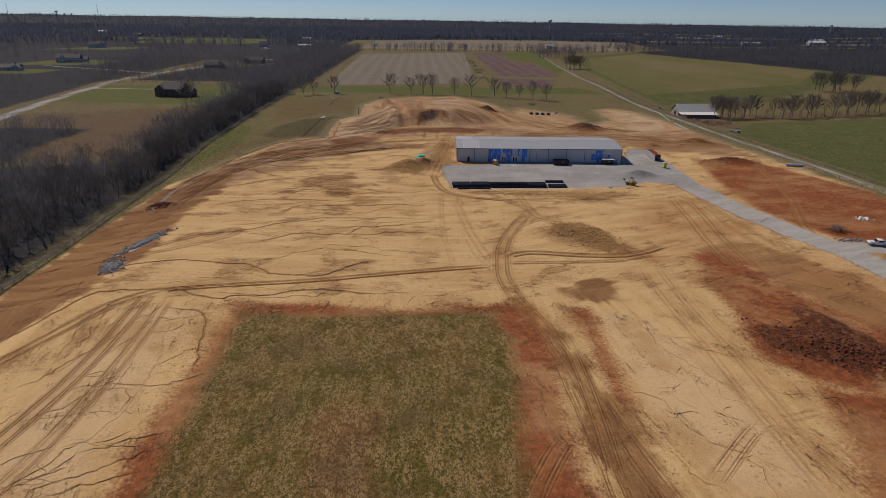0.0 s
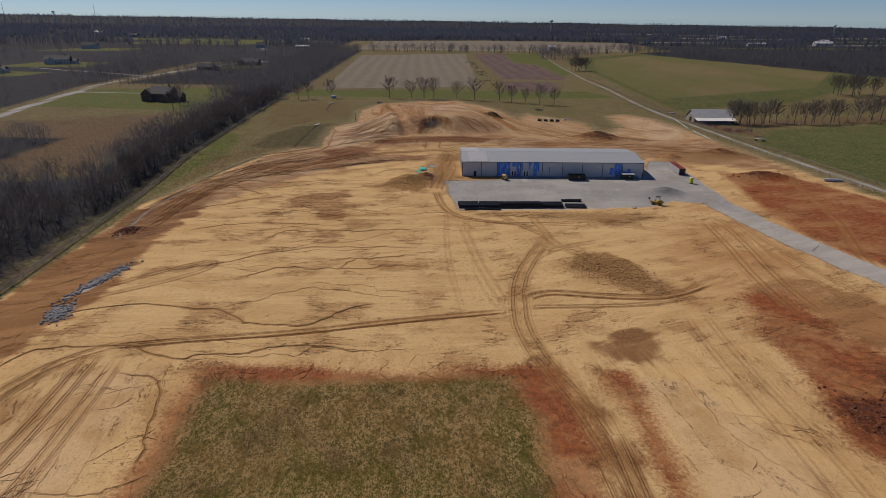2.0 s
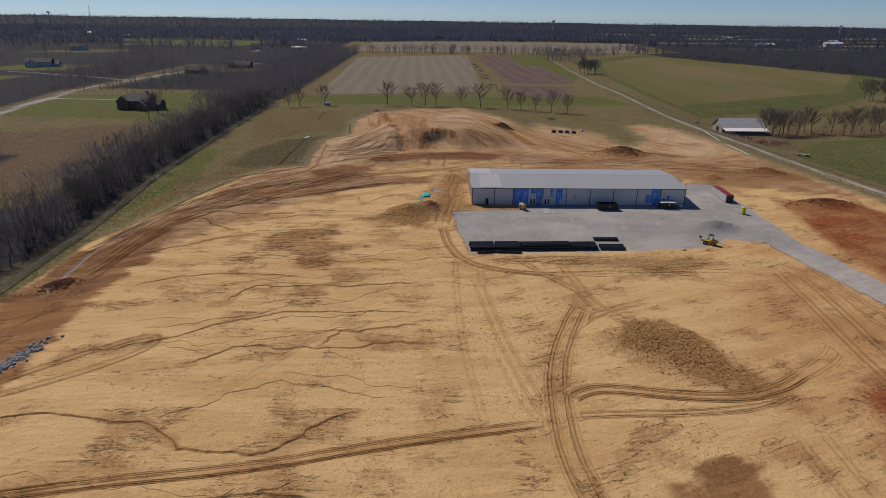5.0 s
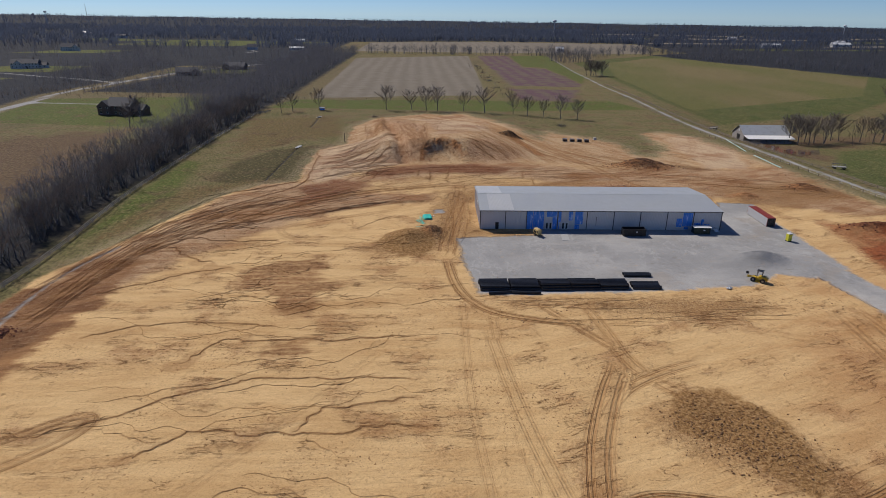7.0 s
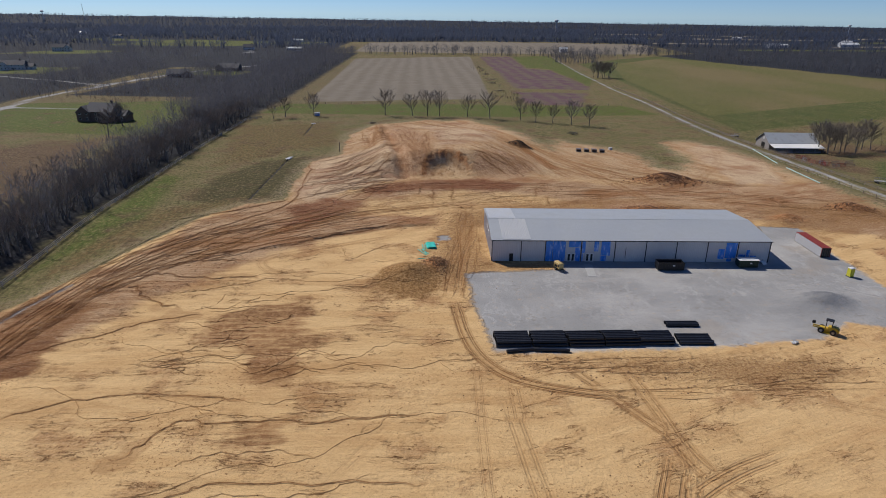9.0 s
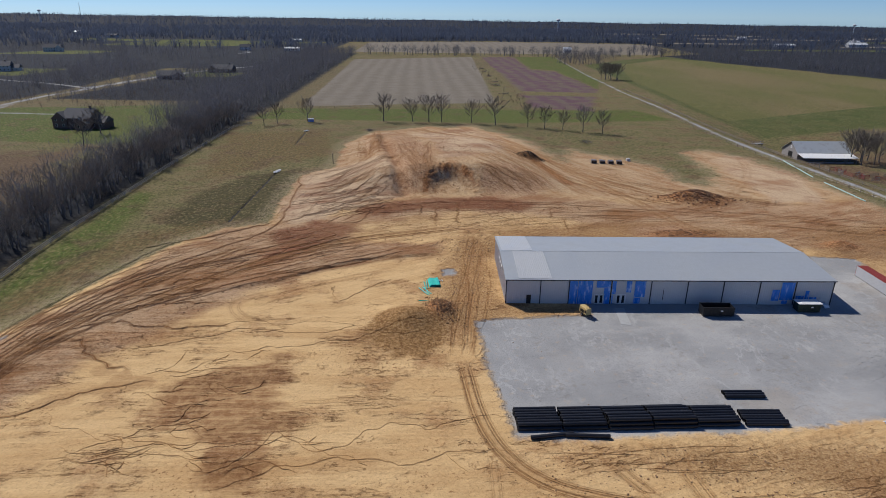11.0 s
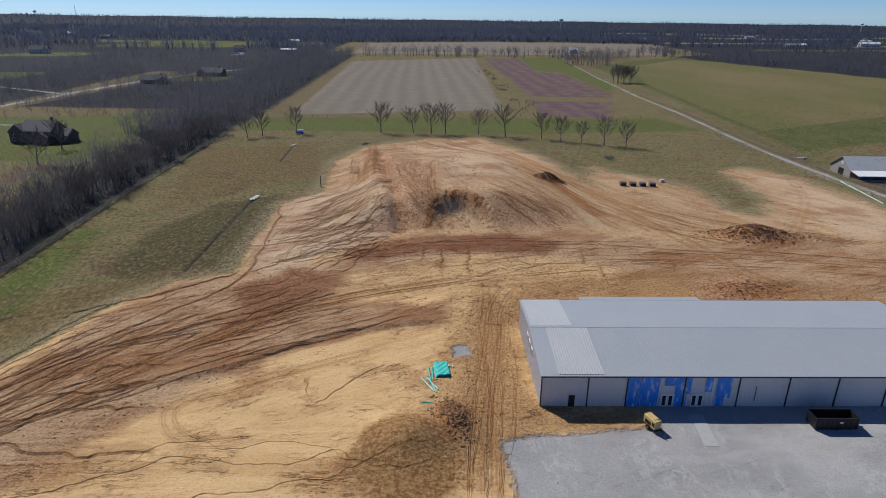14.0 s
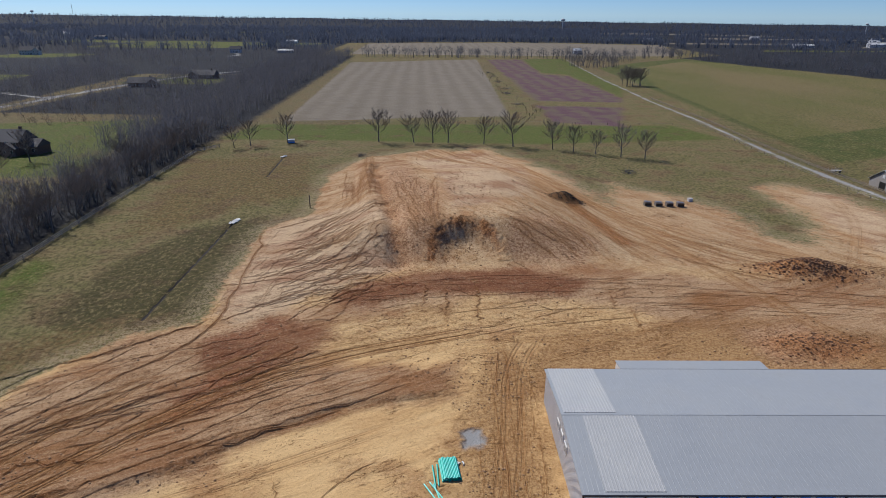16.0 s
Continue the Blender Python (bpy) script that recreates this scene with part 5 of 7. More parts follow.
# ---- bare trees ----
def stick(store, a, b, ra, rb, sides):
    """A tapered stick; rb of 0 ends it in a point."""
    vs, fs = store
    d = (b - a).normalized()
    s = d.orthogonal().normalized()
    t = d.cross(s)
    base = len(vs)
    for c, rr in ((a, ra), (b, rb)):
        if rr == 0:
            vs.append(tuple(c))
            continue
        for k in range(sides):
            ang = 6.2832 * k / sides
            vs.append(tuple(c + (s * math.cos(ang) + t * math.sin(ang)) * rr))
    for k in range(sides):
        m = (k + 1) % sides
        fs.append((base + k, base + m, base + sides) if rb == 0 else (base + k, base + m, base + sides + m, base + sides + k))


def grow_tree(seed, tall, limbs=15, subs=7, twigs=5, clear=0.26, lean=0.75, wide=0.30, stems=1):
    """Verts and faces of the wood (stem, limbs) and of the twigs of a leafless tree with rising limbs and an oval crown."""
    r = random.Random(seed)
    wood, fine = ([], []), ([], [])
    for stem in range(stems):
        p = Vector((0, 0, -0.3))
        d = Vector((r.gauss(0, 0.05), r.gauss(0, 0.05), 1)) if stems == 1 else Vector((r.gauss(0, 0.25), r.gauss(0, 0.25), 1)).normalized()
        knots, rad0 = [p], tall * (0.02 if stems == 1 else 0.014)
        for k in range(6):
            d = (d + Vector((r.gauss(0, 0.07), r.gauss(0, 0.07), 0.05))).normalized()
            q = p + d * tall * 0.14
            stick(wood, p, q, rad0 * (1 - k / 6.5), rad0 * (1 - (k + 1) / 6.5), 6 if k < 2 else 4)
            p = q
            knots.append(q)
        for k in range(limbs):
            u = clear + (0.97 - clear) * (k + r.random()) / limbs
            f = u * 6
            a = knots[int(f)].lerp(knots[min(int(f) + 1, 6)], f - int(f))
            ang = k * 2.4 + r.uniform(-0.4, 0.4)
            side = Vector((math.cos(ang), math.sin(ang), 0))
            reach = tall * wide * (0.55 + 0.65 * math.sin(math.pi * min(1, (u - clear) / (1 - clear) * 0.75 + 0.2))) * r.uniform(0.8, 1.2) * (1.3 - 0.75 * u)
            way = (side * r.uniform(0.6, 0.9) + Vector((0, 0, lean))).normalized()
            lr = rad0 * (1 - u * 0.85) * 0.36
            mid = a + way * reach * 0.5
            way2 = (way + Vector((r.gauss(0, 0.15), r.gauss(0, 0.15), 0.22))).normalized()
            end = mid + way2 * reach * 0.6
            stick(wood, a, mid, lr, lr * 0.65, 4)
            stick(wood, mid, end, lr * 0.65, 0, 3)
            for j in range(subs):
                v = 0.25 + 0.75 * (j + r.random()) / subs
                b = a.lerp(mid, v * 2) if v < 0.5 else mid.lerp(end, v * 2 - 1)
                out = (way2 + Vector((r.gauss(0, 0.5), r.gauss(0, 0.5), r.uniform(0.0, 0.5)))).normalized()
                ln = reach * r.uniform(0.3, 0.5)
                e = b + out * ln
                stick(fine, b, e, 0.045 * tall / 15, 0, 3)
                for _ in range(twigs):
                    c = b.lerp(e, r.uniform(0.3, 1))
                    tw = (out + Vector((r.gauss(0, 0.45), r.gauss(0, 0.45), r.uniform(-0.1, 0.4)))).normalized()
                    stick(fine, c, c + tw * ln * r.uniform(0.4, 0.8), 0.032 * tall / 15, 0, 3)
    return wood, fine


def tree_meshes(seed, tall, **kw):
    wood, twigs = grow_tree(seed, tall, **kw)
    return raw("trunk", *wood, M["bark"]), raw("crown", *twigs, M["twig"])


HERO = [tree_meshes(10 + k, 15, limbs=21, subs=9, twigs=8, lean=0.6, wide=0.34) for k in range(4)]
WILD = [tree_meshes(30 + k, 11.5, limbs=9 if k % 3 == 0 else 6, subs=6, twigs=6, stems=1 + k % 3, clear=0.3, lean=0.62, wide=0.37) for k in range(6)]


def plant(kit, x, y, scale, label, group, turn=0.0):
    t = thing("bare_tree", label, "tree", (x, y, zat(x, y)), turn, group)
    t.scale = (scale, scale, scale)
    part("trunk", kit[0], None, t)
    part("crown", kit[1], None, t)
    return t


ROW = ((-86, 479, 0.75), (-80, 484, 0.85), (-64.5, 491, 0.95), (-21.5, 494, 1.1), (-4.7, 493, 0.95), (4.5, 492, 1.1), (11.8, 492, 1.1), (28.7, 489, 0.95), (41.8, 483, 1.15), (59, 476, 0.95), (67, 469, 0.85), (76, 465.5, 0.75), (85.2, 458.5, 1.0), (94.6, 455, 0.85))
for k, (x, y, s) in enumerate(ROW):
    plant(HERO[k % 4], x, y, s, "bare grey tree standing in a row on the grass strip", "trees in the row", k * 77)
rt = random.Random(8)
for k in range(300):
    y = 96 + 400 * (k / 300) + rt.uniform(-2, 2)
    x = -103.5 - abs(rt.gauss(0, 1)) * (9 if y > 250 else 18)
    plant(WILD[k % 6], x, y, rt.uniform(0.65, 1.15), "leafless tree in the dense belt beside the rail fence", "trees along the fence", rt.uniform(0, 360))
for k, (x, y, s) in enumerate(((-154, 421, 1.0), (-161, 452, 0.95), (186.5, 748, 1.1), (190, 755, 1.0), (212, 990, 1.2), (206, 412, 1.0), (210, 418, 1.1), (216, 422, 1.0), (222, 414, 0.9), (233, 425, 1.1), (241, 418, 0.8), (248, 422, 1.0), (258, 419, 1.1), (268, 424, 0.8), (279, 428, 1.1),
                               (290, 430, 0.9), (300, 433, 1.2), (309, 434, 1.0), (320, 440, 1.1), (332, 444, 1.2), (345, 450, 1.0), (351, 535, 1.2), (357, 540, 1.1), (362, 533, 1.2), (367, 537, 1.1), (374, 541, 1.2), (382, 536, 1.0), (67, 640, 0.4), (71, 590, 0.5), (180, 744, 1.1), (183, 752, 1.2), (192, 746, 1.1), (187, 757, 1.0), (195, 752, 1.1), (178, 751, 0.95), (203, 416, 1.05), (208, 424, 1.1), (213, 413, 1.0), (219, 418, 1.05), (227, 421, 1.0), (237, 424, 1.0), (252, 417, 1.0), (263, 424, 1.1), (273, 422, 1.0), (285, 432, 1.0), (295, 428, 1.1), (314, 440, 1.05), (326, 438, 1.1), (338, 446, 1.05), (354, 545, 1.1), (371, 545, 1.15), (378, 548, 1.1), (388, 542, 1.1))):
    plant(HERO[k % 4] if s > 0.9 else WILD[k % 6], x, y, s, "leafless tree at the edge of the pasture", "pasture trees", rt.uniform(0, 360))


def scatter(name, places, kits, material, label, category):
    """Many copies of a few light meshes, joined in one."""
    vs, fs, base = [], [], 0
    tris = []
    for v, f in kits:
        v = np.array(v)
        t = []
        for q in f:
            t += [q] if len(q) == 3 else [(q[0], q[1], q[2]), (q[0], q[2], q[3])]
        tris.append((v, np.array(t)))
    for k, (x, y, z, s, a, tall) in enumerate(places):
        v, t = tris[k % len(tris)]
        c, sn = math.cos(a) * s, math.sin(a) * s
        vs.append(np.stack([v[:, 0] * c - v[:, 1] * sn + x, v[:, 0] * sn + v[:, 1] * c + y, v[:, 2] * s * tall + z], -1))
        fs.append(t + base)
        base += len(v)
    vs, fs = np.concatenate(vs), np.concatenate(fs)
    me = bpy.data.meshes.new(name)
    me.vertices.add(len(vs))
    me.vertices.foreach_set("co", vs.astype(np.float32).ravel())
    me.loops.add(fs.size)
    me.loops.foreach_set("vertex_index", fs.astype(np.int32).ravel())
    me.polygons.add(len(fs))
    me.polygons.foreach_set("loop_start", np.arange(0, fs.size, 3, dtype=np.int32))
    me.update(calc_edges=True)
    me.materials.append(material)
    return tagged(new(name, me), label, category, kind="stuff")


def light_tree(seed, tall=12.0, sticks=60, thin=0.05, long=0.2):
    """A thin stem and a round, see-through crown of loose slivers, for woods that are never near."""
    r = random.Random(seed)
    vs, fs = [], []

    def sliver(a, b, w):
        ang, n0 = r.uniform(0, 3.14), len(vs)
        ox, oy = math.cos(ang) * w, math.sin(ang) * w
        vs.extend([(a[0] - ox, a[1] - oy, a[2]), (a[0] + ox, a[1] + oy, a[2]), tuple(b)])
        fs.append((n0, n0 + 1, n0 + 2))

    for _ in range(2):
        sliver((r.gauss(0, 0.3), r.gauss(0, 0.3), -0.3), (r.gauss(0, 0.5), r.gauss(0, 0.5), tall * 0.85), thin * 3.5)
    for _ in range(sticks):
        d = Vector((r.gauss(0, 1), r.gauss(0, 1), r.gauss(0, 1))).normalized() * r.uniform(0.3, 1.0) ** 0.5
        p = Vector((d.x * tall * 0.27, d.y * tall * 0.27, tall * (0.6 + 0.36 * d.z)))
        way = (Vector((d.x, d.y, 0.9)) + Vector((r.gauss(0, 0.4), r.gauss(0, 0.4), 0))).normalized()
        sliver(p + way * tall * long * 0.5, p - way * tall * long * 0.6, thin * r.uniform(0.6, 1.4))
    return vs, fs


LIGHT = [light_tree(k) for k in range(6)]
MID = [light_tree(60 + k, 12, 50, 0.10, 0.24) for k in range(5)]



BROAD = [light_tree(20 + k, 11.0, 22, 0.26, 0.36) for k in range(6)]
BUSH = [light_tree(40 + k, 3.2, 44, 0.03, 0.3) for k in range(4)]
spots = []


def fill(count, x0, x1, y0, y1, kind=spots, lo=0.7, hi=1.25, keep=None):
    for _ in range(count):
        x, y = rt.uniform(x0, x1), rt.uniform(y0, y1)
        if keep is None or keep(x, y):
            kind.append((x, y, zat(x, y), rt.uniform(lo, hi), rt.uniform(0, 6.28), rt.uniform(0.85, 1.15)))


fill(560, -180, -108, 90, 245)
fill(300, -128, -106, 245, 500)
fill(700, -152, -102, 480, 800)
fill(700, -165, -96, 800, 1150)
fill(150, -218, -172, 262, 335, lo=0.5, hi=0.9)
fill(260, -258, -150, 575, 640, lo=0.35, hi=0.8)
fill(700, -330, -150, 640, 830, keep=lambda x, y: abs(x + 250) > 14 and math.dist((x, y), (-229, 727)) > 22 and math.dist((x, y), (-199, 791)) > 22)
fill(1900, -640, -275, 380, 830, lo=0.4, hi=1.0, keep=lambda x, y: noise.noise((x * 0.02, y * 0.02, 3)) > -0.05 and math.dist((x, y), (-417, 783)) > 45 and math.dist((x, y), (-424, 676)) > 40 and not any(x0 < x < x0 + w and y0 - 30 < y < y0 + h for x0, y0, w, h in CLEARINGS))
belt = []
fill(190, -85, 385, 1112, 1150, belt, lo=0.8, hi=1.4)
fill(60, 188, 245, 955, 1005, lo=0.9, hi=1.4)
fill(90, 195, 300, 1060, 1120)
fill(1500, 380, 640, 560, 1300, belt, 0.7, 1.15, lambda x, y: -3 < (x - 380) * 0.96 + (y - 1130) * 0.28 < 60)
scatter("tree_belt", belt, MID, M["woods"], "line of tall leafless trees along the far edge of the pasture", "woods")
fill(400, 470, 1100, 700, 1500, keep=lambda x, y: (x - 380) * 0.96 + (y - 1130) * 0.28 > 75 and noise.noise((x * 0.012, y * 0.012, 9)) > 0.12)
scatter("woods", spots, LIGHT, M["woods"], "belt of dense leafless grey-brown woods", "woods")
far = []


def open_wood(x, y):
    """False in the clearings and in the strip that would hide them."""
    return not any(x0 - 5 < x < x0 + w + 5 and y0 - 45 < y < y0 + h for x0, y0, w, h in CLEARINGS)


def plough_land(x, y):
    """False on the far fields and the drive, and just before them."""
    if abs(x + 268) < 22 and 1050 < y < 1200:
        return False
    return not any(x0 < x < x0 + w and y0 - 30 < y < y0 + h for x0, y0, w, h in FAR_FIELDS)


fill(11000, -1900, -150, 820, 2600, far, 1.0, 1.5, lambda x, y: noise.noise((x * 0.006, y * 0.006, 1)) > -0.22 and -0.95 * y - 60 < x and open_wood(x, y) and plough_land(x, y))
fill(2800, -150, 600, 1560, 2600, far, 1.0, 1.5, plough_land)
fill(9000, 470, 2100, 640, 2600, far, 0.9, 1.4, lambda x, y: (x - 380) * 0.96 + (y - 1130) * 0.28 > 60 and noise.noise((x * 0.003, y * 0.012, 5)) > -0.12 and abs(x) < y * 0.85 + 100 and plough_land(x, y))
fill(7000, -3600, 3600, 2500, 4900, far, 1.0, 1.5, lambda x, y: noise.noise((x * 0.003, y * 0.006, 7)) > -0.2 and abs(x) < y * 0.8)
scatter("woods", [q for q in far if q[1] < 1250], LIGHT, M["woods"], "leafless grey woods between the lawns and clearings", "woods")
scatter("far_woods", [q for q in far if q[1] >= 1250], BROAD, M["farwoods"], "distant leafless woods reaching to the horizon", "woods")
low = []
fill(520, -135, -103, 95, 500, low, 0.5, 1.1)
fill(240, -300, -150, 540, 640, low, 0.6, 1.2)
fill(60, 62, 76, 560, 900, low, 0.5, 1.0)
fill(70, 205, 340, 405, 450, low, 0.4, 0.9)
scatter("undergrowth", low, BUSH, M["brush"], "brown leafless scrub under the trees", "scrub")


# ---- the yard: plant, containers, pipes ----
def on(x, y, lift=0.0):
    return (x, y, zat(x, y) + lift)


def wheel(parent, x, y, z, r, w, name="wheel"):
    tyre = part(name, rod(bmesh.new(), (x, y - w / 2, z), (x, y + w / 2, z), r, n=18), M["tyre"], parent, "black rubber tyre")
    part("rim", rod(bmesh.new(), (x, y - w / 2 - 0.01, z), (x, y + w / 2 + 0.01, z), r * 0.5, n=12), M["steel"], tyre)


def skip_bin(name, label, at, turn, length, depth, tall, mat):
    d = thing(name, label, "dumpster", at, turn)
    t = 0.06
    part("floor", boxes((0, length, 0, depth, 0.18, 0.26)), mat, d)
    for y in (0.0, depth - t):
        part("side", boxes((0, length, y, y + t, 0.2, tall)), mat, d)
        for k in range(9):
            x = 0.25 + k * (length - 0.6) / 8
            part("rib", boxes((x, x + 0.1, y - 0.07 if y == 0 else y + t, y if y == 0 else y + t + 0.07, 0.25, tall - 0.1)), mat, d)
        part("rim_rail", boxes((-0.05, length + 0.05, y - 0.08, y + t + 0.08, tall - 0.02, tall + 0.1), bevel=0.02), mat, d)
    for x in (0.0, length - t):
        part("end", boxes((x, x + t, t, depth - t, 0.2, tall)), mat, d)
    for y in (0.5, depth - 0.6):
        part("skid", boxes((0.1, length - 0.1, y, y + 0.12, 0, 0.18)), M["steel"], d)
    for x in (0.5, length - 0.5):
        for y in (0.35, depth - 0.35):
            part("roller", rods(((x, y - 0.12, 0.1), (x, y + 0.12, 0.1), 0.1)), M["steel"], d)
    part("label_plate", boxes((length * 0.55, length * 0.55 + 0.5, -0.09, -0.075, tall * 0.6, tall * 0.6 + 0.3)), M["white"], d, "small white plate")
    return d


skip_bin("dumpster", "open black steel roll-off dumpster on the gravel beside the building", on(56.6, 248.4, 0.02), -2, 6.4, 2.4, 2.0, M["bin"])
lidded = skip_bin("dumpster", "dark green dumpster with pale boards laid over its top", on(77.6, 249.9, 0.02), -2, 4.6, 2.1, 1.9, M["greenbin"])
part("cover", boxes((-0.2, 2.3, -0.2, 2.3, 2.02, 2.1), (2.34, 4.8, -0.25, 2.25, 2.02, 2.12)), M["white"], lidded, "pale cover boards")
part("cover_board", boxes((0.6, 4.2, 0.3, 0.8, 2.12, 2.18)), M["white"], lidded)

gen = thing("generator", "cream towable generator on a black trailer", "generator", on(32.4, 249.4), -70)
part("trailer_frame", boxes((-1.5, 1.3, -0.62, -0.5, 0.45, 0.57), (-1.5, 1.3, 0.5, 0.62, 0.45, 0.57), (-1.5, -1.38, -0.5, 0.5, 0.45, 0.57), (1.18, 1.3, -0.5, 0.5, 0.45, 0.57)), M["bin"], gen)
part("tow_bar", rods(((1.3, 0.5, 0.5), (2.7, 0, 0.45), 0.05), ((1.3, -0.5, 0.5), (2.7, 0, 0.45), 0.05)), M["bin"], gen)
part("cabinet", boxes((-1.4, 1.1, -0.6, 0.6, 0.58, 1.95), bevel=0.06), M["cream"], gen)
part("roof_hatch", boxes((-0.9, 0.6, -0.4, 0.4, 1.95, 2.03), bevel=0.02), M["cream"], gen)
part("exhaust", rods(((0.8, 0.3, 1.9), (0.8, 0.3, 2.3), 0.06)), M["bin"], gen)
part("side_grille", boxes((-1.0, 0.2, -0.63, -0.6, 0.8, 1.4)), M["bin"], gen, "dark side grille")
part("control_panel", boxes((0.45, 0.95, -0.63, -0.6, 1.0, 1.6)), M["bin"], gen)
for y in (-0.72, 0.72):
    wheel(gen, -0.2, y, 0.36, 0.36, 0.2)

box_car = thing("shipping_container", "long pale grey shipping container with a red roof and dark doors", "container", on(102.3, 256.4, 0.03), -3.0)
CL = 12.6
for y0, out in ((0.0, -1), (2.44, 1)):
    part("side_panel", drawn(ribbed(0.1, CL - 0.1, 0.28, 0.2, 0.04, 0.02), lambda u, v: (y0 + out * v, u, 0.12), lambda u, v: (y0 + out * v, u, 2.5)), M["siding"], box_car)
part("roof", drawn(ribbed(0.05, CL - 0.05, 0.4, 0.25, 0.03, 0.05), lambda u, v: (0.0, u, 2.58 + v), lambda u, v: (2.44, u, 2.58 + v)), M["rust"], box_car, "faded red roof sheet")
part("floor", boxes((0, 2.44, 0.05, CL - 0.05, 0.02, 0.14)), M["bin"], box_car)
part("back_panel", boxes((0.05, 2.39, CL - 0.08, CL - 0.02, 0.14, 2.5)), M["siding"], box_car)
for x in (0.0, 2.34):
    for y in (0.0, CL - 0.1):
        part("corner_post", boxes((x, x + 0.1, y, y + 0.1, 0, 2.6)), M["rust"], box_car)
for x in (0.12, 1.24):
    leaf = part("door", boxes((x, x + 1.08, -0.02, 0.04, 0.14, 2.5), bevel=0.01), M["bin"], box_car, "dark container door")
    for k in (0.3, 0.8):
        part("lock_bar", rods(((x + k, -0.06, 0.2), (x + k, -0.06, 2.45), 0.025)), M["steel"], leaf)

toilet = thing("portable_toilet", "yellow portable toilet with a pale roof on the gravel", "toilet", on(102.0, 244.3, 0.02), 8)
part("base", boxes((-0.62, 0.62, -0.62, 0.62, 0, 0.14), bevel=0.02), M["bin"], toilet)
part("cabin", boxes((-0.56, 0.56, -0.56, 0.56, 0.14, 2.1), bevel=0.04), M["lime"], toilet)
part("roof", boxes((-0.6, 0.6, -0.6, 0.6, 2.1, 2.2), (-0.5, 0.5, -0.5, 0.5, 2.2, 2.32), bevel=0.03), M["white"], toilet, "pale translucent roof")
td = part("door", boxes((-0.45, 0.45, -0.6, -0.56, 0.2, 2.0), bevel=0.01), M["lime"], toilet)
part("latch", boxes((0.3, 0.4, -0.63, -0.6, 1.0, 1.12)), M["bin"], td)
part("vent_pipe", rods(((0.4, 0.4, 2.2), (0.4, 0.4, 2.6), 0.05)), M["white"], toilet)

loader = thing("wheel_loader", "small yellow wheel loader parked beside the stone heap", "loader", on(78.8, 217.5, 0.0), 140)
part("rear_body", boxes((-2.0, -0.3, -0.65, 0.65, 0.7, 1.55), bevel=0.12), M["yellow"], loader)
part("counterweight", boxes((-2.3, -1.95, -0.7, 0.7, 0.6, 1.3), bevel=0.08), M["yellow"], loader)
part("front_frame", boxes((-0.3, 1.1, -0.45, 0.45, 0.6, 1.1), bevel=0.06), M["yellow"], loader)
part("seat", boxes((-0.75, -0.25, -0.28, 0.28, 1.5, 1.75), (-0.85, -0.72, -0.28, 0.28, 1.7, 2.2), bevel=0.05), M["bin"], loader)
for x, y, z in ((-0.95, -0.55, 1.5), (-0.95, 0.55, 1.5), (0.1, -0.55, 1.1), (0.1, 0.55, 1.1)):
    part("roll_bar", rods(((x, y, z), (x, y, 2.75), 0.05)), M["bin"], loader)
part("canopy", boxes((-1.1, 0.3, -0.65, 0.65, 2.72, 2.82), bevel=0.03), M["bin"], loader)
for y in (-0.4, 0.4):
    part("lift_arm", boxes((0.7, 2.3, y - 0.07, y + 0.07, 0.75, 1.0), bevel=0.02), M["yellow"], loader)
part("bucket", prism(bmesh.new(), [(0.0, 0.05), (0.75, 0.05), (0.72, 0.12), (0.12, 0.16), (0.1, 0.8), (0.0, 0.85)], -0.95, 0.95), M["yellow"], loader)
loader.children[-1].matrix_local = Matrix.Translation((2.2, 0, 0.1)) @ pose(0, 0, 0, 0, 0, -90)
for x in (-1.35, 0.75):
    for y in (-0.75, 0.75):
        wheel(loader, x, y, 0.55, 0.55, 0.38)
part("exhaust", rods(((-1.5, 0.3, 1.5), (-1.5, 0.3, 2.1), 0.05)), M["bin"], loader)


def hollow(r, length, n=14):
    """A pipe along x with an open bore."""
    bm = bmesh.new()
    rings = []
    for x, rr in ((0, r), (length, r), (length, r * 0.86), (0, r * 0.86)):
        rings.append([bm.verts.new((x, rr * math.cos(6.2832 * k / n), rr * math.sin(6.2832 * k / n))) for k in range(n)])
    for a, b in zip(rings, rings[1:] + rings[:1]):
        for k in range(n):
            bm.faces.new((a[k], a[(k + 1) % n], b[(k + 1) % n], b[k]))
    return bm


PIPE = mesh_of("pipe", hollow(0.31, 6.5), M["black"])
SLIM = mesh_of("pipe", hollow(0.10, 4.1, 8), M["teal"])
rp = random.Random(5)


def pipe_stack(label, at, turn, layers, mesh, r, group=""):
    st = thing("pipe_stack", label, "pipes", at, turn, group)
    for row, count in enumerate(layers):
        for k in range(count):
            p = part("pipe", mesh, None, st)
            p.location = (rp.uniform(-0.12, 0.12), r + (k * 2 + row) * r * 1.02, r + row * r * 1.74)
    return st


for k, (x, y, layers) in enumerate(((12.6, 212.0, (8, 7)), (19.5, 211.9, (8, 7)), (26.3, 211.8, (9, 7, 3)), (33.1, 212.0, (9, 7, 3)), (40.0, 212.4, (8, 6)))):
    pipe_stack("stack of long black drainage pipes on the gravel edge", on(x, y, 0.0), 0.4, layers, PIPE, 0.31, "pipe stacks")
pipe_stack("low row of black drainage pipes lying side by side", on(47.6, 212.6, 0.0), -1.5, (6,), PIPE, 0.31, "pipe stacks")
pipe_stack("three black drainage pipes lying apart on the gravel", on(47.7, 219.7, 0.0), -1, (3,), PIPE, 0.31, "pipe stacks")
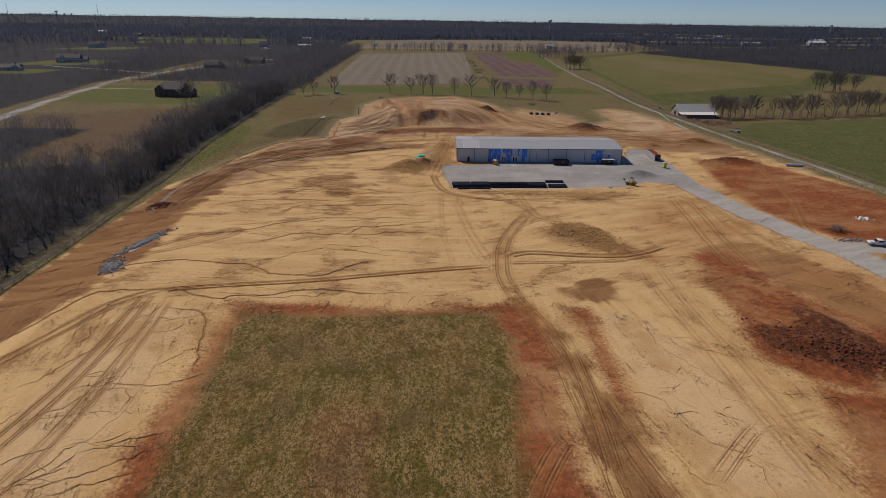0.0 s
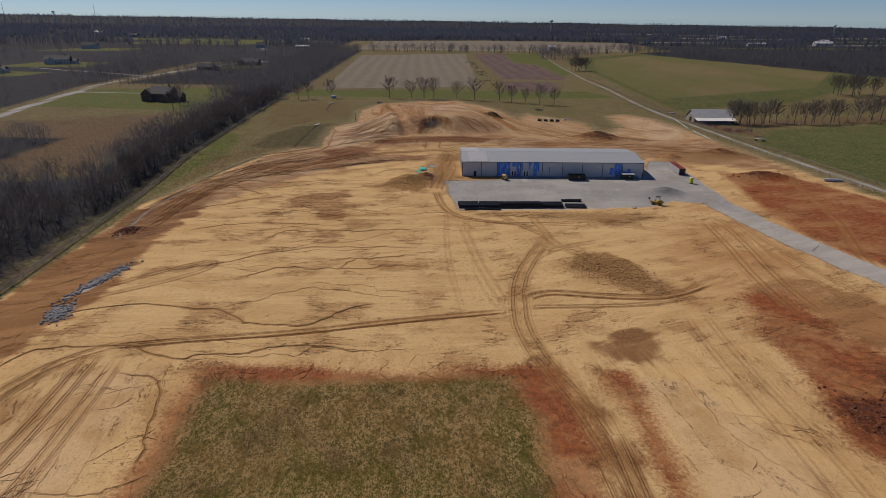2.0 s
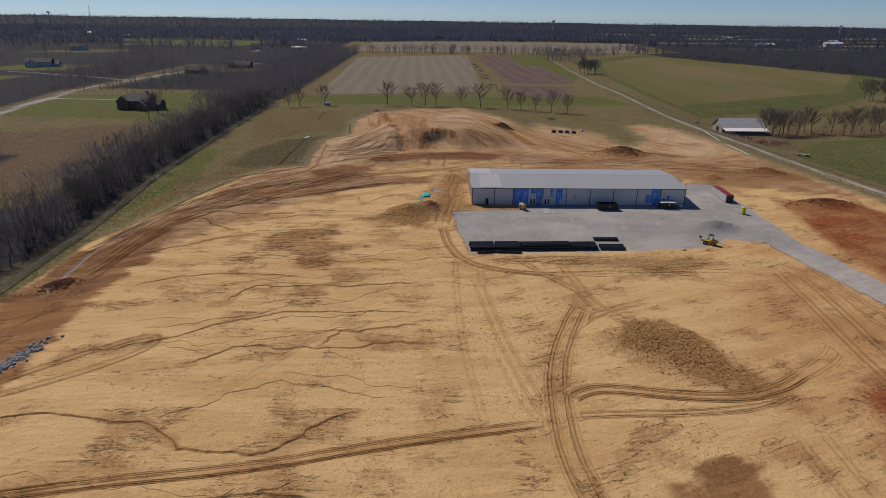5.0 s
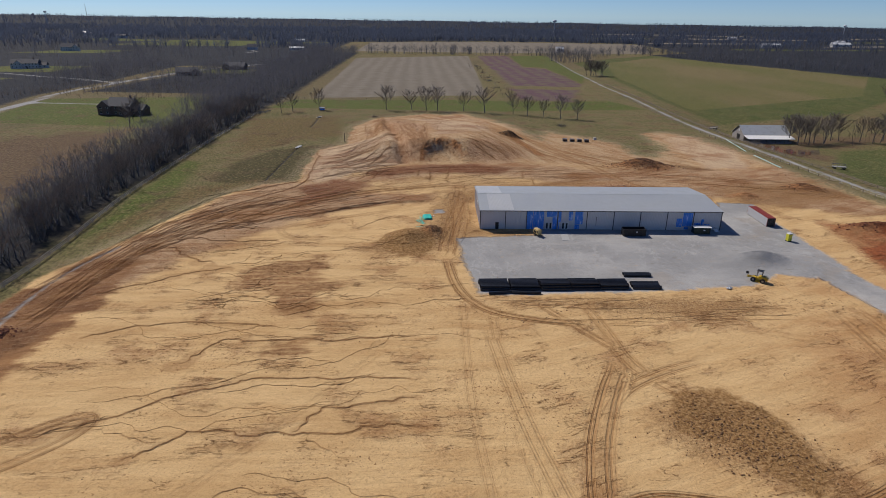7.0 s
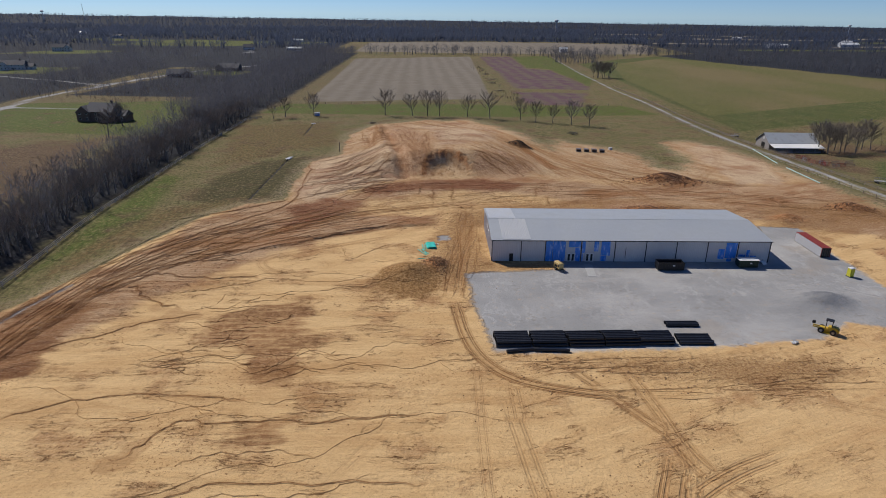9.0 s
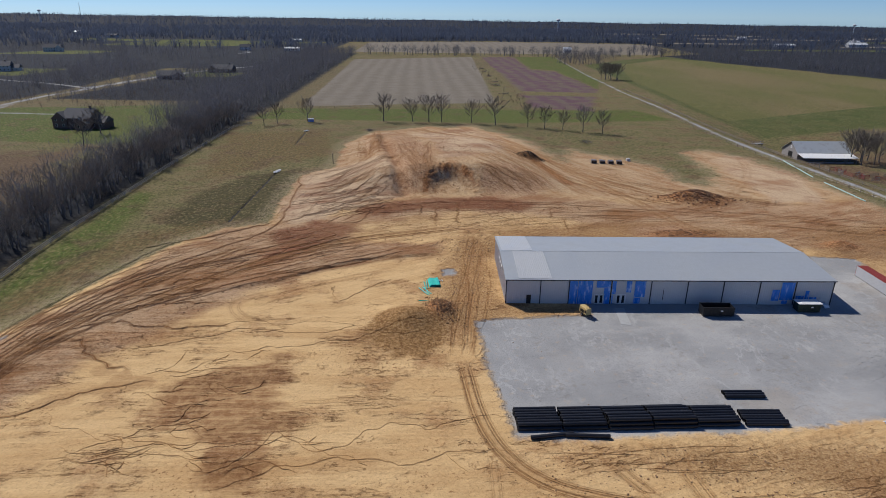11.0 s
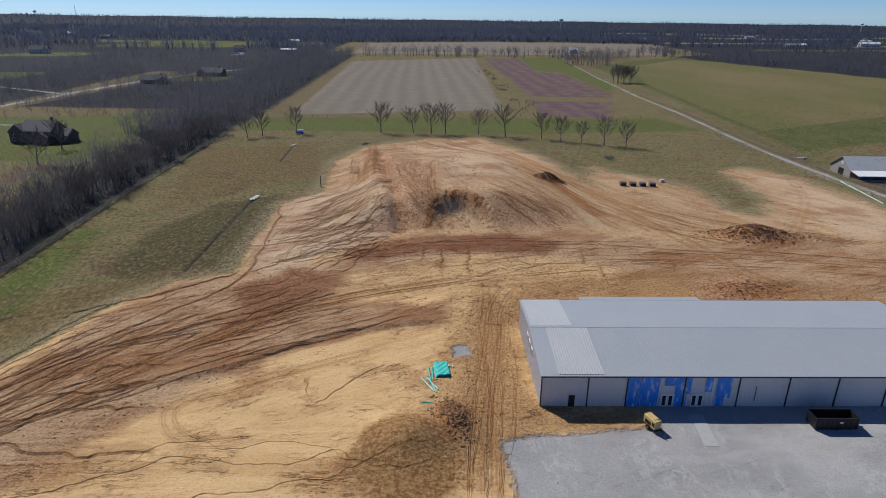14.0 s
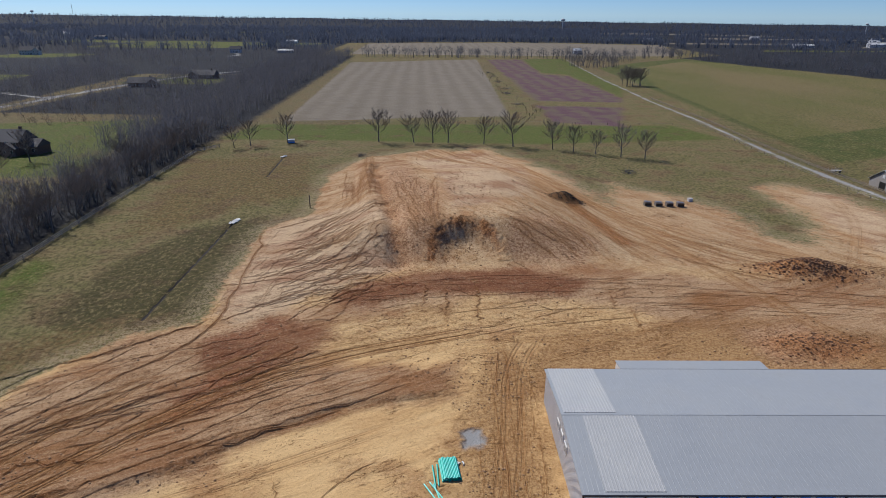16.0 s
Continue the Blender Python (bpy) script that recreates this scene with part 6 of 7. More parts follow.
for x, y, a in ((14.3, 210.3, 7), (19.4, 210.7, -4)):
    tagged(new("loose_pipe", PIPE), "single black drainage pipe lying on bare earth", "pipe", "pipe stacks").matrix_world = pose(x, y, zat(x, y) + 0.31, 0, 0, a)
teal = pipe_stack("stack of bright teal plastic sewer pipes on bare earth", on(3.2, 264.4, 0.0), 96, (13, 12, 10), SLIM, 0.1)
for x, y, a in ((0.1, 260.0, 118), (0.5, 259.6, 105), (0.1, 263.3, 92), (-0.3, 263.1, 95), (-1.9, 256.6, -3), (0.9, 260.4, 119)):
    tagged(new("loose_pipe", SLIM), "loose teal plastic pipe lying on the earth", "pipe", "teal pipes").matrix_world = pose(x, y, zat(x, y) + 0.12, 0, 0, a)
for x, y in ((3.2, 267.6), (3.6, 267.2), (2.9, 267.3)):
    f = thing("pipe_fitting", "white plastic pipe fitting beside the teal pipes", "fitting", on(x, y), rp.uniform(0, 180), "pipe fittings")
    part("elbow", rods(((0, 0, 0.12), (0.4, 0, 0.12), 0.12), ((0.4, 0, 0.12), (0.6, 0.25, 0.14), 0.12)), M["white"], f)

slab = thing("walkway_slab", "pale concrete walkway slab from the doors over the gravel", "slab", on(38.6, 245.3), -7)
part("slab_top", boxes((0, 2.0, 0, 7.5, -0.12, 0.05), bevel=0.02), M["concrete"], slab)
scrap = thing("scrap_sheet", "bent pale metal sheet leaning at the building corner", "scrap", on(84.6, 251.6), 20)
part("sheet", prism(bmesh.new(), [(0, 0), (0.5, 0.5), (1.2, 0.65), (1.9, 0.3), (1.9, 0.26), (1.2, 0.6), (0.5, 0.45), (0.04, 0)], 0, 1.4), M["white"], scrap)
part("bar", rods(((0, 0, 0.05), (1.6, 1.8, 1.0), 0.04)), M["steel"], scrap)


# ---- earth: clods on the heaps ----
def lump(seed):
    r = random.Random(seed)
    bm = bmesh.new()
    bmesh.ops.create_icosphere(bm, subdivisions=1, radius=1)
    for v in bm.verts:
        v.co *= r.uniform(0.65, 1.2)
    out = ([tuple(v.co) for v in bm.verts], [tuple(v.index for v in f.verts) for f in bm.faces])
    bm.free()
    return out


LUMPS = [lump(k) for k in range(5)]


def clods(label, material, count, x, y, sx, sy, turn, lo, hi):
    spots = []
    c, s = math.cos(turn), math.sin(turn)
    for _ in range(count):
        u, v = rt.gauss(0, sx), rt.gauss(0, sy)
        px, py = x + u * c - v * s, y + u * s + v * c
        k = lo + (hi - lo) * rt.random() ** 2.5
        spots.append((px, py, zat(px, py) + k * 0.2, k, rt.uniform(0, 6.28), rt.uniform(0.6, 1.0)))
    scatter("earth_clods", spots, LUMPS, material, label, "earth")


clods("dark red clay clods heaped on the slope", M["redearth"], 900, 79, 97, 6.5, 3.2, -0.6, 0.05, 0.34)
clods("brown earth clods on a dumped heap", M["brownearth"], 1100, 91.5, 331, 6.4, 2.4, -0.15, 0.08, 0.4)
clods("brown earth clods beside the building", M["earth"], 800, 2.8, 251.8, 1.3, 2.7, 0.2, 0.05, 0.24)
clods("brown earth clods behind the building", M["brownearth"], 420, 72, 297, 5.0, 2.4, 0.1, 0.06, 0.3)
clods("dark topsoil clods on a black heap", M["darkearth"], 260, 43.6, 383, 2.6, 1.6, 0.3, 0.1, 0.35)
clods("brown earth clods fallen from the dug face", M["brownearth"], 160, 8, 344, 6, 2.4, 0, 0.06, 0.22)
clods("red clay clods on a spread heap", M["redearth"], 320, 134, 254, 6, 2.0, -0.1, 0.08, 0.35)
clods("brown earth clods by the lane", M["brownearth"], 260, 139, 299, 3.5, 2.0, 0, 0.08, 0.35)
clods("crushed grey stone heap", M["stone"], 1500, 86.5, 230.5, 3.4, 2.0, 0.1, 0.04, 0.13)
clods("brown spoil clods beside the rail fence", M["redearth"], 900, -85.5, 197, 2.0, 1.5, 0.3, 0.06, 0.3)
clods("grey riprap stones of a check dam at the foot of the pad", M["stone"], 520, -75.2, 141.5, 1.2, 2.2, 0.35, 0.12, 0.5)
clods("grey riprap stones of a check dam below the tree belt", M["stone"], 700, -74.8, 158.5, 1.0, 4.2, -0.35, 0.12, 0.5)
clods("brown sod clods on a rough patch of the pad", M["earth"], 900, 46, 160, 6.0, 4.0, -0.75, 0.05, 0.22)
clods("scattered clods on the graded pad", M["earth"], 700, 15, 170, 34, 40, 0, 0.04, 0.14)
clods("white broken concrete rubble", M["white"], 60, 138.7, 175.7, 1.3, 1.0, 0, 0.15, 0.6)
clods("grey rubble beside the haul road", M["stone"], 90, 122, 157, 2.2, 0.9, 0, 0.1, 0.5)


def strewn_clods(label, material, count, corners, lo, hi):
    """Small clods all over a quarter of the site, between four corners."""
    a, b, c, d = (np.array(q, float) for q in corners)
    spots = []
    for _ in range(count):
        u, v = rt.random(), rt.random()
        x, y = (a * (1 - u) + b * u) * (1 - v) + (d * (1 - u) + c * u) * v
        if noise.noise((x * 0.06, y * 0.06, 4)) < rt.uniform(-0.35, 0.25):
            continue
        k = lo + (hi - lo) * rt.random() ** 3
        spots.append((x, y, zat(x, y) + k * 0.15, k, rt.uniform(0, 6.28), rt.uniform(0.5, 0.9)))
    scatter("earth_clods", spots, LUMPS, material, label, "earth")


strewn_clods("small brown clods strewn over the stockpile hill", M["clay"], 3600, ((-16, 332), (52, 334), (30, 470), (-26, 465)), 0.07, 0.34)
strewn_clods("small clods strewn over the eroded slope", M["clay"], 2200, ((-86, 232), (-30, 262), (-18, 312), (-60, 304)), 0.06, 0.24)
strewn_clods("churned clods on the scraped ground behind the building", M["clay"], 3000, ((-16, 286), (150, 288), (146, 330), (-14, 330)), 0.06, 0.28)
strewn_clods("churned clods in the strip beside the building", M["clay"], 1500, ((2, 234), (15, 250), (18, 300), (3, 296)), 0.05, 0.22)
strewn_clods("pale clods in the grass east of the hill", M["clay"], 1500, ((54, 340), (100, 340), (92, 410), (50, 410)), 0.07, 0.3)
strewn_clods("small clods on the bank before the gravel yard", M["clay"], 1200, ((12, 198), (92, 190), (92, 208), (12, 208)), 0.05, 0.2)


def brush_pile(label, x, y, size, count, material, group="brush piles"):
    b = thing("brush_pile", label, "brush", on(x, y), rt.uniform(0, 180), group)
    store = ([], [])
    for _ in range(count):
        a = Vector((rt.gauss(0, size * 0.5), rt.gauss(0, size * 0.3), rt.uniform(0, size * 0.25)))
        d = Vector((rt.gauss(0, 1), rt.gauss(0, 0.6), rt.uniform(-0.1, 0.5))).normalized()
        stick(store, a, a + d * rt.uniform(0.4, 0.9) * size, 0.06 * rt.uniform(0.6, 1.8), 0, 4)
    part("branches", raw("branches", *store, material), material, b)


brush_pile("heap of cut grey branches on the grass", 79.4, 430.5, 3.6, 70, M["bark"])
brush_pile("low heap of cut branches at the edge of the spoil hill", -27, 460, 3.0, 60, M["bark"])
brush_pile("tangle of roots and branches on red clay", 122.4, 164.2, 2.6, 80, M["wood"])
for x, y in ((73.5, 880), (70.5, 775), (67, 686), (66, 622), (70, 720), (72, 830)):
    brush_pile("dark brush heap between the tilled fields", x, y, 4.0, 60, M["bark"])

# ---- pallets, huts and odds at the back of the site ----
for k, x in enumerate((71.6, 75.2, 78.8, 82.4)):
    p = thing("block_pallet", "grey block stack wrapped in dark film on a pallet", "pallet", on(x, 387.2), rt.uniform(-6, 6), "block pallets")
    part("pallet", boxes((-1.1, 1.1, -0.9, 0.9, 0.1, 0.16), (-1.1, 1.1, -0.9, -0.75, 0, 0.1), (-1.1, 1.1, 0.75, 0.9, 0, 0.1)), M["wood"], p)
    part("block_stack", boxes((-1.05, 0.0, -0.85, 0.85, 0.17, 1.5), (0.03, 1.05, -0.85, 0.85, 0.17, 1.4), bevel=0.04), M["steel"], p)
    part("film", boxes((-1.08, 1.08, -0.88, -0.86, 0.2, 1.0)), M["bin"], p, "dark wrapping film")
small = thing("block_pallet", "small pale block stack standing apart", "pallet", on(88.2, 393.2), 10, "block pallets")
part("block_stack", boxes((-0.7, 0.7, -0.6, 0.6, 0.0, 1.1), bevel=0.04), M["siding"], small)
hut = thing("storage_box", "pale blue and white storage box beside a tree", "box", on(-62.3, 489.6), 12)
part("body", boxes((-1.5, 1.5, -1.0, 1.0, 0.15, 1.7), bevel=0.05), M["siding"], hut)
part("lid", boxes((-1.6, 1.6, -1.1, 1.1, 1.7, 1.85), bevel=0.04), M["white"], hut)
part("band", boxes((-1.52, 1.52, -1.03, -1.0, 0.3, 0.9)), M["blue"], hut, "blue lower band")


def crumpled(label, x, y, w, l, turn):
    c = thing("plastic_sheet", label, "sheet", on(x, y, 0.05), turn, "plastic sheets")
    bm = bmesh.new()
    bmesh.ops.create_grid(bm, x_segments=7, y_segments=9, size=0.5)
    for v in bm.verts:
        v.co = Vector((v.co.x * w * rt.uniform(0.8, 1.15), v.co.y * l, rt.uniform(0.03, 0.4)))
    made = bmesh.ops.solidify(bm, geom=bm.faces[:], thickness=0.02)
    part("sheet", bm, M["white"], c)


crumpled("crumpled white plastic sheet at the end of a trench", -56.6, 373.5, 1.8, 4.6, -14)
crumpled("crumpled white plastic sheet in the grass", -59.8, 459.5, 1.8, 3.6, -20)
crumpled("pale scrap of sheet on the earth", 70.0, 213.2, 1.5, 0.9, 30)
stake = thing("survey_post", "tall pale timber post at the edge of the bare earth", "post", on(-36.6, 386), 0)
part("post", boxes((-0.15, 0.15, -0.15, 0.15, -0.3, 4.2), bevel=0.02), M["wood"], stake)


# ---- fences ----
def fence(label, pts, gap, tall, rails, post_mat, rail_mat, wire=0.0):
    """Posts along a line with rails from post to post."""
    f = thing("fence", label, "fence")
    line_pts, left = [], 0.0
    for a, b in zip(pts, pts[1:]):
        n = max(1, round(math.dist(a, b) / gap))
        line_pts += [(a[0] + (b[0] - a[0]) * k / n, a[1] + (b[1] - a[1]) * k / n) for k in range(n)]
    line_pts.append(pts[-1])
    post = mesh_of("post", boxes((-0.09, 0.09, -0.09, 0.09, -0.4, tall), bevel=0.02), post_mat)
    rail = mesh_of("rail", boxes((0, 1, -0.03, 0.03, -0.09, 0.09)) if not wire else rods(((0, 0, 0), (1, 0, 0), wire), n=4), rail_mat)
    for k, (x, y) in enumerate(line_pts):
        z = zat(x, y)
        p = part("post", post, None, f)
        p.location, p.rotation_euler = (x, y, z), (rt.gauss(0, 0.02), rt.gauss(0, 0.02), 0)
        if k + 1 < len(line_pts):
            x2, y2 = line_pts[k + 1]
            z2 = zat(x2, y2)
            for h in rails:
                d = Vector((x2 - x, y2 - y, z2 - z))
                r = part("rail", rail, None, f)
                r.matrix_local = Matrix.Translation((x, y, z + h)) @ d.to_track_quat("X", "Z").to_matrix().to_4x4() @ Matrix.Diagonal((d.length, 1, 1, 1))
    return f


fence("dark three-rail timber fence along the tree belt", [(-96.5, 96), (-97, 166), (-98.5, 223), (-98.8, 262), (-100.5, 380), (-100, 470), (-93, 480)], 4.6, 1.5, (0.5, 0.95, 1.4), M["darkwood"], M["darkwood"])
LANE_W = [(x - 5.5, y) for x, y in ((171, 190), (167, 260), (163, 312), (159, 366), (156, 400), (156.5, 434), (159, 490), (163, 566))]
LANE_E = [(x + 4.5, y) for x, y in ((171, 190), (167, 260), (163, 312), (159, 366), (156, 400), (156.5, 434), (159, 490), (163, 566), (166, 660))]
fence("wire fence on weathered posts along the lane", LANE_W, 6.0, 1.4, (0.6, 1.2), M["wood"], M["steel"], 0.025)
fence("timber rail fence between the lane and the pasture", LANE_E, 6.0, 1.4, (0.6, 1.15), M["wood"], M["wood"])
fence("post fence between the grass strip and the tilled fields", [(-92, 546), (60, 549), (140, 540)], 9, 1.3, (1.1,), M["wood"], M["steel"], 0.02)
LONGPIPE = mesh_of("pipe", hollow(0.2, 6.0, 10), M["palegreen"])
for (x0, y0), (x1, y1), n in (((155.2, 391), (150.8, 363), 5), ((150.4, 355), (149.4, 331), 4)):
    a = math.atan2(y1 - y0, x1 - x0)
    for k in range(n):
        x, y = x0 + (x1 - x0) * k / n, y0 + (y1 - y0) * k / n
        tagged(new("long_pipe", LONGPIPE), "pale green plastic pipe laid out beside the lane", "pipe", "pipes by the lane").matrix_world = pose(x, y, zat(x, y) + 0.2, 0, 0, math.degrees(a))
tagged(new("culvert_pipe", mesh_of("culvert_pipe", hollow(0.6, 6.5, 16), M["siding"])), "pale corrugated culvert pipe lying on bare earth", "pipe").matrix_world = pose(155.0, 246.8, zat(157, 246.5) + 0.55, 0, 0, -8)

# ---- barn and farmyard past the lane ----
barn = thing("barn", "weathered grey barn with a galvanised roof and open lean-to", "barn", (180, 415, zat(190, 422) - 0.1), -2)
BX, BY = 25.0, 20.0
part("front_wall", boxes((0, BX, 6.0, 6.15, 0, 4.4)), M["barnwall"], barn)
part("back_wall", boxes((0, BX, BY - 0.15, BY, 0, 3.6)), M["barnwall"], barn)
for x in (0.0, BX - 0.15):
    part("gable_wall", prism(bmesh.new(), [(6.15, 0), (BY - 0.15, 0), (BY - 0.15, 3.6), (12.5, 8.2), (6.15, 4.4)], x, x + 0.15), M["barnwall"], barn)
# no opening is cut: a black slab stands for the shade in the doorway
part("barn_door", boxes((-0.08, -0.02, 10.5, 14.0, 0, 3.6), bevel=0.01), M["bin"], barn, "black panel for the shade inside the open barn doorway")
part("loft_door", boxes((-0.08, -0.02, 11.7, 13.1, 5.2, 6.4), bevel=0.01), M["siding"], barn, "pale loft hatch")
for (ya, za), (yb, zb), m in (((5.5, 4.1), (12.5, 8.45), "barnroof"), ((BY + 0.5, 3.4), (12.5, 8.45), "barnroof"), ((-0.6, 2.9), (5.45, 3.95), "white")):
    part("roof_sheet", drawn(ribbed(-0.6, BX + 0.6, 0.7, 0.1, 0.05, 0.08), lambda u, v: (u, ya, za + v), lambda u, v: (u, yb, zb + v)), M[m], barn, "pale lean-to roof sheet" if m == "white" else "")
for k in range(6):
    part("lean_to_post", boxes((k * BX / 5 - 0.12, k * BX / 5 + 0.12, -0.1, 0.14, 0, 2.9)), M["wood"], barn)
part("feed_panel", boxes((2, BX - 1, 0.2, 0.3, 0.2, 1.1)), M["barnwall"], barn)
for k, (x, y, a, m) in enumerate(((167, 388, 10, "wood"), (172, 384, -15, "pen"), (176, 386, 60, "pen"), (179, 379, 5, "pen"), (172, 376, 80, "steel"), (177, 373, 0, "pen"), (183, 383, 40, "steel"), (186, 376, -10, "pen"), (168, 379, 85, "wood"), (181, 371, 15, "steel"), (174, 380, 30, "pen"), (177, 377, 100, "pen"), (180, 374, 70, "pen"), (184, 379, 110, "steel"), (188, 382, 5, "wood"), (192, 379, -20, "wood"), (196, 384, 10, "wood"), (171, 390, 120, "steel"))):
    g = thing("livestock_gate", "painted tubular livestock gate in the farmyard", "gate", on(x, y), a, "yard gates")
    part("gate_frame", rods(((0, 0, 0.2), (0, 0, 1.6), 0.05), ((4.2, 0, 0.2), (4.2, 0, 1.6), 0.08), ((0, 0, 1.55), (4.2, 0, 1.55), 0.08), ((0, 0, 0.25), (4.2, 0, 0.25), 0.05)), M[m], g)
    for h in (0.55, 0.85, 1.2):
        part("bar", rods(((0, 0, h), (4.2, 0, h), 0.06), n=6), M[m], g)


def wagon(name, label, x, y, turn, mat):
    w = thing(name, label, "farm machine", on(x, y), turn, "farm machines")
    part("bed", boxes((-2.6, 2.6, -1.1, 1.1, 0.9, 1.1), bevel=0.03), M[mat], w)
    for xx in (-2.5, -0.8, 0.9, 2.4):
        part("stake", boxes((xx, xx + 0.1, -1.1, -1.0, 1.1, 2.2)), M[mat], w)
        part("stake", boxes((xx, xx + 0.1, 1.0, 1.1, 1.1, 2.2)), M[mat], w)
    part("side_rail", boxes((-2.6, 2.6, -1.14, -1.1, 1.9, 2.1)), M[mat], w)
    part("drawbar", rods(((2.6, 0, 0.8), (5.0, 0, 0.5), 0.06)), M["steel"], w)
    for xx in (-1.8, 1.8):
        for yy in (-1.0, 1.0):
            wheel(w, xx, yy, 0.5, 0.5, 0.25)


wagon("hay_wagon", "rusty dark hay wagon standing in the pasture", 178, 336.5, 160, "darkwood")
wagon("hay_wagon", "dark stake-sided hay wagon near the barn", 176, 450, 10, "darkwood")


def pickup(x, y, turn):
    t = thing("pickup_truck", "white pickup truck parked beside the haul road", "truck", on(x, y), turn)
    part("body", boxes((-2.8, 2.7, -0.95, 0.95, 0.5, 1.05), (0.9, 2.7, -0.92, 0.92, 1.0, 1.2), bevel=0.08), M["white"], t)
    cab = part("cab", prism(bmesh.new(), [(-0.9, 1.0), (1.25, 1.0), (0.55, 1.75), (-0.75, 1.78)], -0.85, 0.85), M["white"], t)
    cab.matrix_local = pose(0, 0, 0, 0, 0, -90)
    part("side_glass", boxes((-0.7, 0.6, -0.87, 0.87, 1.15, 1.6)), M["glass"], t, "dark side glass")
    part("windscreen", prism(bmesh.new(), [(0.63, 1.7), (1.22, 1.08), (1.25, 1.1), (0.67, 1.73)], -0.75, 0.75), M["glass"], t).matrix_local = pose(0, 0, 0, 0, 0, -90)
    for y0 in (-0.95, 0.87):
        part("bed_side", boxes((-2.8, -0.9, y0, y0 + 0.08, 1.0, 1.35), bevel=0.02), M["white"], t)
    part("tailgate", boxes((-2.8, -2.72, -0.87, 0.87, 1.0, 1.35)), M["white"], t)
    part("bed_floor", boxes((-2.72, -0.95, -0.85, 0.85, 1.05, 1.08)), M["bin"], t)
    part("tool_box", boxes((-1.4, -0.95, -0.8, 0.8, 1.1, 1.45), bevel=0.02), M["steel"], t)
    part("bumper", boxes((2.7, 2.82, -0.9, 0.9, 0.5, 0.75), bevel=0.03), M["steel"], t)
    for yy in (-0.7, 0.7):
        part("headlight", boxes((2.68, 2.73, yy - 0.18, yy + 0.18, 0.85, 1.0)), M["skylight"], t)
    for xx in (-1.8, 1.8):
        for yy in (-0.85, 0.85):
            wheel(t, xx, yy, 0.4, 0.4, 0.25)


pickup(126.6, 152.6, 170)


# ---- houses ----
def house(label, x, y, turn, w, d, eave, rise, wall, roof="shingle", wings=(), group="houses"):
    h = thing("house", label, "house", on(x, y), turn, group)

    def block(cx, cy, bw, bd, e, r, along_x=True):
        part("wall", boxes((cx - bw / 2, cx + bw / 2, cy - bd / 2, cy + bd / 2, -0.3, e)), M[wall], h)
        o = 0.5
        if along_x:
            rf = prism(bmesh.new(), [(cy - bd / 2 - o, e - 0.1), (cy, e + r), (cy + bd / 2 + o, e - 0.1)], cx - bw / 2 - o, cx + bw / 2 + o)
            part("roof", rf, M[roof], h)
            part("gable", prism(bmesh.new(), [(cy - bd / 2, e), (cy, e + r * 0.9), (cy + bd / 2, e)], cx - bw / 2 - o - 0.02, cx - bw / 2 - o), M[wall], h)
        else:
            rf = prism(bmesh.new(), [(-bw / 2 - o, e - 0.1), (0, e + r), (bw / 2 + o, e - 0.1)], -bd / 2 - o, bd / 2 + o)
            part("roof", rf, M[roof], h).matrix_local = Matrix.Translation((cx, cy, 0)) @ pose(0, 0, 0, 0, 0, 90)
            gb = part("gable", prism(bmesh.new(), [(-bw / 2, e), (0, e + r * 0.9), (bw / 2, e)], -bd / 2 - o - 0.02, -bd / 2 - o), M[wall], h)
            gb.matrix_local = Matrix.Translation((cx, cy, 0)) @ pose(0, 0, 0, 0, 0, 90)
        n = max(2, int(bw / 3.2))
        for floor_z in ((1.0,) if e < 4 else (1.0, 3.9)):
            for k in range(n):
                wx = cx - bw / 2 + (k + 0.5) * bw / n
                win = part("window", boxes((wx - 0.6, wx + 0.6, cy - bd / 2 - 0.06, cy - bd / 2 + 0.02, floor_z, floor_z + 1.5), bevel=0.02), M["white"], h, "white framed window")
                part("pane", boxes((wx - 0.5, wx + 0.5, cy - bd / 2 - 0.08, cy - bd / 2 - 0.06, floor_z + 0.1, floor_z + 1.4)), M["glass"], win)

    block(0, 0, w, d, eave, rise)
    for row in wings:
        block(*row)
    part("door", boxes((w * 0.08, w * 0.08 + 1.1, -d / 2 - 0.08, -d / 2 - 0.02, 0, 2.1), bevel=0.02), M["bin"], h)
    part("chimney", boxes((w * 0.28, w * 0.28 + 1.0, 0.3, 1.2, eave, eave + rise + 1.2), bevel=0.03), M["brick"], h)
    return h


house("large dark-roofed brick house on a lawn behind the tree belt", -178, 470, -8, 15, 11, 5.6, 4.4, "brick", wings=((-9.0, -1.5, 8, 9, 5.0, 3.6, False), (9.5, 1.0, 8, 8, 3.4, 2.8), (4.0, -6.0, 6.5, 4, 3.2, 2.4, False)))
house("dark-roofed brick house among bare trees", -229, 727, 10, 20, 11, 3.4, 4.0, "brick", wings=((9, -4, 8, 8, 3.4, 3.0, False),))
house("dark-roofed brick house beside the road", -199, 791, -6, 22, 11, 3.4, 4.2, "brick", wings=((-8, -4, 8, 8, 3.4, 3.4, False),))
house("wide pale house with a grey roof", -417, 783, 12, 26, 12, 5.4, 4.2, "siding", wings=((14, 1, 12, 9, 3.4, 3.0), (-5, -6, 7, 5, 5.2, 3.4, False)))
house("long low pale house with a dark roof", -424, 676, 4, 26, 10, 3.2, 3.0, "siding", wings=((11, -4, 8, 7, 3.2, 2.6, False),))
house("pale gabled house on a far lawn", -541, 1112, 8, 24, 12, 6.0, 5.0, "siding", wings=((10, -5, 9, 7, 5.6, 4.2, False),))
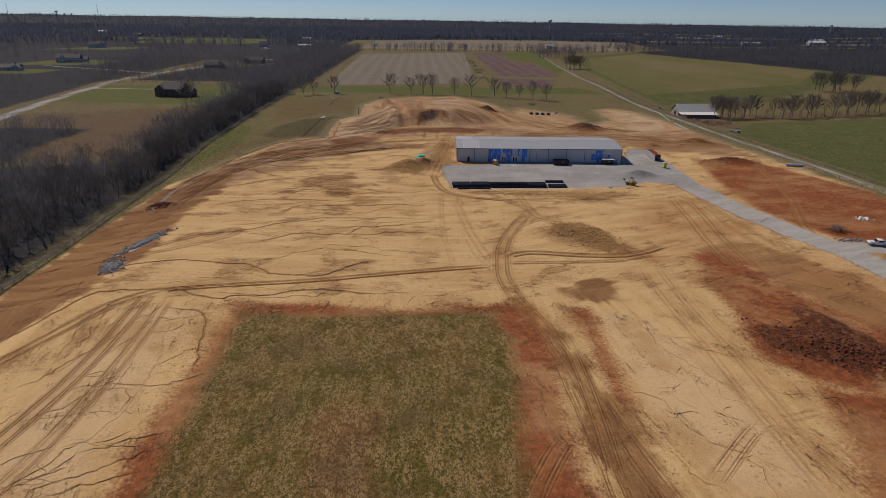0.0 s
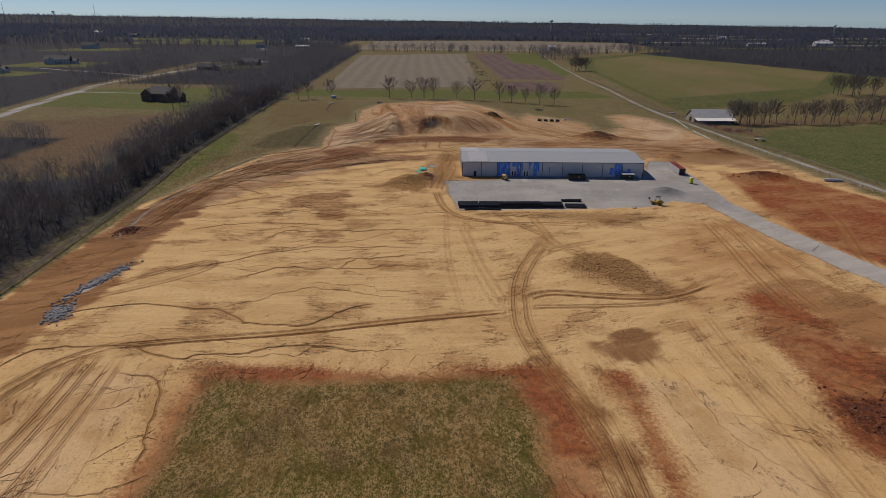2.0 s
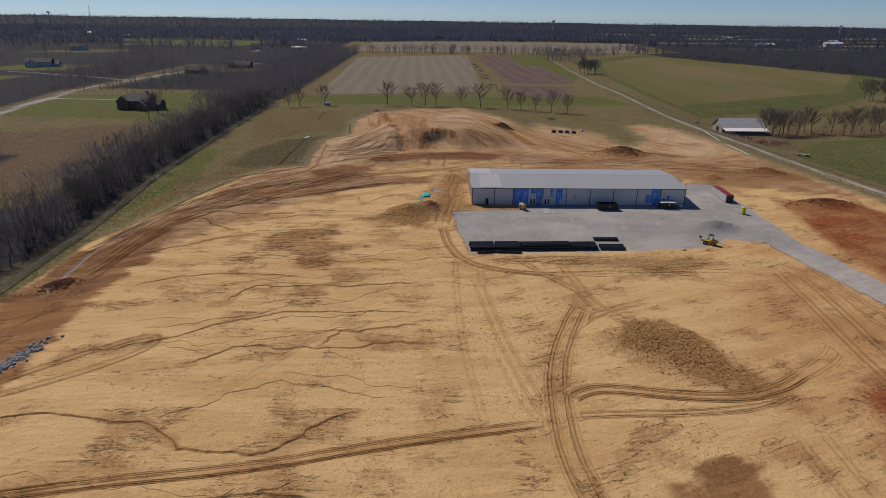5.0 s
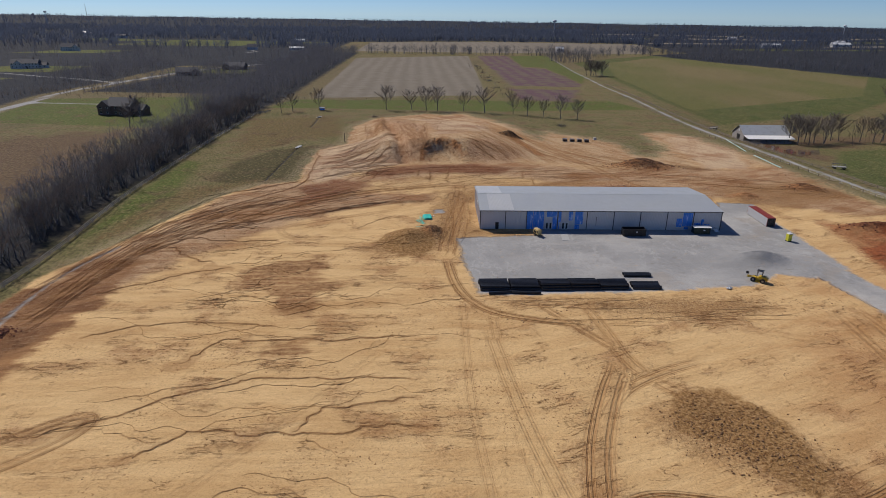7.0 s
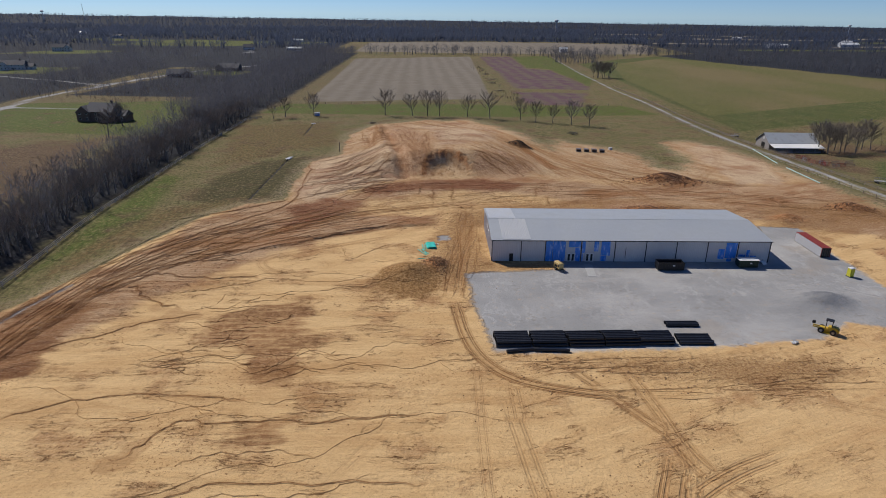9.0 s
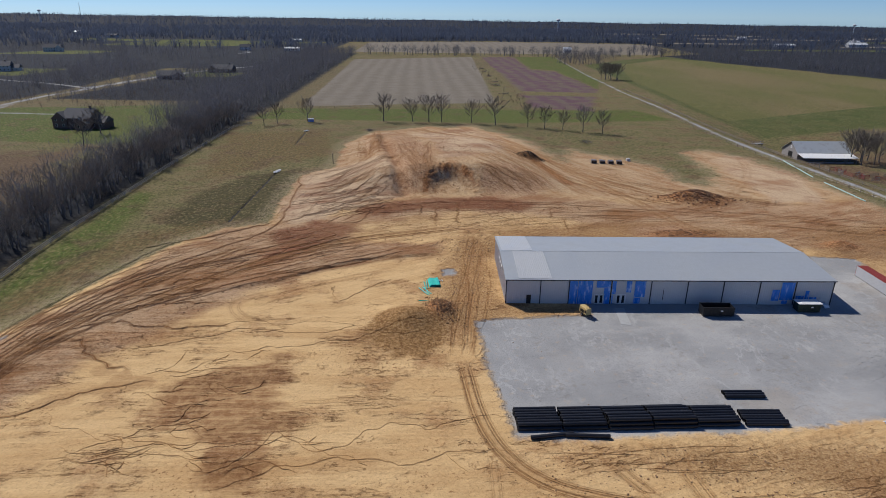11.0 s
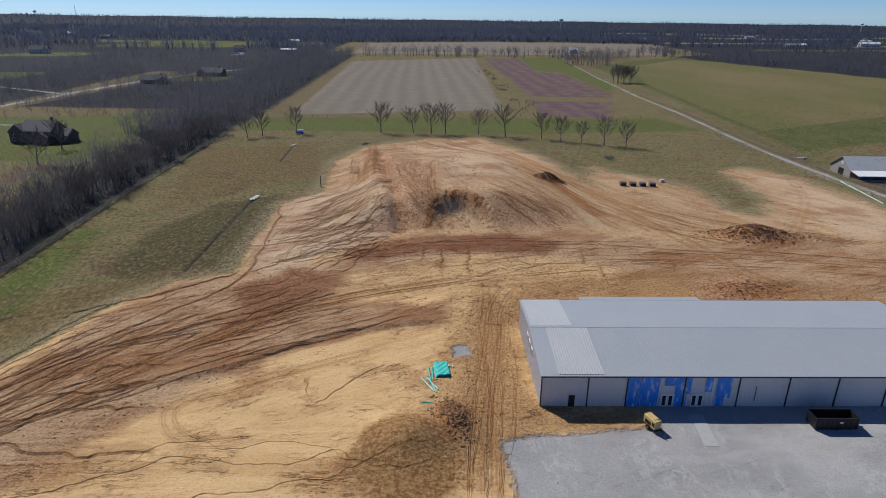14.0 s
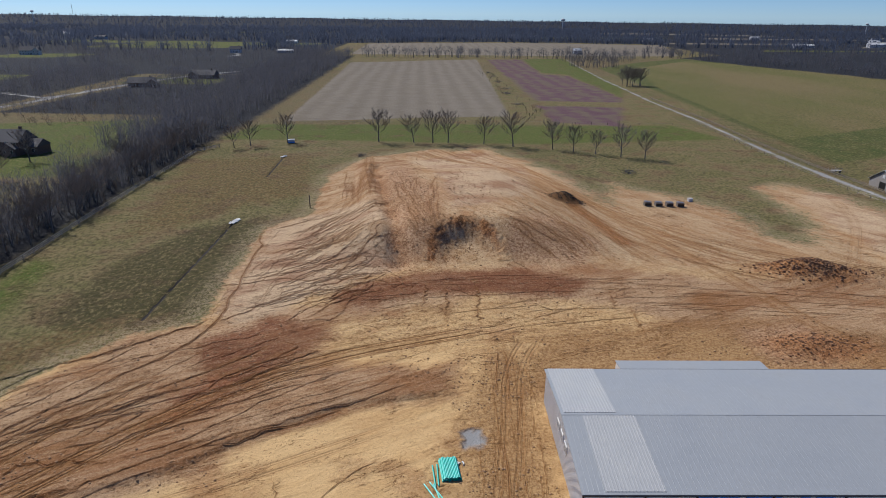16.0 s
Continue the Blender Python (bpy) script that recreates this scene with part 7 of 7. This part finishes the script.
house("dark-roofed house in the far woods", -278, 1182, 5, 16, 10, 5.2, 4.5, "siding")
house("long white-roofed shed in the woods", -206, 1194, 3, 24, 10, 3.6, 2.0, "siding", "white")
house("white-roofed shed far off in the woods", -266, 1560, 0, 22, 12, 4.5, 2.5, "siding", "white")
house("white farmhouse at the end of the lane", 252, 1218, 4, 13, 9, 5.2, 3.6, "siding", "white")
house("long pale shed beyond the pasture woods", 792, 1500, 5, 44, 14, 5, 3, "siding", "white")
house("pale shed with a white roof far beyond the pasture", 952, 1500, -5, 40, 14, 6, 4, "siding", "white")
for x, y, k in ((560, 1760, 3), (900, 1900, 8), (1200, 1850, -4), (330, 2050, 2), (1050, 1650, 6), (-900, 1900, 4), (-700, 1650, -6)):
    house("small pale farm building far off among woods", x, y, k, 24, 11, 5, 3.4, "siding", "white" if k > 2 else "shingle", group="far houses")


# ---- water towers and masts on the skyline ----
def water_tower(x, y, top, r):
    z = zat(x, y)
    w = thing("water_tower", "pale grey water tower on the skyline", "tower", (x, y, z), 0, "water towers")
    bm = bmesh.new()
    bmesh.ops.create_uvsphere(bm, u_segments=20, v_segments=10, radius=1, matrix=Matrix.Translation((0, 0, top - z - r * 0.55)) @ Matrix.Diagonal((r, r, r * 0.6, 1)))
    part("tank", bm, M["siding"], w)
    part("stem", rod(bmesh.new(), (0, 0, -2), (0, 0, top - z - r), r * 0.28, r * 0.2, 12), M["siding"], w)
    part("foot", rod(bmesh.new(), (0, 0, -2), (0, 0, 5), r * 0.5, r * 0.25, 12), M["siding"], w)


water_tower(535, 2600, 46, 8)
water_tower(1697, 2600, 38, 6)
water_tower(-1614, 3000, 60, 7)


def mast(x, y, top):
    z = zat(x, y)
    m = thing("radio_mast", "thin steel lattice radio mast on the skyline", "mast", (x, y, z), 0, "masts")
    for k in range(3):
        a = k * 2.094
        part("leg", rods(((math.cos(a) * 1.4, math.sin(a) * 1.4, -2), (math.cos(a) * 0.3, math.sin(a) * 0.3, top - z), 0.25), n=4), M["steel"], m)
    for h in range(5, int(top - z), 8):
        part("ring", rods(((-0.9, 0.5, h), (0.9, 0.5, h), 0.12), ((0.9, 0.5, h), (0, -1, h), 0.12), ((0, -1, h), (-0.9, 0.5, h), 0.12), n=4), M["steel"], m)


mast(-1241, 2600, 84)
mast(-1583, 2600, 84)
mast(207, 2600, 46)
